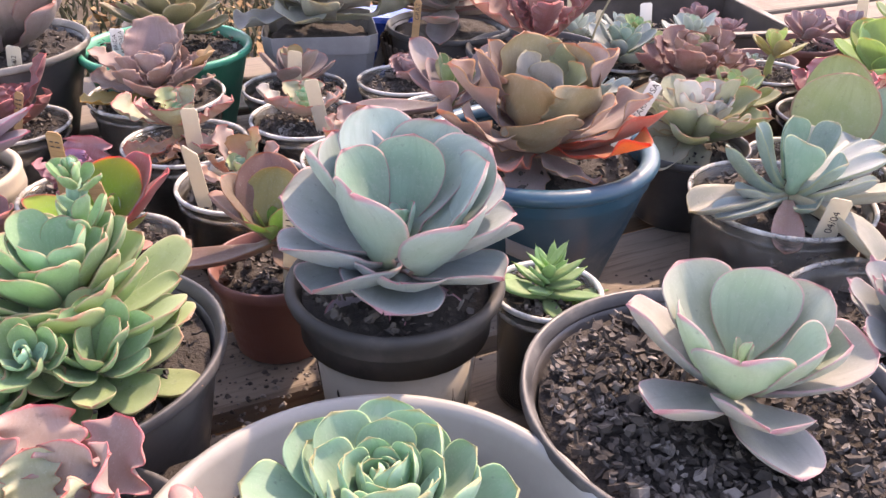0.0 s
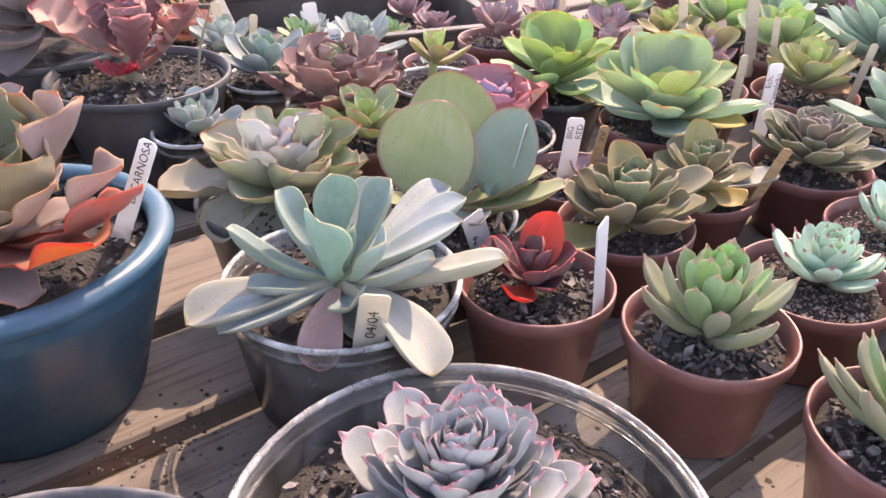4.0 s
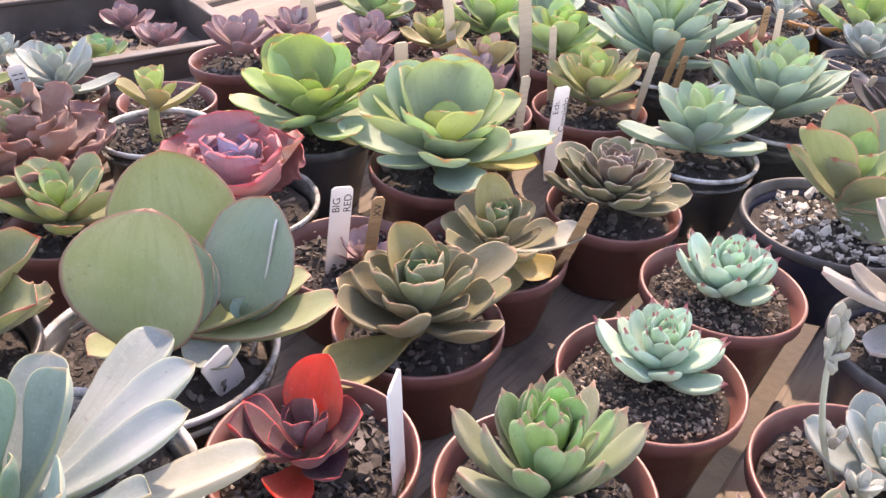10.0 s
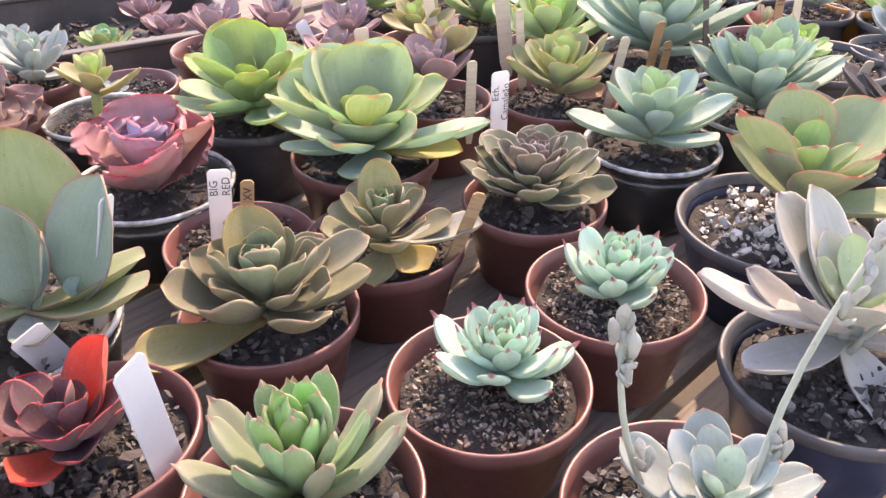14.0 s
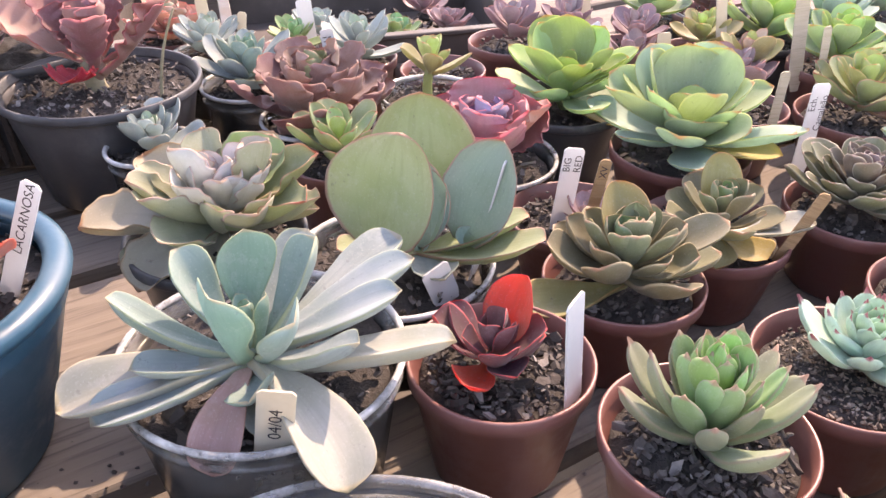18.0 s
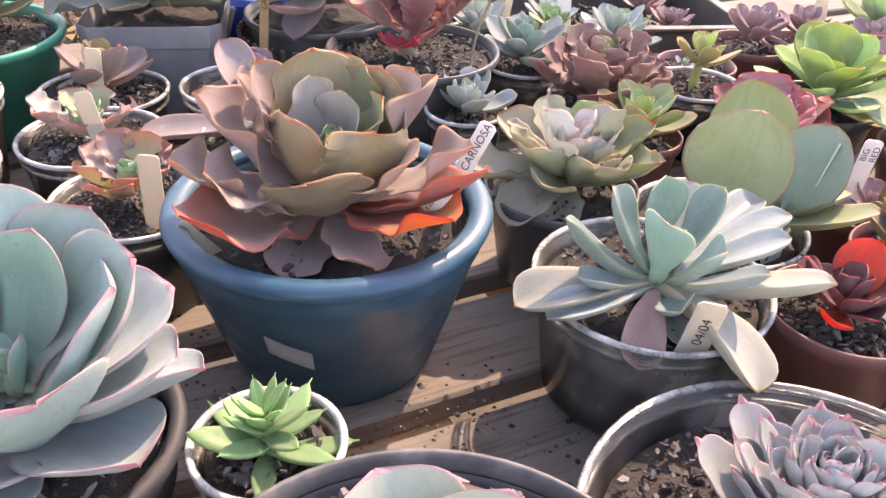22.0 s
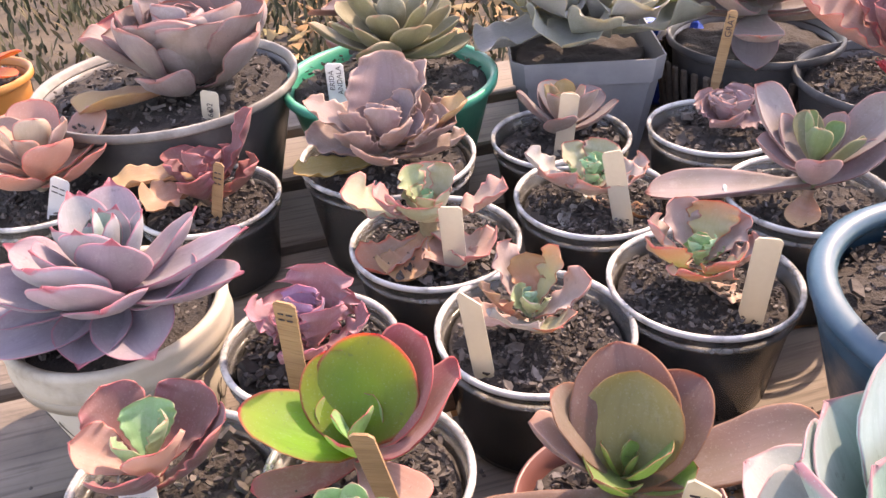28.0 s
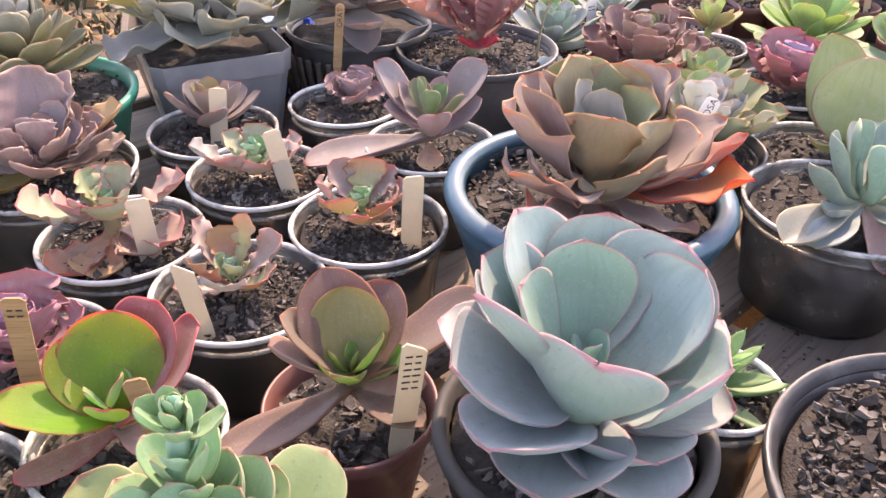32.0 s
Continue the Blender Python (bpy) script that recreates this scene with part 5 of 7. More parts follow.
th, zs = potted(0.600, 0.862, 0.868, 0.055, "brown", "large mint-green rosette with broad leaves in a brown pot", seed=24, count=40)
BM = P["bigmint"]
rosette(th, 0.0, 0.0, zs + 0.020, 0.090, 17, 0, 46, BM, w=0.46, shape=(1.4, 0.46), cup=0.30, curl=0.25, spoon=0.12, inner=0.80, T=0.07, mucro=0.03, seed=24, rise=0.16,
        extra=((84, 62, 0.064, 0.058, 0.25, BM[1], 0.006, 0, 0.004), (150, 58, 0.068, 0.044, 0.30, BM[1], 0.004, 0, 0.006), (30, 58, 0.068, 0.046, 0.30, BM[1], 0.004, 0, 0.006), (118, 50, 0.076, 0.046, 0.20, BM[0], 0.0), (58, 50, 0.078, 0.046, 0.20, BM[0], 0.0), (-155, 38, 0.062, 0.038, 0.30, BM[1], 0.002), (-22, 38, 0.064, 0.038, 0.30, BM[1], 0.002),
               (-95, 16, 0.058, 0.046, 0.60, BM[1], 0.002), (-130, 24, 0.052, 0.036, 0.40, BM[1], 0.004), (-55, 24, 0.054, 0.036, 0.40, BM[1], 0.004), (60, 74, 0.034, 0.024, 0.2, BM[2], 0.008), (-120, 62, 0.034, 0.026, 0.3, BM[2], 0.008), (-30, 2, 0.074, 0.028, 0.1, YELLOW_LEAF, -0.004)))
th, zs = potted(0.530, 0.962, 0.868, 0.055, "black", "bright lime-green rosette in a black pot", seed=25, count=40)
BR = P["bright"]
rosette(th, 0.0, 0.0, zs + 0.018, 0.082, 16, 2, 48, BR, w=0.46, shape=(1.4, 0.48), cup=0.30, curl=0.25, spoon=0.12, inner=0.78, T=0.07, seed=25, rise=0.18,
        extra=((76, 62, 0.064, 0.050, 0.20, BR[2], 0.004), (138, 54, 0.064, 0.042, 0.25, BR[1], 0.002), (18, 54, 0.064, 0.042, 0.25, BR[1], 0.002), (-150, 40, 0.056, 0.036, 0.30, BR[1], 0.002), (-32, 42, 0.058, 0.038, 0.30, BR[1], 0.002), (-95, 34, 0.046, 0.036, 0.40, BR[2], 0.002), (100, 44, 0.074, 0.044, 0.2, BR[1], 0.0), (45, 74, 0.032, 0.022, 0.2, BR[2], 0.008), (-120, 66, 0.030, 0.022, 0.3, BR[2], 0.008), (-50, -6, 0.064, 0.024, 0.1, YELLOW_LEAF, -0.004)))

th, zs = potted(0.448, 0.878, 0.860, 0.058, "cup", "frilly pink and lilac cabbage-like rosette in a clear cup", seed=26, count=60)
PB = P["pinkblue"]
rosette(th, 0.0, 0.0, zs + 0.014, 0.068, 14, 24, 84, PB, w=0.86, shape=(1.5, 0.28), cup=0.40, curl=0.40, frill=0.05, waves=8, inner=0.5, T=0.05, seed=26, rise=0.25,
        extra=((-10, 36, 0.064, 0.046, 0.2, P["coral"][0], 0.0), (-100, 24, 0.050, 0.044, 0.4, PB[0], 0.0, 0, 0.01)))

th, zs = potted(0.413, 0.985, 0.872, 0.046, "cup", "small yellow-green upright rosette in a clear cup", seed=27, count=70)
rosette(th, 0.0, 0.0, zs + 0.034, 0.038, 11, 24, 74, P["yellow"], w=0.50, shape=(1.5, 0.42), cup=0.3, curl=0.2, inner=0.7, T=0.12, seed=27, rise=0.3)
stem(th, (0, 0, zs - 0.004), (0, 0, zs + 0.034), 0.005, 0.004, P["yellow"][1])
th, zs = potted(0.432, 1.06, 0.866, 0.042, "brown", "empty-looking brown pot of bark behind the cup", seed=28, count=70)
rosette(th, -0.012, 0, zs + 0.008, 0.014, 8, 20, 70, P["greyblue"], w=0.6, seed=28, inner=0.5)

th, zs = potted(0.816, 0.821, 0.861, 0.053, "cup", "sea-green pointed rosette in a clear-rimmed pot", seed=29, count=40)
rosette(th, 0.0, 0.0, zs + 0.022, 0.066, 20, 12, 74, P["sea"], w=0.46, shape=(1.2, 0.52), cup=0.38, curl=0.25, spoon=0.12, inner=0.6, T=0.10, mucro=0.05, seed=29, rise=0.28)
th, zs = potted(0.930, 0.842, 0.866, 0.058, "cup", "sea-green upright rosette in a clear-rimmed pot", seed=30, count=40)
rosette(th, -0.004, 0.004, zs + 0.022, 0.072, 26, 18, 76, P["sea"], w=0.40, shape=(1.2, 0.55), cup=0.4, curl=0.2, spoon=0.12, inner=0.65, T=0.10, mucro=0.06, seed=30, rise=0.3)
th, zs = potted(0.915, 0.985, 0.866, 0.062, "cup", "large sea-green rosette with pointed leaves in a clear-rimmed pot", seed=31, count=40)
rosette(th, 0.0, 0.01, zs + 0.024, 0.088, 34, 12, 76, P["sea"], w=0.36, shape=(1.2, 0.55), cup=0.4, curl=0.2, spoon=0.12, inner=0.7, T=0.10, mucro=0.06, seed=31, rise=0.3)

th, zs = potted(0.834, 0.691, 0.864, 0.065, "navy", "green cupped rosette in a navy pot of white pebbles", "pebble", 120, seed=32)
AG = P["agavoid"]
rosette(th, 0.018, 0.010, zs + 0.022, 0.066, 10, 24, 76, AG, w=0.58, shape=(1.3, 0.50), cup=0.42, curl=0.20, spoon=0.14, inner=0.55, T=0.07, mucro=0.06, seed=32, rise=0.3,
        extra=((85, 60, 0.068, 0.048, 0.1, AG[1], 0.0), (10, 30, 0.082, 0.052, 0.3, AG[1], 0.0), (-100, 34, 0.064, 0.046, 0.2, AG[0], -0.004), (170, 44, 0.076, 0.042, 0.2, AG[0], 0.0), (-40, 2, 0.082, 0.036, 0.35, AG[0], -0.008), (-90, -8, 0.044, 0.03, 0.2, AG[0], -0.014), (-20, -8, 0.08, 0.034, 0.1, CREAM_LEAF, -0.012)))

th, zs = potted(0.776, 0.564, 0.860, 0.058, "navy", "pale grey rosette with a flower stalk in navy pot", seed=33, count=110)
GH = P["ghost"]
rosette(th, 0.012, 0.012, zs + 0.026, 0.070, 12, 14, 66, GH, w=0.46, shape=(0.85, 0.50), cup=0.3, curl=0.3, inner=0.55, T=0.08, mucro=0.04, seed=33, rise=0.3,
        extra=((165, 12, 0.086, 0.034, 0.3, GH[0], 0.0), (-170, -2, 0.07, 0.03, 0.2, GH[0], -0.006), (95, 52, 0.074, 0.044, 0.0, GH[1], 0.0), (125, 48, 0.076, 0.044, 0.0, GH[1], 0.0), (-90, -24, 0.066, 0.036, 0.1, GH[0], -0.01)))


def flower_stalk(th, p, q, seed, n=16, mat=None):
    """A bent stalk with scale leaves and a head of small buds."""
    g = random.Random(seed)
    mt = mat or P["ghost"][1]
    st = stem(th, p, q, 0.0017, 0.0012, P["ghost"][1], "flower_stalk")
    p, q = Vector(p), Vector(q)
    bud = leaf_data(0.012, 0.006, 0.004, 0.7, 0.4, 0.5, 0.1, 0.2, mucro=0.1, nl=6, nr=5)
    bud.materials.append(mt)
    for k in range(n):
        u = 0.25 + 0.2 * k / n if k < 5 else 0.72 + 0.28 * (k - 5) / max(1, n - 6)
        ob = new("bud" if k >= 5 else "bract", bud)
        ob.parent = st
        ob.location = p.lerp(q, u) + Vector((g.gauss(0, 0.0015), g.gauss(0, 0.0015), 0))
        ob.rotation_euler = (0, -radians(g.uniform(35, 80)), g.uniform(0, 6.3))
        s = g.uniform(0.6, 1.0)
        ob.scale = (s, s, s)


flower_stalk(th, (0.004, 0.0, zs + 0.02), (0.045, -0.040, zs + 0.125), 33, 22)

th, zs = potted(0.659, 0.509, 0.856, 0.056, "brown", "grey-green rosette with a bud-covered flower stalk in a brown pot", seed=34, count=150)
rosette(th, 0.010, -0.002, zs + 0.014, 0.046, 18, 14, 70, P["greyblue"], w=0.52, shape=(0.85, 0.45), cup=0.25, curl=0.3, inner=0.5, T=0.12, seed=34)
flower_stalk(th, (-0.014, 0.010, zs + 0.01), (-0.030, 0.026, zs + 0.098), 34, 20)
flower_stalk(th, (-0.020, -0.016, zs + 0.01), (-0.046, -0.020, zs + 0.050), 36, 14)
flower_stalk(th, (0.016, -0.010, zs + 0.01), (0.075, 0.020, zs + 0.120), 35, 14)

th, zs = potted(0.787, 0.932, 0.860, 0.053, "brown", "yellow-green rosette with an orange lower leaf in a brown pot", seed=35, count=60)
YE = P["yellow"]
rosette(th, 0.0, 0.0, zs + 0.024, 0.060, 18, 14, 74, (P["agavoid"][0], YE[1], YE[2]), w=0.56, shape=(1.4, 0.42), cup=0.4, curl=0.35, inner=0.5, T=0.09, seed=35, rise=0.32,
        extra=((-60, -2, 0.044, 0.032, 0.2, RUST_LEAF, -0.004),))
th, zs = potted(0.686, 0.955, 0.862, 0.046, "brown", "mauve-grey rosette in a brown pot", seed=36, count=60)
rosette(th, -0.01, 0.0, zs + 0.030, 0.050, 14, 24, 72, P["mauve"], w=0.6, cup=0.35, curl=0.3, inner=0.5, seed=36, rise=0.4)
rosette(th, 0.012, 0.02, zs + 0.046, 0.036, 12, 30, 75, (P["yellow"][0], P["coral"][1], P["yellow"][1]), w=0.6, cup=0.35, curl=0.3, inner=0.5, seed=361, rise=0.4, name="offset_rosette")

# ---------------------------------------------------------------- back rows, right
for k, (x, y, r, kind, pal, R, n, words) in enumerate((
        (0.515, 1.150, 0.047, "brown", "mauve", 0.045, 14, "mauve-grey small-leaved plant in a brown pot"),
        (0.580, 1.160, 0.045, "brown", "mauve", 0.042, 14, "mauve-grey plant with an orange bloom in a brown pot"),
        (0.640, 1.120, 0.044, "brown", "mauve", 0.042, 14, "dusky mauve plant in a brown pot"),
        (0.615, 1.045, 0.040, "brown", "mauve", 0.040, 12, "small dusky rosette in a brown pot"),
        (0.710, 1.105, 0.040, "brown", "yellow", 0.044, 14, "yellow rosette in a brown pot"),
        (0.828, 1.047, 0.048, "brown", "bright", 0.062, 16, "fresh green rosette in a brown pot"),
        (0.790, 1.135, 0.044, "black", "bright", 0.066, 18, "green long-leaved rosette in a black pot"),
        (1.041, 1.000, 0.042, "brown", "coral", 0.032, 10, "small coral-red plant in a brown pot"),
        (1.156, 1.062, 0.042, "black", "greyblue", 0.036, 14, "small grey rosette in a black pot"),
        (1.226, 1.075, 0.042, "orange", "greyblue", 0.034, 14, "small grey rosette in an orange pot"),
        (1.225, 1.000, 0.050, "black", "bright", 0.066, 14, "lime-green rosette in a black pot"),
        (0.870, 1.150, 0.044, "brown", "sea", 0.060, 18, "sea-green rosette in a brown pot"),
        (0.960, 1.100, 0.044, "brown", "mauve", 0.050, 14, "mauve rosette in a brown pot"),
        (1.060, 1.140, 0.044, "black", "mauve", 0.050, 14, "mauve rosette in a black pot"),
        (0.690, 1.220, 0.044, "black", "bright", 0.056, 16, "green rosette in a black pot"),
        (0.770, 1.235, 0.046, "brown", "mauve", 0.052, 16, "dusky mauve rosette in a brown pot"),
        (0.855, 1.245, 0.046, "black", "greyblue", 0.050, 16, "grey-blue rosette in a black pot"),
        (0.945, 1.205, 0.046, "black", "sea", 0.054, 16, "sea-green rosette in a black pot"),
        (1.040, 1.235, 0.046, "brown", "mauve", 0.050, 14, "mauve rosette in a brown pot"),
        (1.130, 1.155, 0.046, "black", "greyblue", 0.048, 14, "grey rosette in a black pot"),
        (1.150, 1.265, 0.046, "black", "bronze", 0.050, 14, "olive rosette in a black pot"),
        (1.245, 1.165, 0.046, "black", "mauve", 0.048, 14, "mauve rosette in a black pot"),
        (1.300, 1.080, 0.046, "black", "bronze", 0.048, 14, "olive rosette in a black pot"),
        (1.150, 0.930, 0.046, "black", "greyblue", 0.046, 14, "grey rosette in a black pot"))):
    th, zs = potted(x, y, 0.862, r, kind, words, seed=200 + k, count=40)
    rosette(th, 0, 0, zs + 0.024, R, n, 14, 74, P[pal], w=0.56, shape=(1.3, 0.44), cup=0.38, curl=0.35, inner=0.5, T=0.10, seed=200 + k, rise=0.35)
th, zs = potted(1.060, 0.925, 0.864, 0.060, "black", "light green small rosette in a black pot of grit", "grit", 220, seed=220)
rosette(th, -0.03, 0.01, zs + 0.020, 0.040, 18, 10, 74, P["bright"], w=0.55, cup=0.4, curl=0.35, inner=0.5, seed=220)
th, zs = potted(0.985, 0.745, 0.864, 0.060, "black", "near-black spidery rosette in a black pot", seed=221, count=50)
rosette(th, 0.0, 0.0, zs + 0.03, 0.085, 26, 4, 66, P["aeon"], w=0.30, shape=(0.7, 0.6), cup=0.3, curl=0.2, inner=0.5, T=0.08, seed=221, rise=0.3)
rosette(th, 0.0, -0.03, zs + 0.012, 0.022, 12, 20, 70, P["sea"], w=0.6, seed=222, name="offset_rosette")

# grey-blue group behind the frilly brown one
for k, (x, y, r, pal, R, kind, words) in enumerate((
        (0.200, 1.130, 0.040, "greyblue", 0.050, "cup", "grey-blue rosette in a clear cup"),
        (0.248, 1.040, 0.046, "silver", 0.062, "cup", "silver-green open rosette in a clear cup"),
        (0.285, 1.140, 0.036, "lime", 0.036, "brown", "small lime-green rosette in a brown pot"),
        (0.350, 1.105, 0.040, "greyblue", 0.056, "brown", "grey-green rosette with upright leaves in a brown pot"),
        (0.150, 1.190, 0.040, "coral", 0.048, "brown", "coral frilly rosette in a brown pot"),
        (0.315, 0.955, 0.050, "brownfrill", 0.080, "cup", "brown frilly cabbage-like rosette in a clear cup"))):
    th, zs = potted(x, y, 0.866, r, kind, words, seed=230 + k, count=40)
    fr = 0.09 if pal in ("brownfrill", "coral") else 0.0
    rosette(th, 0, 0, zs + 0.018, R, 34 if fr else 20, 6 if fr else 12, 84, P[pal], w=0.52 if fr else 0.46, shape=(1.6, 0.28) if fr else (1.1, 0.50), cup=0.35, curl=0.40 if fr else 0.25, frill=fr * 1.1, waves=7, inner=0.45, T=0.08, seed=230 + k, rise=0.3)

# ---------------------------------------------------------------- clear cups, left
GHOST_PINK = leaf_mat("ghost_pink_leaf", (0.36, 0.33, 0.30), (0.56, 0.22, 0.16), (0.50, 0.20, 0.14), warm=(0.42, 0.28, 0.25), bloom=0.35, edge_at=0.82)
for k, (x, y, rz, r, words) in enumerate((
        (-0.041, 0.701, 0.877, 0.057, "small orange and green curly rosette in a clear plastic cup"),
        (-0.136, 0.647, 0.875, 0.057, "tiny brown-orange curly rosette in a clear plastic cup"),
        (-0.108, 0.797, 0.876, 0.057, "small green-hearted curly rosette in a clear plastic cup"))):
    th, zs = potted(x, y, rz, r, "cup", words, seed=40 + k, count=260, size=0.0075)
    if k == 0:
        rosette(th, -0.004, 0.006, zs + 0.020, 0.020, 8, 40, 84, (P["lime"][2], P["mint"][2], P["lime"][2]), w=0.8, shape=(1.7, 0.30), cup=0.4, curl=0.4, frill=0.10, waves=5, inner=0.6, T=0.06, seed=40, rise=0.5, jitter=1.6,
                extra=((-96, 22, 0.036, 0.036, 0.40, BLUSH_LEAF, -0.006, 0, 0.006), (-140, 34, 0.036, 0.030, 0.30, BLUSH_LEAF, -0.004, 0, 0.006), (176, 40, 0.036, 0.026, 0.25, GREYPINK_LEAF, -0.002, 0, 0.006), (130, 54, 0.036, 0.026, 0.15, GREYPINK_LEAF, 0.0, 0, 0.006), (72, 50, 0.034, 0.030, 0.15, BLUSH_LEAF, 0.0, 0, 0.006),
                       (24, 38, 0.036, 0.026, 0.25, GREYPINK_LEAF, -0.002, 0, 0.006), (-22, 28, 0.036, 0.028, 0.35, GREYPINK_LEAF, -0.004, 0, 0.006), (-58, 30, 0.034, 0.030, 0.40, BLUSH_LEAF, -0.004, 0, 0.006), (-40, -6, 0.034, 0.018, 0.2, DRY_LEAF, -0.012)))
    elif k == 1:
        rosette(th, -0.004, 0.006, zs + 0.016, 0.018, 6, 40, 80, (P["ghost"][2], P["mint"][0], P["mint"][0]), w=0.8, shape=(1.7, 0.30), cup=0.4, curl=0.3, frill=0.10, waves=5, inner=0.6, T=0.06, seed=41, rise=0.5, jitter=1.6,
                extra=((-100, 26, 0.032, 0.030, 0.40, P["ghost"][0], -0.004, 0, 0.004), (-150, 40, 0.034, 0.026, 0.3, RUST_LEAF, -0.002, 0, 0.004), (150, 58, 0.042, 0.024, 0.2, GREYPINK_LEAF, 0.0, 0, 0.004), (100, 58, 0.032, 0.022, 0.1, RUST_LEAF, 0.0, 0, 0.004), (44, 62, 0.040, 0.018, 0.1, BLUSH_LEAF, 0.0, 0, 0.004),
                       (4, 34, 0.040, 0.026, 0.3, GREYPINK_LEAF, -0.002, 0, 0.004), (-48, 22, 0.036, 0.026, 0.4, BLUSH_LEAF, -0.004, 0, 0.004), (-172, 8, 0.038, 0.020, 0.3, DRY_LEAF, -0.008)))
    else:
        rosette(th, -0.004, 0.006, zs + 0.018, 0.024, 9, 40, 84, (P["lime"][2], P["lime"][2], P["mint"][2]), w=0.75, shape=(1.7, 0.30), cup=0.4, curl=0.4, frill=0.11, waves=5, inner=0.6, T=0.06, seed=42, rise=0.5, jitter=1.6,
                extra=((-84, 24, 0.036, 0.038, 0.40, GHOST_PINK, -0.006, 0, 0.004), (-130, 24, 0.042, 0.034, 0.35, GHOST_PINK, -0.004, 0, 0.004), (178, 22, 0.048, 0.026, 0.25, P["ghost"][0], -0.004, 0, 0.004), (140, 44, 0.032, 0.026, 0.2, P["cream_frill"][1], -0.002, 0, 0.004), (60, 48, 0.032, 0.026, 0.2, P["cream_frill"][1], -0.002, 0, 0.004),
                       (4, 22, 0.042, 0.028, 0.3, GHOST_PINK, -0.004, 0, 0.004), (-36, 22, 0.044, 0.032, 0.4, GHOST_PINK, -0.006, 0, 0.004), (-100, -14, 0.040, 0.026, 0.2, P["ghost"][0], -0.012), (-20, -10, 0.046, 0.022, 0.2, RUST_LEAF, -0.012)))

th, zs = potted(-0.209, 0.729, 0.876, 0.057, "cup", "pale pink frilly rosette on a stem in clear cup", seed=44, count=200)
stem(th, (0, 0, zs - 0.004), (-0.004, 0.0, zs + 0.03), 0.006, 0.006, M["stem"])
CO = P["cream_frill"]
rosette(th, -0.004, 0.002, zs + 0.028, 0.028, 7, 46, 84, (CO[1], CO[2], P["lime"][2]), w=0.72, shape=(1.7, 0.30), cup=0.4, curl=0.35, frill=0.09, waves=6, inner=0.5, T=0.06, seed=44, jitter=1.5, rise=0.45,
        extra=((-95, 34, 0.038, 0.038, 0.3, CO[1], 0.0, 0, 0.006), (-165, 16, 0.054, 0.036, 0.35, CO[1], 0.0, 0, 0.006), (-140, 30, 0.042, 0.034, 0.4, CO[0], 0.0, 0, 0.006), (150, 56, 0.032, 0.024, 0.2, CO[2], 0.002, 0, 0.004), (40, 62, 0.034, 0.024, 0.2, CO[1], 0.002, 0, 0.004), (100, 40, 0.034, 0.030, 0.2, CO[1], 0.0, 0, 0.006),
               (0, 20, 0.052, 0.038, 0.3, CO[0], -0.002, 0, 0.006), (-32, -8, 0.048, 0.036, 0.45, CO[0], -0.010, 0, 0.006), (-105, -18, 0.046, 0.036, 0.35, RUST_LEAF, -0.012, 0, 0.004), (-130, -14, 0.054, 0.034, 0.3, FLAME_LEAF, -0.012), (-60, -14, 0.044, 0.034, 0.4, DRY_LEAF, -0.012)))

th, zs = potted(-0.138, 0.898, 0.872, 0.057, "cup", "orange-tinged grey rosette in a clear plastic cup", seed=45, count=120)
rosette(th, 0.0, 0.004, zs + 0.018, 0.052, 13, 20, 74, (P["lavender"][0], P["coral"][1], P["olive_pink"][1]), w=0.56, shape=(1.0, 0.34), cup=0.3, curl=0.3, inner=0.6, T=0.07, seed=45)

th, zs = potted(-0.257, 0.614, 0.878, 0.050, "cup", "purple ruffled rosette in a clear plastic cup", seed=46, count=150)
rosette(th, 0.0, 0.0, zs + 0.012, 0.042, 16, 24, 80, P["purple"], w=0.72, shape=(1.7, 0.28), cup=0.3, curl=0.3, frill=0.12, waves=8, inner=0.6, T=0.06, seed=46, rise=0.4,
        extra=((70, 62, 0.046, 0.036, 0.1, P["purple"][0], 0.0), (-40, 10, 0.034, 0.022, 0.3, DRY_LEAF, -0.006)))

th, zs = potted(-0.265, 0.828, 0.886, 0.068, "cup", "large mauve ruffled rosette in a clear plastic cup", seed=47, count=80)
MF = P["mauve_frill"]
rosette(th, 0.002, -0.006, zs + 0.020, 0.066, 26, 4, 84, MF, w=0.58, shape=(1.6, 0.34), cup=0.4, curl=0.4, frill=0.05, waves=6, inner=0.34, T=0.06, seed=47, rise=0.30,
        extra=((104, 52, 0.074, 0.056, 0.1, MF[0], 0.0, 1), (58, 46, 0.072, 0.044, 0.1, MF[0], 0.0, 1), (-178, 30, 0.070, 0.036, 0.1, MF[0], 0.0), (4, 26, 0.072, 0.036, 0.2, RUST_LEAF, 0.0), (-12, 18, 0.064, 0.032, 0.3, MF[0], 0.0), (-140, 2, 0.074, 0.030, 0.1, YELLOW_LEAF, -0.006)))

th, zs = potted(-0.394, 0.778, 0.870, 0.055, "cup", "red-brown curling frilly plant in a clear plastic cup", seed=48, count=120)
rosette(th, 0.0, 0.0, zs + 0.014, 0.056, 9, 24, 66, P["red_frill"], w=0.6, shape=(1.6, 0.30), cup=0.6, curl=0.4, frill=0.10, waves=6, inner=0.6, T=0.05, seed=48,
        extra=((-160, 28, 0.066, 0.024, -0.9, RUST_LEAF, 0.012), (-120, 20, 0.05, 0.03, -0.5, RUST_LEAF, 0.006), (30, 48, 0.075, 0.022, 0.2, P["red_frill"][0], 0.0)))

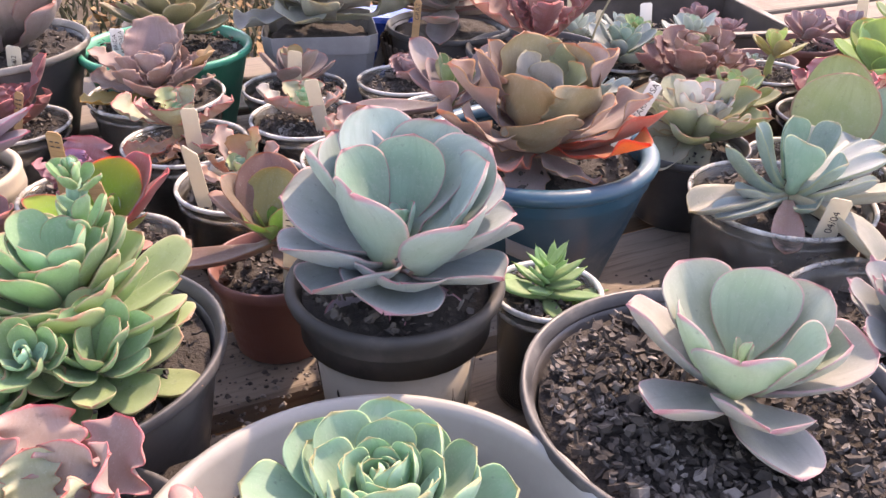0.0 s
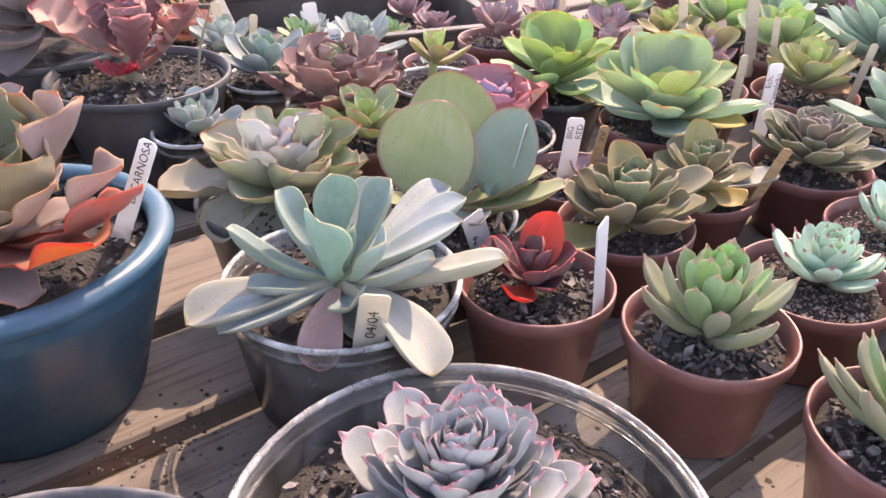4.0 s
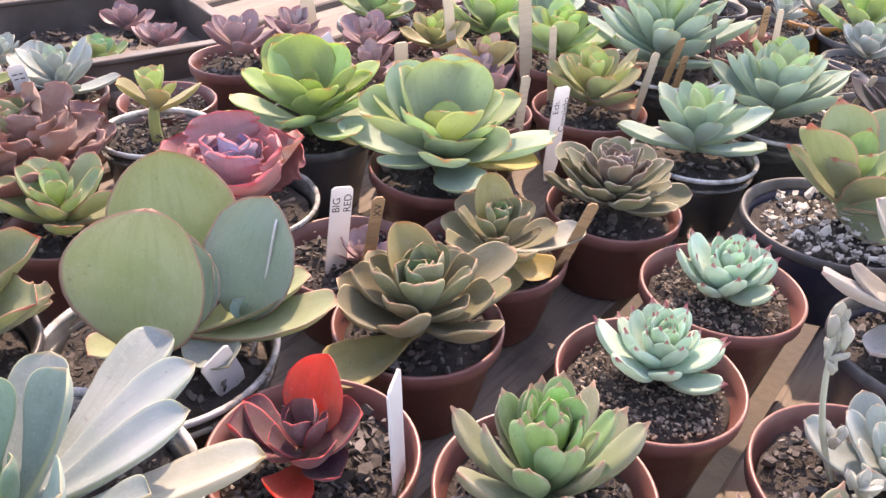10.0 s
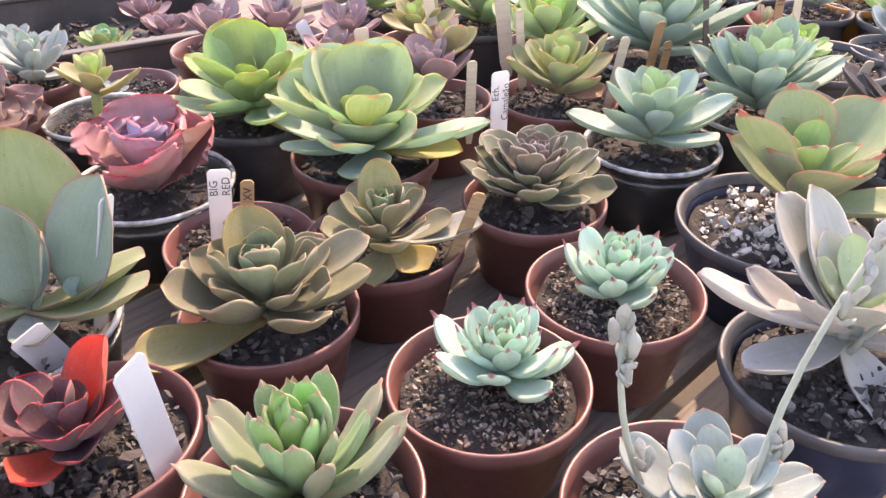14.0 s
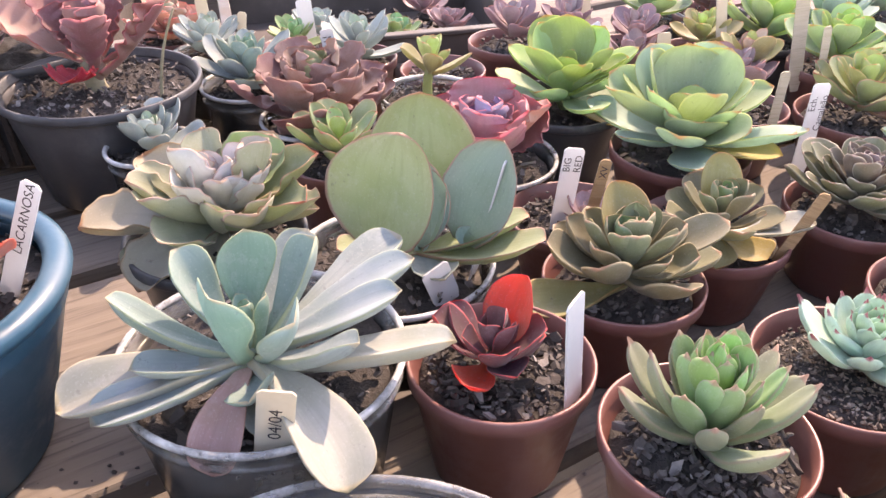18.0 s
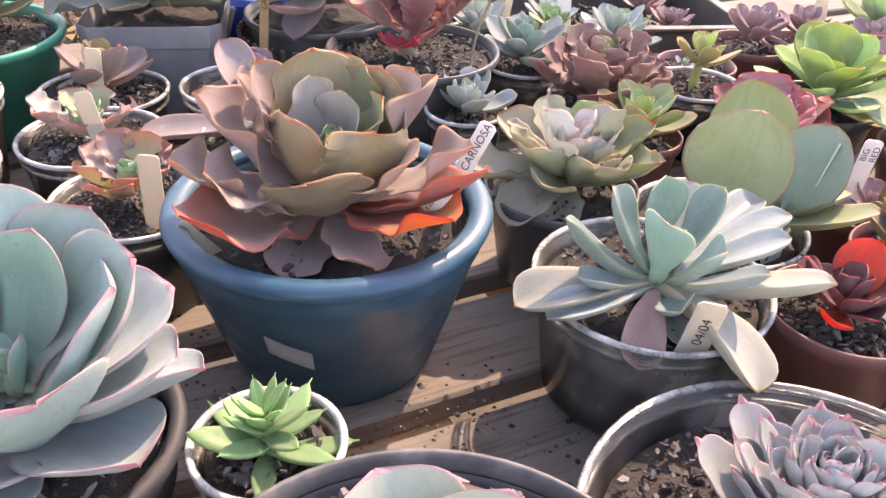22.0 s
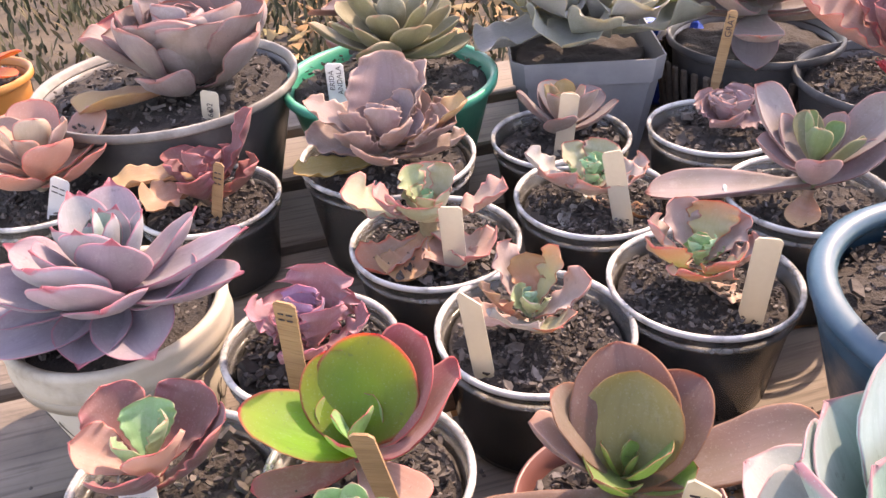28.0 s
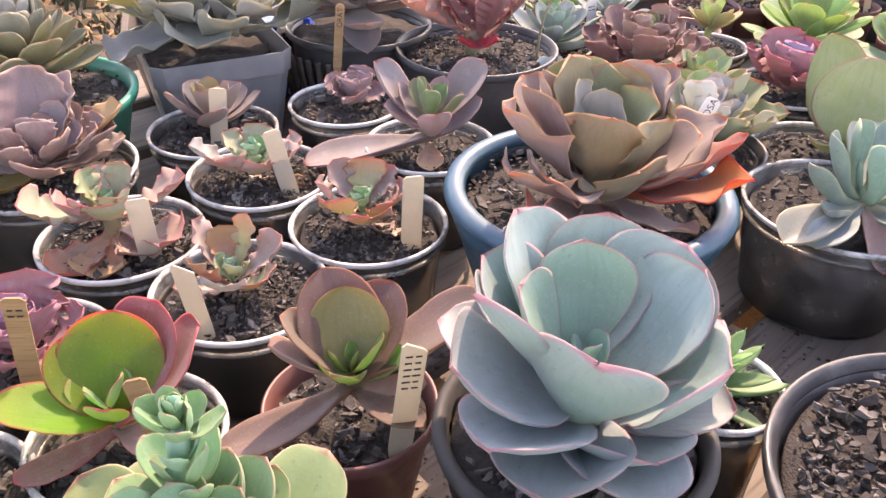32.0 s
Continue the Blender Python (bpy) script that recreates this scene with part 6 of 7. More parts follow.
th, zs = potted(-0.200, 0.526, 0.883, 0.049, "cup", "lime-green red-edged paddle plant in a clear plastic cup", seed=49, count=100)
SU = P["sunset"]
rosette(th, -0.004, 0.004, zs + 0.020, 0.034, 6, 30, 70, (SU[1], SU[2], SU[2]), w=0.8, shape=(1.0, 0.34), cup=0.2, curl=0.2, inner=0.6, T=0.07, seed=49, rise=0.4,
        extra=((74, 50, 0.048, 0.054, 0.05, LIME_LEAF, 0.006, 1), (-172, 18, 0.056, 0.042, 0.30, LIME_LEAF, 0.002, 1), (120, 40, 0.044, 0.038, 0.1, LIME_LEAF, 0.004, 1), (8, 34, 0.062, 0.050, 0.25, SU[0], 0.0), (40, 44, 0.06, 0.05, 0.2, SU[0], 0.0), (-150, -10, 0.05, 0.02, 0.3, SU[0], -0.006), (-40, 0, 0.044, 0.03, 0.3, P["coral"][0], -0.006)))

th, zs = potted(-0.088, 0.533, 0.869, 0.048, "brown", "maroon broad-leaved plant with a green heart in a brown pot", seed=51, count=90)
MR = P["maroon"]
rosette(th, 0.0, -0.004, zs + 0.032, 0.032, 7, 34, 80, (MR[2], MR[2], MR[2]), w=0.55, shape=(1.4, 0.42), cup=0.35, curl=0.2, inner=0.5, T=0.10, seed=51, rise=0.4,
        extra=((100, 58, 0.060, 0.048, 0.0, MR[0], 0.0, 1), (165, 54, 0.054, 0.028, 0.0, MR[1], 0.0), (-172, 44, 0.052, 0.022, -0.1, DRY_LEAF, 0.0), (4, 20, 0.084, 0.042, 0.05, MR[1], 0.0), (42, 40, 0.056, 0.040, 0.05, MR[0], 0.0, 1), (-152, -2, 0.076, 0.026, 0.0, MR[0], -0.004), (-60, 2, 0.050, 0.020, 0.1, MR[1], -0.006), (-20, 6, 0.040, 0.014, 0.0, DRY_LEAF, -0.006), (80, 60, 0.044, 0.042, 0.0, OLIVE_LEAF, 0.006, 1), (-125, 30, 0.030, 0.026, 0.3, MR[2], 0.004), (-30, 46, 0.032, 0.024, 0.3, MR[2], 0.004)))

th, zs = potted(0.033, 0.800, 0.883, 0.055, "cup", "olive rosette with long mauve lower leaves in a clear plastic cup", seed=52, count=60)
rosette(th, 0.0, 0.0, zs + 0.024, 0.058, 10, 30, 74, (P["mauve"][1], P["bronze"][1], P["bronze"][2]), w=0.52, shape=(1.4, 0.42), cup=0.45, curl=0.3, inner=0.6, T=0.07, seed=52, rise=0.35,
        extra=((178, -2, 0.105, 0.034, -0.15, P["lavender"][0], -0.006), (150, 44, 0.070, 0.036, 0.1, P["lavender"][1], 0.0), (-105, -12, 0.046, 0.022, 0.3, RUST_LEAF, -0.012), (20, 38, 0.072, 0.034, 0.1, P["lavender"][0], 0.0)))

th, zs = potted(-0.018, 0.908, 0.880, 0.052, "cup", "dusky grey frilly plant in a clear plastic cup", seed=53, count=60)
rosette(th, 0.006, 0.0, zs + 0.014, 0.036, 14, 20, 72, P["mauve"], w=0.8, shape=(1.6, 0.28), cup=0.4, curl=0.4, frill=0.09, waves=8, inner=0.5, T=0.06, seed=53)

th, zs = potted(0.134, 0.979, 0.896, 0.084, "black", "red ruffled plant with bare stems in a wide black pot", seed=54, count=180)
RF = P["red_frill"]
stem(th, (0, 0, zs - 0.005), (-0.005, 0, zs + 0.03), 0.009, 0.007, M["stem"])
rosette(th, 0.0, 0.0, zs + 0.024, 0.080, 9, 40, 80, RF, w=0.62, shape=(1.6, 0.30), cup=0.6, curl=0.15, frill=0.09, waves=8, inner=0.6, T=0.05, seed=54, rise=0.3,
        extra=((170, 26, 0.10, 0.05, 0.1, P["coral"][0], 0.0), (-110, 2, 0.05, 0.04, 0.2, RED_LEAF, -0.004), (0, 30, 0.08, 0.02, 0.3, RF[0], 0.0)))
stem(th, (0.055, -0.03, zs - 0.005), (0.075, -0.02, zs + 0.075), 0.0016, 0.001, M["stem"], "bare_twig")

# ---------------------------------------------------------------- larger pots at the back left
th, zs = potted(-0.293, 0.954, 0.900, 0.096, "green", "grey-green rosette in a bright green plastic bowl", seed=55, count=140, base=0.7)
rosette(th, 0.004, 0.02, zs + 0.034, 0.082, 42, 4, 74, (P["bronze"][0], P["graygreen"][0], P["graygreen"][1]), w=0.46, shape=(1.3, 0.44), cup=0.35, curl=0.4, inner=0.42, T=0.07, seed=55, rise=0.42)

th, zs = potted(-0.478, 0.901, 0.913, 0.113, "black", "big lavender-grey rosette in a dark pot with a pale rim", seed=56, count=200, base=0.72)
bpy.data.objects[[c.name for c in th.children if c.name.startswith("rim")][0]].data.materials[0] = M["worn_rim"]
LA = P["lavender"]
rosette(th, 0.024, 0.004, zs + 0.014, 0.090, 44, 14, 86, LA, w=0.70, shape=(1.6, 0.20), cup=0.42, curl=0.60, frill=0.02, inner=0.48, T=0.05, mucro=0.0, seed=56, rise=0.30,
        extra=((-90, 46, 0.074, 0.074, 0.3, LA[0], 0.0, 1, 0.014), (-52, 42, 0.074, 0.074, 0.35, LA[0], 0.0, 1, 0.014), (-118, 10, 0.104, 0.050, -0.2, RUST_LEAF, -0.004), (-150, 18, 0.094, 0.062, 0.4, LA[0], 0.0), (-15, 26, 0.096, 0.060, 0.4, LA[0], 0.0), (175, 14, 0.10, 0.05, 0.4, P["red_frill"][0], -0.004)))

th, zs = potted(-0.377, 0.621, 0.890, 0.064, "painted", "orchid-lilac pointed rosette in a cream hand-painted clay pot", seed=57, count=50, base=0.68)
OR = P["orchid"]
rosette(th, 0.006, -0.004, zs + 0.026, 0.074, 17, 18, 84, OR, w=0.62, shape=(1.0, 0.50), cup=0.36, curl=0.30, inner=0.44, T=0.08, mucro=0.07, seed=57, rise=0.34,
        extra=((-46, 4, 0.068, 0.044, -0.1, OR[0], -0.004), (-120, 2, 0.070, 0.044, -0.1, OR[0], -0.004), (-155, 2, 0.088, 0.044, 0.0, OR[0], -0.004), (-84, 2, 0.056, 0.042, -0.1, OR[0], -0.006), (-96, 44, 0.052, 0.048, 0.2, OR[1], 0.002, 0, 0.012), (-60, 18, 0.054, 0.044, 0.3, OR[0], 0.0, 0, 0.010), (-140, 14, 0.060, 0.046, 0.3, OR[0], 0.0, 0, 0.008), (-14, 12, 0.096, 0.036, 0.2, OR[0], 0.0), (2, 20, 0.094, 0.036, 0.2, OR[0], 0.0)))

th, zs = potted(-0.526, 0.769, 0.876, 0.060, "cup", "dusty pink rosette in a clear plastic cup", seed=58, count=80)
rosette(th, 0.0, 0.0, zs + 0.022, 0.072, 14, 14, 68, (P["coral"][0], P["mauve_frill"][0], P["coral"][1]), w=0.66, shape=(1.0, 0.34), cup=0.35, curl=0.4, frill=0.015, inner=0.5, T=0.06, seed=58)

th, zs = potted(-0.290, 0.512, 0.876, 0.050, "cup", "red-edged wavy plant in a clear plastic cup", seed=59, count=70)
rosette(th, -0.008, -0.002, zs + 0.018, 0.056, 9, 30, 68, (P["red_frill"][1], P["coral"][0], P["lime"][1]), w=0.72, shape=(1.6, 0.30), cup=0.4, curl=0.3, frill=0.03, waves=8, inner=0.5, T=0.06, seed=59)


def square_pot():
    th = empty("potted_succulent", -0.130, 1.040, TABLE, "wavy grey-green rosette in a tall square grey plastic pot", "potted succulent", "potted succulents on the bench", rz=radians(10))
    h = 0.105
    bm = bmesh.new()
    levels = [(0.052, 0.0), (0.064, h - 0.022), (0.066, h - 0.022), (0.068, h), (0.0665, h), (0.0635, h - 0.02), (0.050, 0.003)]
    rows = []
    for s, z in levels:
        c = s * 0.16
        pts = [(s, s - c), (s - c, s), (-s + c, s), (-s, s - c), (-s, -s + c), (-s + c, -s), (s - c, -s), (s, -s + c)]
        rows.append([bm.verts.new((x, y, z)) for x, y in pts])
    for a, b in zip(rows, rows[1:]):
        for i in range(8):
            bm.faces.new((a[i], a[(i + 1) % 8], b[(i + 1) % 8], b[i]))
    bm.faces.new(rows[0][::-1])
    bm.faces.new(rows[-1])
    part("pot_wall", bm, M["grey"], th)
    soil_disc(th, 0.060, h - 0.016, 60)
    G3 = P["graygreen"]
    rosette(th, 0.0, 0.0, h + 0.018, 0.108, 24, 6, 80, G3, w=0.50, shape=(1.6, 0.34), cup=0.40, curl=0.2, frill=0.20, waves=3.6, inner=0.5, T=0.06, seed=60, rise=0.28,
            extra=((-160, 0, 0.105, 0.050, -0.2, G3[1], 0.0), (-105, 12, 0.092, 0.062, -0.3, G3[0], 0.0), (-130, 24, 0.088, 0.060, 0.1, G3[1], 0.0), (-60, 14, 0.090, 0.062, 0.1, G3[1], 0.0), (-84, 36, 0.074, 0.058, 0.2, G3[0], 0.0), (0, 14, 0.110, 0.048, 0.0, P["agavoid"][0], 0.0), (178, 20, 0.115, 0.052, 0.0, P["yellow"][0], 0.006)))


square_pot()


def basket_pot():
    """Ribbed dark pot with a mauve long-leaved rosette."""
    th = empty("potted_succulent", 0.030, 1.075, TABLE, "mauve-grey long-leaved rosette in a ribbed brown pot", "potted succulent", "potted succulents on the bench")
    zs, rs = pot(th, "black", 0.080, 0.098, 0.8, 0.012, 61)
    rib = bmesh.new()
    box(rib, 0.004, 0.006, 0.075, Matrix.Translation((0, 0, 0.045)), 0.001)
    me = bpy.data.meshes.new("rib")
    rib.to_mesh(me)
    rib.free()
    me.materials.append(M["crate"])
    for k in range(44):
        a = 2 * math.pi * k / 44
        ob = new("rib", me)
        ob.parent = th
        ob.matrix_basis = pose(0.0735 * math.cos(a), 0.0735 * math.sin(a), 0, 0, 0, math.degrees(a)) @ pose(0, 0, 0, 0, 9, 0)
    V = P["lavender"]
    rosette(th, 0.0, 0.0, zs + 0.04, 0.125, 30, 4, 66, (V[0], V[1], P["mauve"][1]), w=0.34, shape=(0.8, 0.5), cup=0.3, curl=0.25, inner=0.5, T=0.05, seed=61, rise=0.3,
            extra=((-100, -6, 0.095, 0.040, -0.2, P["lavender"][1], -0.01),))


basket_pot()

th, zs = potted(-0.16, 1.16, 0.87, 0.060, "black", "olive wavy rosette in a black pot", seed=62, count=40)
rosette(th, 0, 0, zs + 0.03, 0.095, 18, 10, 70, (P["lime"][0], P["yellow"][0], P["graygreen"][1]), w=0.55, cup=0.3, curl=0.2, frill=0.03, inner=0.5, T=0.05, seed=62)
th, zs = potted(-0.36, 1.16, 0.87, 0.060, "brown", "drooping brown-leaved rosette in a brown pot", seed=63, count=40)
rosette(th, 0, 0, zs + 0.03, 0.085, 14, 0, 60, (P["maroon"][1], P["bronze"][0], P["bronze"][1]), w=0.55, cup=0.3, curl=-0.2, inner=0.5, T=0.05, seed=63)
th, zs = potted(-0.700, 0.930, 0.90, 0.055, "orange", "orange clay-coloured pot of trailing dry foliage", seed=64, count=40)
rosette(th, 0, 0, zs + 0.02, 0.06, 12, 10, 60, (ORANGE_LEAF, ORANGE_LEAF, P["lime"][1]), w=0.5, cup=0.3, curl=-0.2, inner=0.5, T=0.05, seed=64)


# ---------------------------------------------------------------- plant labels
LB, LW, ST, PS = M["label"], M["label_white"], M["stick"], M["pale_stick"]
W_WOOD = "thin brown wooden plant marker stuck in the soil"
W_WHITE = "white plastic plant label stuck in the soil"
plant_label((-0.017, 0.674, 0.866), (-0.015, 0.673, 0.924), 0.0145, LB)
plant_label((-0.160, 0.613, 0.866), (-0.167, 0.612, 0.922), 0.0115, LB, bevel=0.007)
plant_label((-0.190, 0.700, 0.866), (-0.192, 0.700, 0.918), 0.0145, LB)
plant_label((-0.087, 0.773, 0.866), (-0.098, 0.774, 0.921), 0.0135, LB)
plant_label((-0.135, 0.874, 0.862), (-0.130, 0.874, 0.918), 0.0145, LB)
plant_label((-0.248, 0.572, 0.872), (-0.237, 0.552, 0.955), 0.0105, ST, words=W_WOOD, bars=2)
plant_label((-0.180, 0.500, 0.885), (-0.184, 0.484, 0.952), 0.0095, ST, words=W_WOOD)
plant_label((-0.321, 0.890, 0.886), (-0.320, 0.888, 0.934), 0.0150, LW, "BRIDA|ANDALA", "white plastic plant label with black capitals", size=0.0062, turn=4)
plant_label((-0.415, 0.845, 0.895), (-0.411, 0.846, 0.926), 0.0150, LB, "16/02", "cream label with a date in the big pot", size=0.0070)
plant_label((-0.382, 0.760, 0.858), (-0.371, 0.764, 0.907), 0.0080, ST, words=W_WOOD, bars=3)
plant_label((-0.501, 0.740, 0.862), (-0.488, 0.746, 0.899), 0.0150, LW, words=W_WHITE, bars=2)
plant_label((-0.070, 0.496, 0.864), (-0.063, 0.489, 0.940), 0.0125, LB, words="cream plant label with smudged handwriting", bars=6, bevel=0.004)
plant_label((-0.300, 0.495, 0.858), (-0.296, 0.497, 0.892), 0.0170, LW, words=W_WHITE, bars=2, turn=15)
plant_label((-0.011, 0.983, 0.885), (-0.005, 0.981, 0.948), 0.0085, ST, "GRAT", "brown wooden plant marker with lettering", size=0.0075)
plant_label((0.307, 0.560, 0.868), (0.314, 0.557, 0.914), 0.0165, LB, "04/04", "cream plastic plant label with a handwritten date", size=0.0080)
plant_label((0.166, 0.662, 0.892), (0.197, 0.660, 0.962), 0.0110, LW, "LACARNOSA", "white plastic plant label leaning in the blue pot", size=0.0072, turn=-15)
plant_label((0.045, 0.610, 0.890), (0.024, 0.606, 0.916), 0.0085, LB, turn=35)
plant_label((0.488, 0.786, 0.846), (0.494, 0.785, 0.908), 0.0140, LW, "BIG|RED", "white plastic plant label with black capitals", size=0.0070)
plant_label((0.502, 0.768, 0.850), (0.509, 0.762, 0.910), 0.0080, ST, "XV", W_WOOD, size=0.0070)
plant_label((0.709, 0.872, 0.842), (0.707, 0.866, 0.915), 0.0140, LW, "Ech.|Camaleão", "white plastic plant label with handwriting", size=0.0078)
plant_label((0.619, 0.728, 0.840), (0.640, 0.722, 0.900), 0.0085, ST, words=W_WOOD)
plant_label((0.452, 0.596, 0.858), (0.447, 0.594, 0.925), 0.0175, LW, words=W_WHITE, turn=50)
plant_label((0.418, 0.719, 0.858), (0.437, 0.724, 0.932), 0.0130, LW, words=W_WHITE, turn=65)
plant_label((0.398, 0.690, 0.860), (0.390, 0.684, 0.885), 0.0180, LW, words=W_WHITE, turn=20)
plant_label((0.886, 0.634, 0.848), (0.876, 0.646, 0.899), 0.0120, LW, words=W_WHITE, turn=60)
plant_label((0.699, 0.912, 0.850), (0.700, 0.910, 0.909), 0.0085, PS, words="pale wooden plant marker in the soil")
plant_label((0.779, 1.032, 0.855), (0.770, 1.035, 0.935), 0.0140, PS, words="tall pale wooden plant marker")
plant_label((0.771, 0.972, 0.850), (0.765, 0.974, 0.925), 0.0075, PS, words="pale wooden plant marker in the soil")
plant_label((0.881, 0.945, 0.855), (0.876, 0.925, 0.918), 0.0090, ST, words=W_WOOD)
plant_label((0.892, 0.940, 0.855), (0.889, 0.930, 0.898), 0.0085, ST, words=W_WOOD, bars=1)
plant_label((0.941, 0.941, 0.855), (0.932, 0.948, 0.930), 0.0055, M["crate"], words="thin dark stick stuck in the soil")
plant_label((0.827, 0.915, 0.850), (0.835, 0.910, 0.914), 0.0085, PS, words="pale wooden plant marker leaning in the soil")
plant_label((0.968, 0.812, 0.850), (0.985, 0.800, 0.914), 0.0085, PS, words="pale wooden plant marker leaning in the soil")
plant_label((0.637, 1.021, 0.855), (0.635, 1.021, 0.908), 0.0130, LB)
plant_label((0.608, 1.111, 0.855), (0.594, 1.113, 0.890), 0.0130, LW, words=W_WHITE, turn=20)
plant_label((0.603, 1.175, 0.855), (0.594, 1.176, 0.925), 0.0150, LB)
plant_label((0.725, 1.088, 0.855), (0.715, 1.091, 0.923), 0.0110, LB)
plant_label((1.050, 0.990, 0.850), (1.047, 0.990, 0.915), 0.0100, ST, words=W_WOOD, bars=3)
plant_label((1.072, 0.988, 0.850), (1.068, 0.990, 0.910), 0.0090, LB)
plant_label((0.301, 1.157, 0.855), (0.296, 1.157, 0.909), 0.0160, LW, words=W_WHITE)
plant_label((0.325, 1.100, 0.855), (0.320, 1.098, 0.896), 0.0130, LW, words=W_WHITE, bars=2)
plant_label((0.228, 1.150, 0.855), (0.234, 1.150, 0.900), 0.0090, LB)
plant_label((0.198, 1.150, 0.855), (0.194, 1.150, 0.915), 0.0120, LB)


# ---------------------------------------------------------------- behind the bench
def tray():
    """Seedling tray on the bench."""
    th = empty("seedling_tray", 0.36, 1.33, TABLE, "dark brown plastic seedling tray on the bench", "tray", rz=radians(10))
    bm = bmesh.new()
    box(bm, 0.34, 0.24, 0.004, Matrix.Translation((0, 0, 0.004)))
    part("tray_floor", bm, M["dark_brown"], th)
    for sx, sy, x, y in ((0.34, 0.006, 0, 0.12), (0.34, 0.006, 0, -0.12), (0.006, 0.246, 0.17, 0), (0.006, 0.246, -0.17, 0)):
        bm = bmesh.new()
        box(bm, sx, sy, 0.045, Matrix.Translation((x, y, 0.025)), 0.001)
        part("tray_side", bm, M["dark_brown"], th)
        bm = bmesh.new()
        box(bm, sx + 0.008, sy + 0.008, 0.005, Matrix.Translation((x, y, 0.0505)), 0.001)
        part("tray_lip", bm, M["dark_brown"], th, "pale worn lip")
    chips("loose_soil", th, 0.11, 0.012, 120, 0.018, M["chips"], 300)
    for k, (dx, dy, pal) in enumerate(((0.03, -0.05, "lime"), (0.10, -0.03, "mauve"), (-0.06, 0.0, "greyblue"), (0.09, 0.05, "mauve"))):
        rosette(th, dx, dy, 0.028, 0.040, 16, 14, 74, P[pal], w=0.6, cup=0.35, curl=0.35, inner=0.45, seed=300 + k, name="seedling_rosette")


tray()


def loose_board():
    bm = bmesh.new()
    box(bm, 0.30, 0.13, 0.018, None, 0.003)
    ob = link_mesh("loose_board", bm, M["slat"])
    ob.location, ob.rotation_euler = (0.47, 1.215, TABLE + 0.0095), (0, 0, radians(-52))
    tagged(ob, "short weathered board lying on the bench", "board")


loose_board()


def blue_crate():
    """Cobalt plastic object with pale curved ribs behind the pots."""
    th = empty("plastic_crate", -0.060, 1.160, TABLE, "cobalt-blue plastic crate behind the pots", "crate")
    bm = bmesh.new()
    box(bm, 0.10, 0.08, 0.09, Matrix.Translation((0, 0, 0.045)), 0.006)
    part("crate_body", bm, M["cobalt"], th)
    for k in range(3):
        bm = bmesh.new()
        box(bm, 0.012, 0.006, 0.085, Matrix.Translation((-0.03 + 0.03 * k, -0.042, 0.045)) @ pose(0, 0, 0, 0, 18, 0), 0.002)
        part("crate_rib", bm, M["label_white"], th, "pale moulded rib")


blue_crate()


def back_crate(x, y, w, d, h, z0, label):
    th = empty("wooden_crate", x, y, z0, label, "crate")
    for k in range(4):
        for sgn, yy in ((1, d / 2), (-1, -d / 2)):
            bm = bmesh.new()
            box(bm, w, 0.018, h / 4 - 0.008, Matrix.Translation((0, yy, h * (k + 0.5) / 4)), 0.002)
            part("board", bm, M["crate"], th)
        for xx in (-w / 2, w / 2):
            bm = bmesh.new()
            box(bm, 0.018, d - 0.02, h / 4 - 0.008, Matrix.Translation((xx, 0, h * (k + 0.5) / 4)), 0.002)
            part("board", bm, M["crate"], th)
    bm = bmesh.new()
    box(bm, w - 0.02, d - 0.02, 0.015, Matrix.Translation((0, 0, 0.01)))
    part("crate_floor", bm, M["crate"], th)


back_crate(0.33, 2.55, 1.3, 0.5, 0.5, 0.0, "dark timber crate standing on the ground behind the bench")
back_crate(1.75, 2.4, 1.2, 0.5, 0.6, 0.0, "dark timber crate standing on the ground behind the bench")


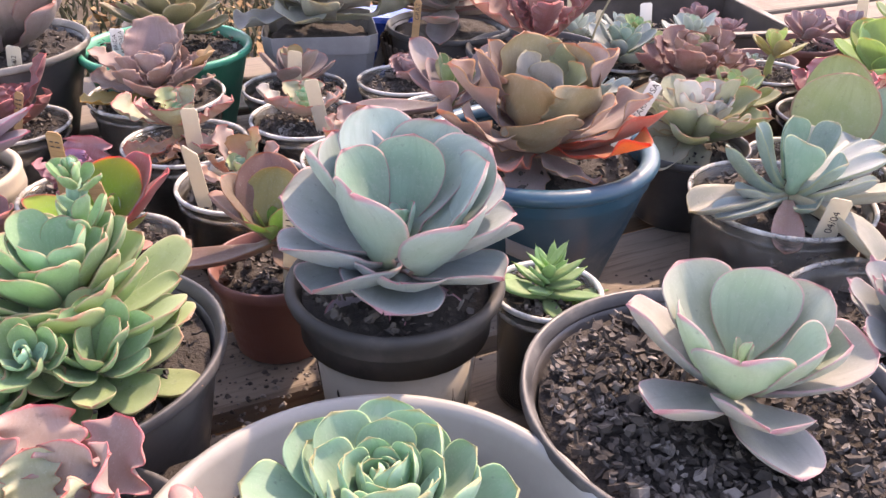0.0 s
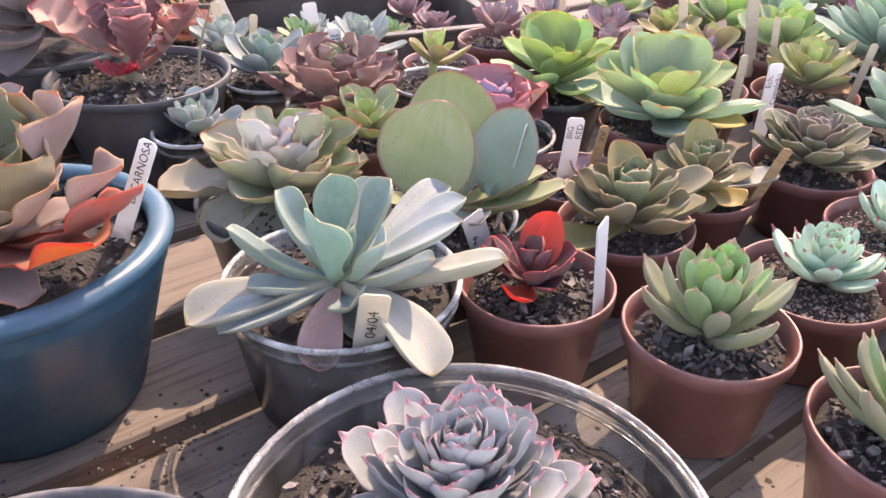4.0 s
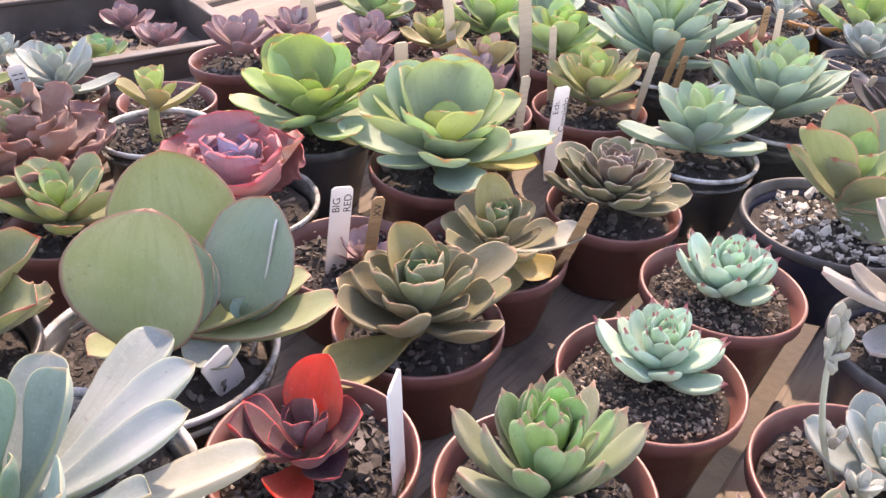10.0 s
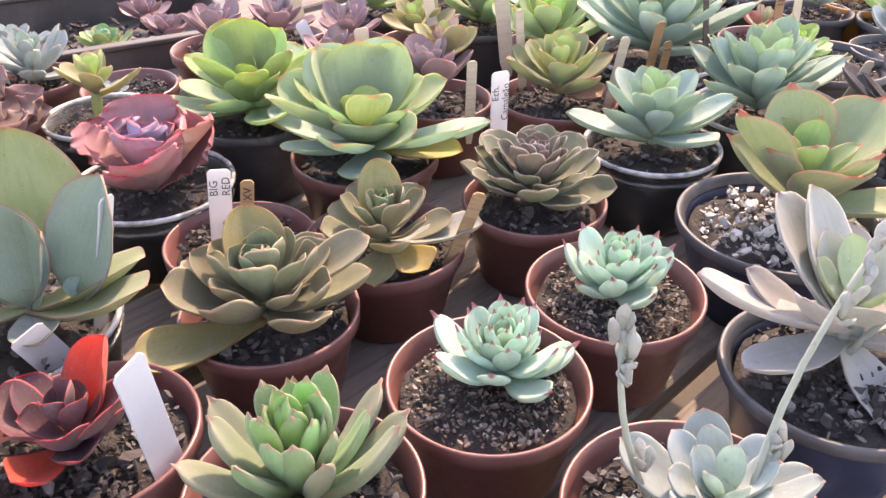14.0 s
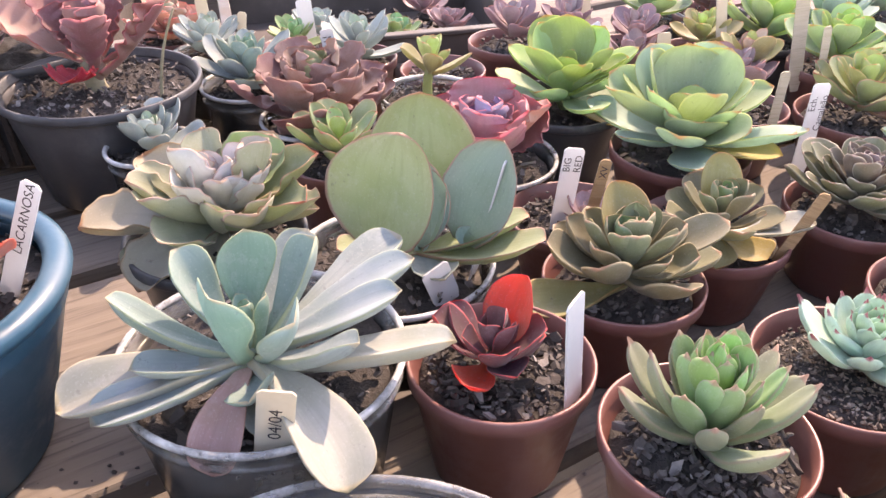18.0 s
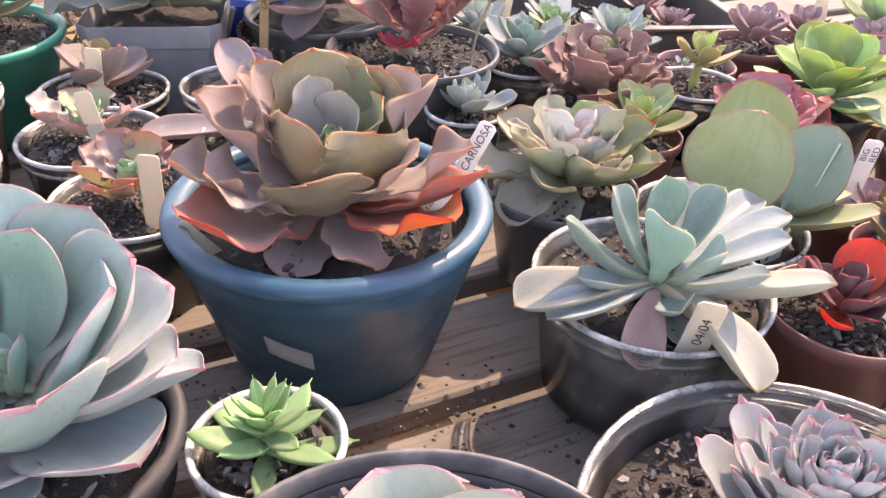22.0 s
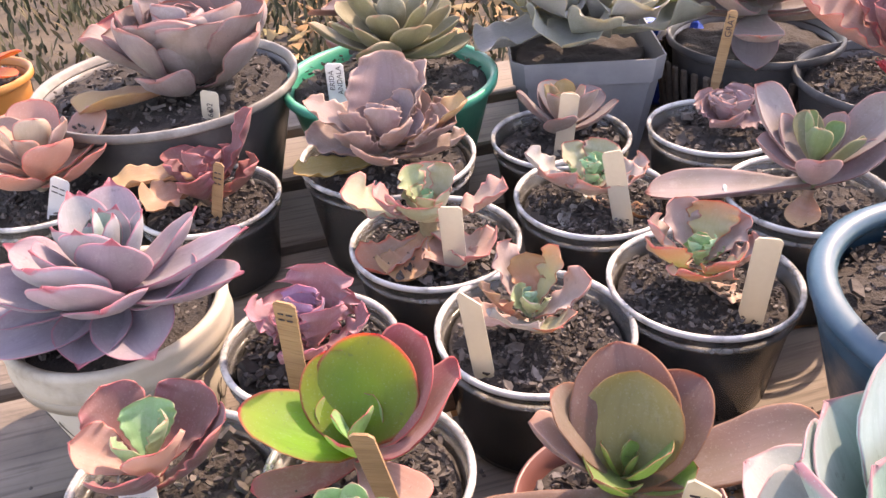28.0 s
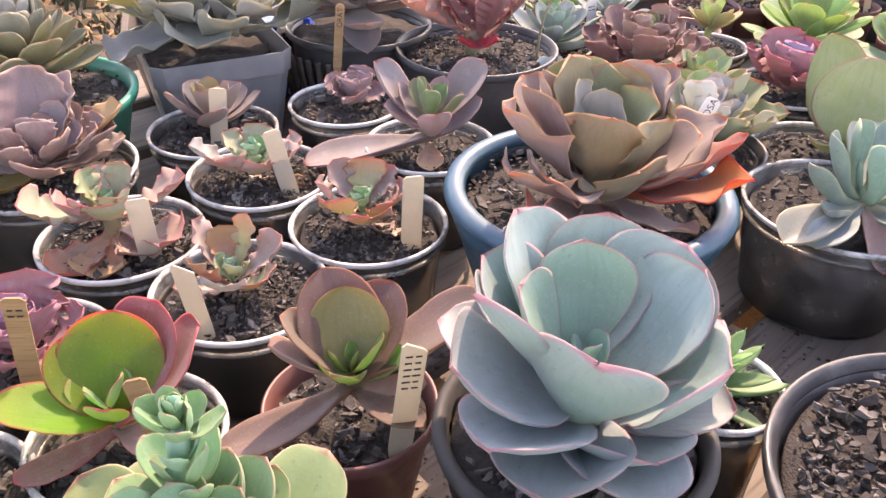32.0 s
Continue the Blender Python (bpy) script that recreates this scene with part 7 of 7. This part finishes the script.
def scatter(name, count, x0, x1, y0, y1, mat, seed, size, upright, label):
    g = random.Random(seed)
    verts, faces = [], []
    for _ in range(count):
        x, y = g.uniform(x0, x1), g.uniform(y0, y1)
        if upright:
            h, a = size * g.uniform(0.4, 1.2), g.uniform(0, 6.3)
            lean = Vector((g.gauss(0, 0.3), g.gauss(0, 0.3), 1)) * h
            s = Vector((math.cos(a), math.sin(a), 0)) * size * 0.10
            b = len(verts)
            p = Vector((x, y, 0))
            for q in (p - s * 0.4, p + s * 0.4, p + lean * 0.6 + s, p + lean + Vector((0, 0, -h * 0.1)), p + lean * 0.6 - s):
                verts.append(tuple(q))
            faces.append((b, b + 1, b + 2, b + 3, b + 4))
        else:
            m = Matrix.Translation((x, y, g.uniform(0.01, 0.05))) @ Euler((g.gauss(0, 0.4), g.gauss(0, 0.4), g.uniform(0, 6.3))).to_matrix().to_4x4()
            s = size * g.uniform(0.5, 1.3)
            b = len(verts)
            for px, py, pz in ((-1, 0, 0.1), (-0.3, -0.45, 0), (0.5, -0.35, 0.05), (1, 0, 0.2), (0.5, 0.35, 0.05), (-0.3, 0.45, 0)):
                verts.append(tuple(m @ Vector((px * s, py * s, pz * s))))
            faces.append(tuple(range(b, b + 6)))
    me = bpy.data.meshes.new(name)
    me.from_pydata(verts, [], faces)
    me.materials.append(mat)
    tagged(new(name, me), label, name.replace("_", " "), kind="stuff")


scatter("fallen_leaves", 2600, -2.0, 2.6, 1.9, 5.5, M["litter"], 5, 0.05, False, "brown and orange fallen leaves on the ground")
scatter("weeds", 5200, -3.5, 0.0, 2.2, 6.0, M["grass"], 6, 0.10, True, "low green weeds and grass behind the bench")
scatter("weeds", 1600, 0.0, 3.0, 3.4, 6.0, M["grass"], 8, 0.30, True, "low green weeds and grass behind the bench")


def crumbs():
    """Spilt soil on the slats."""
    g = random.Random(12)
    verts, faces = [], []
    for _ in range(2200):
        cx, cy = g.choice(((-0.10, 0.50), (-0.03, 0.60), (0.20, 0.56), (-0.05, 0.46), (-0.30, 0.62), (0.45, 0.50), (0.05, 0.34)))
        x, y = g.gauss(cx, 0.05), g.gauss(cy, 0.045)
        s = 0.0012 * math.exp(g.gauss(0, 0.5))
        b = len(verts)
        turn = g.uniform(0, 6.3)
        for q in range(5):
            d = s * g.uniform(0.6, 1.3)
            verts.append((x + d * math.cos(turn + 1.257 * q), y + d * math.sin(turn + 1.257 * q), TABLE + 0.0002))
        verts.append((x + 0.3 * s * g.gauss(0, 1), y + 0.3 * s * g.gauss(0, 1), TABLE + 0.0002 + s * g.uniform(0.4, 1.0)))
        faces += [(b + q, b + (q + 1) % 5, b + 5) for q in range(5)]
    me = bpy.data.meshes.new("spilt_soil")
    me.from_pydata(verts, [], faces)
    me.materials.append(M["chips"])
    tagged(new("spilt_soil", me), "dark crumbs of soil spilt on the slats", "soil", kind="stuff")


crumbs()
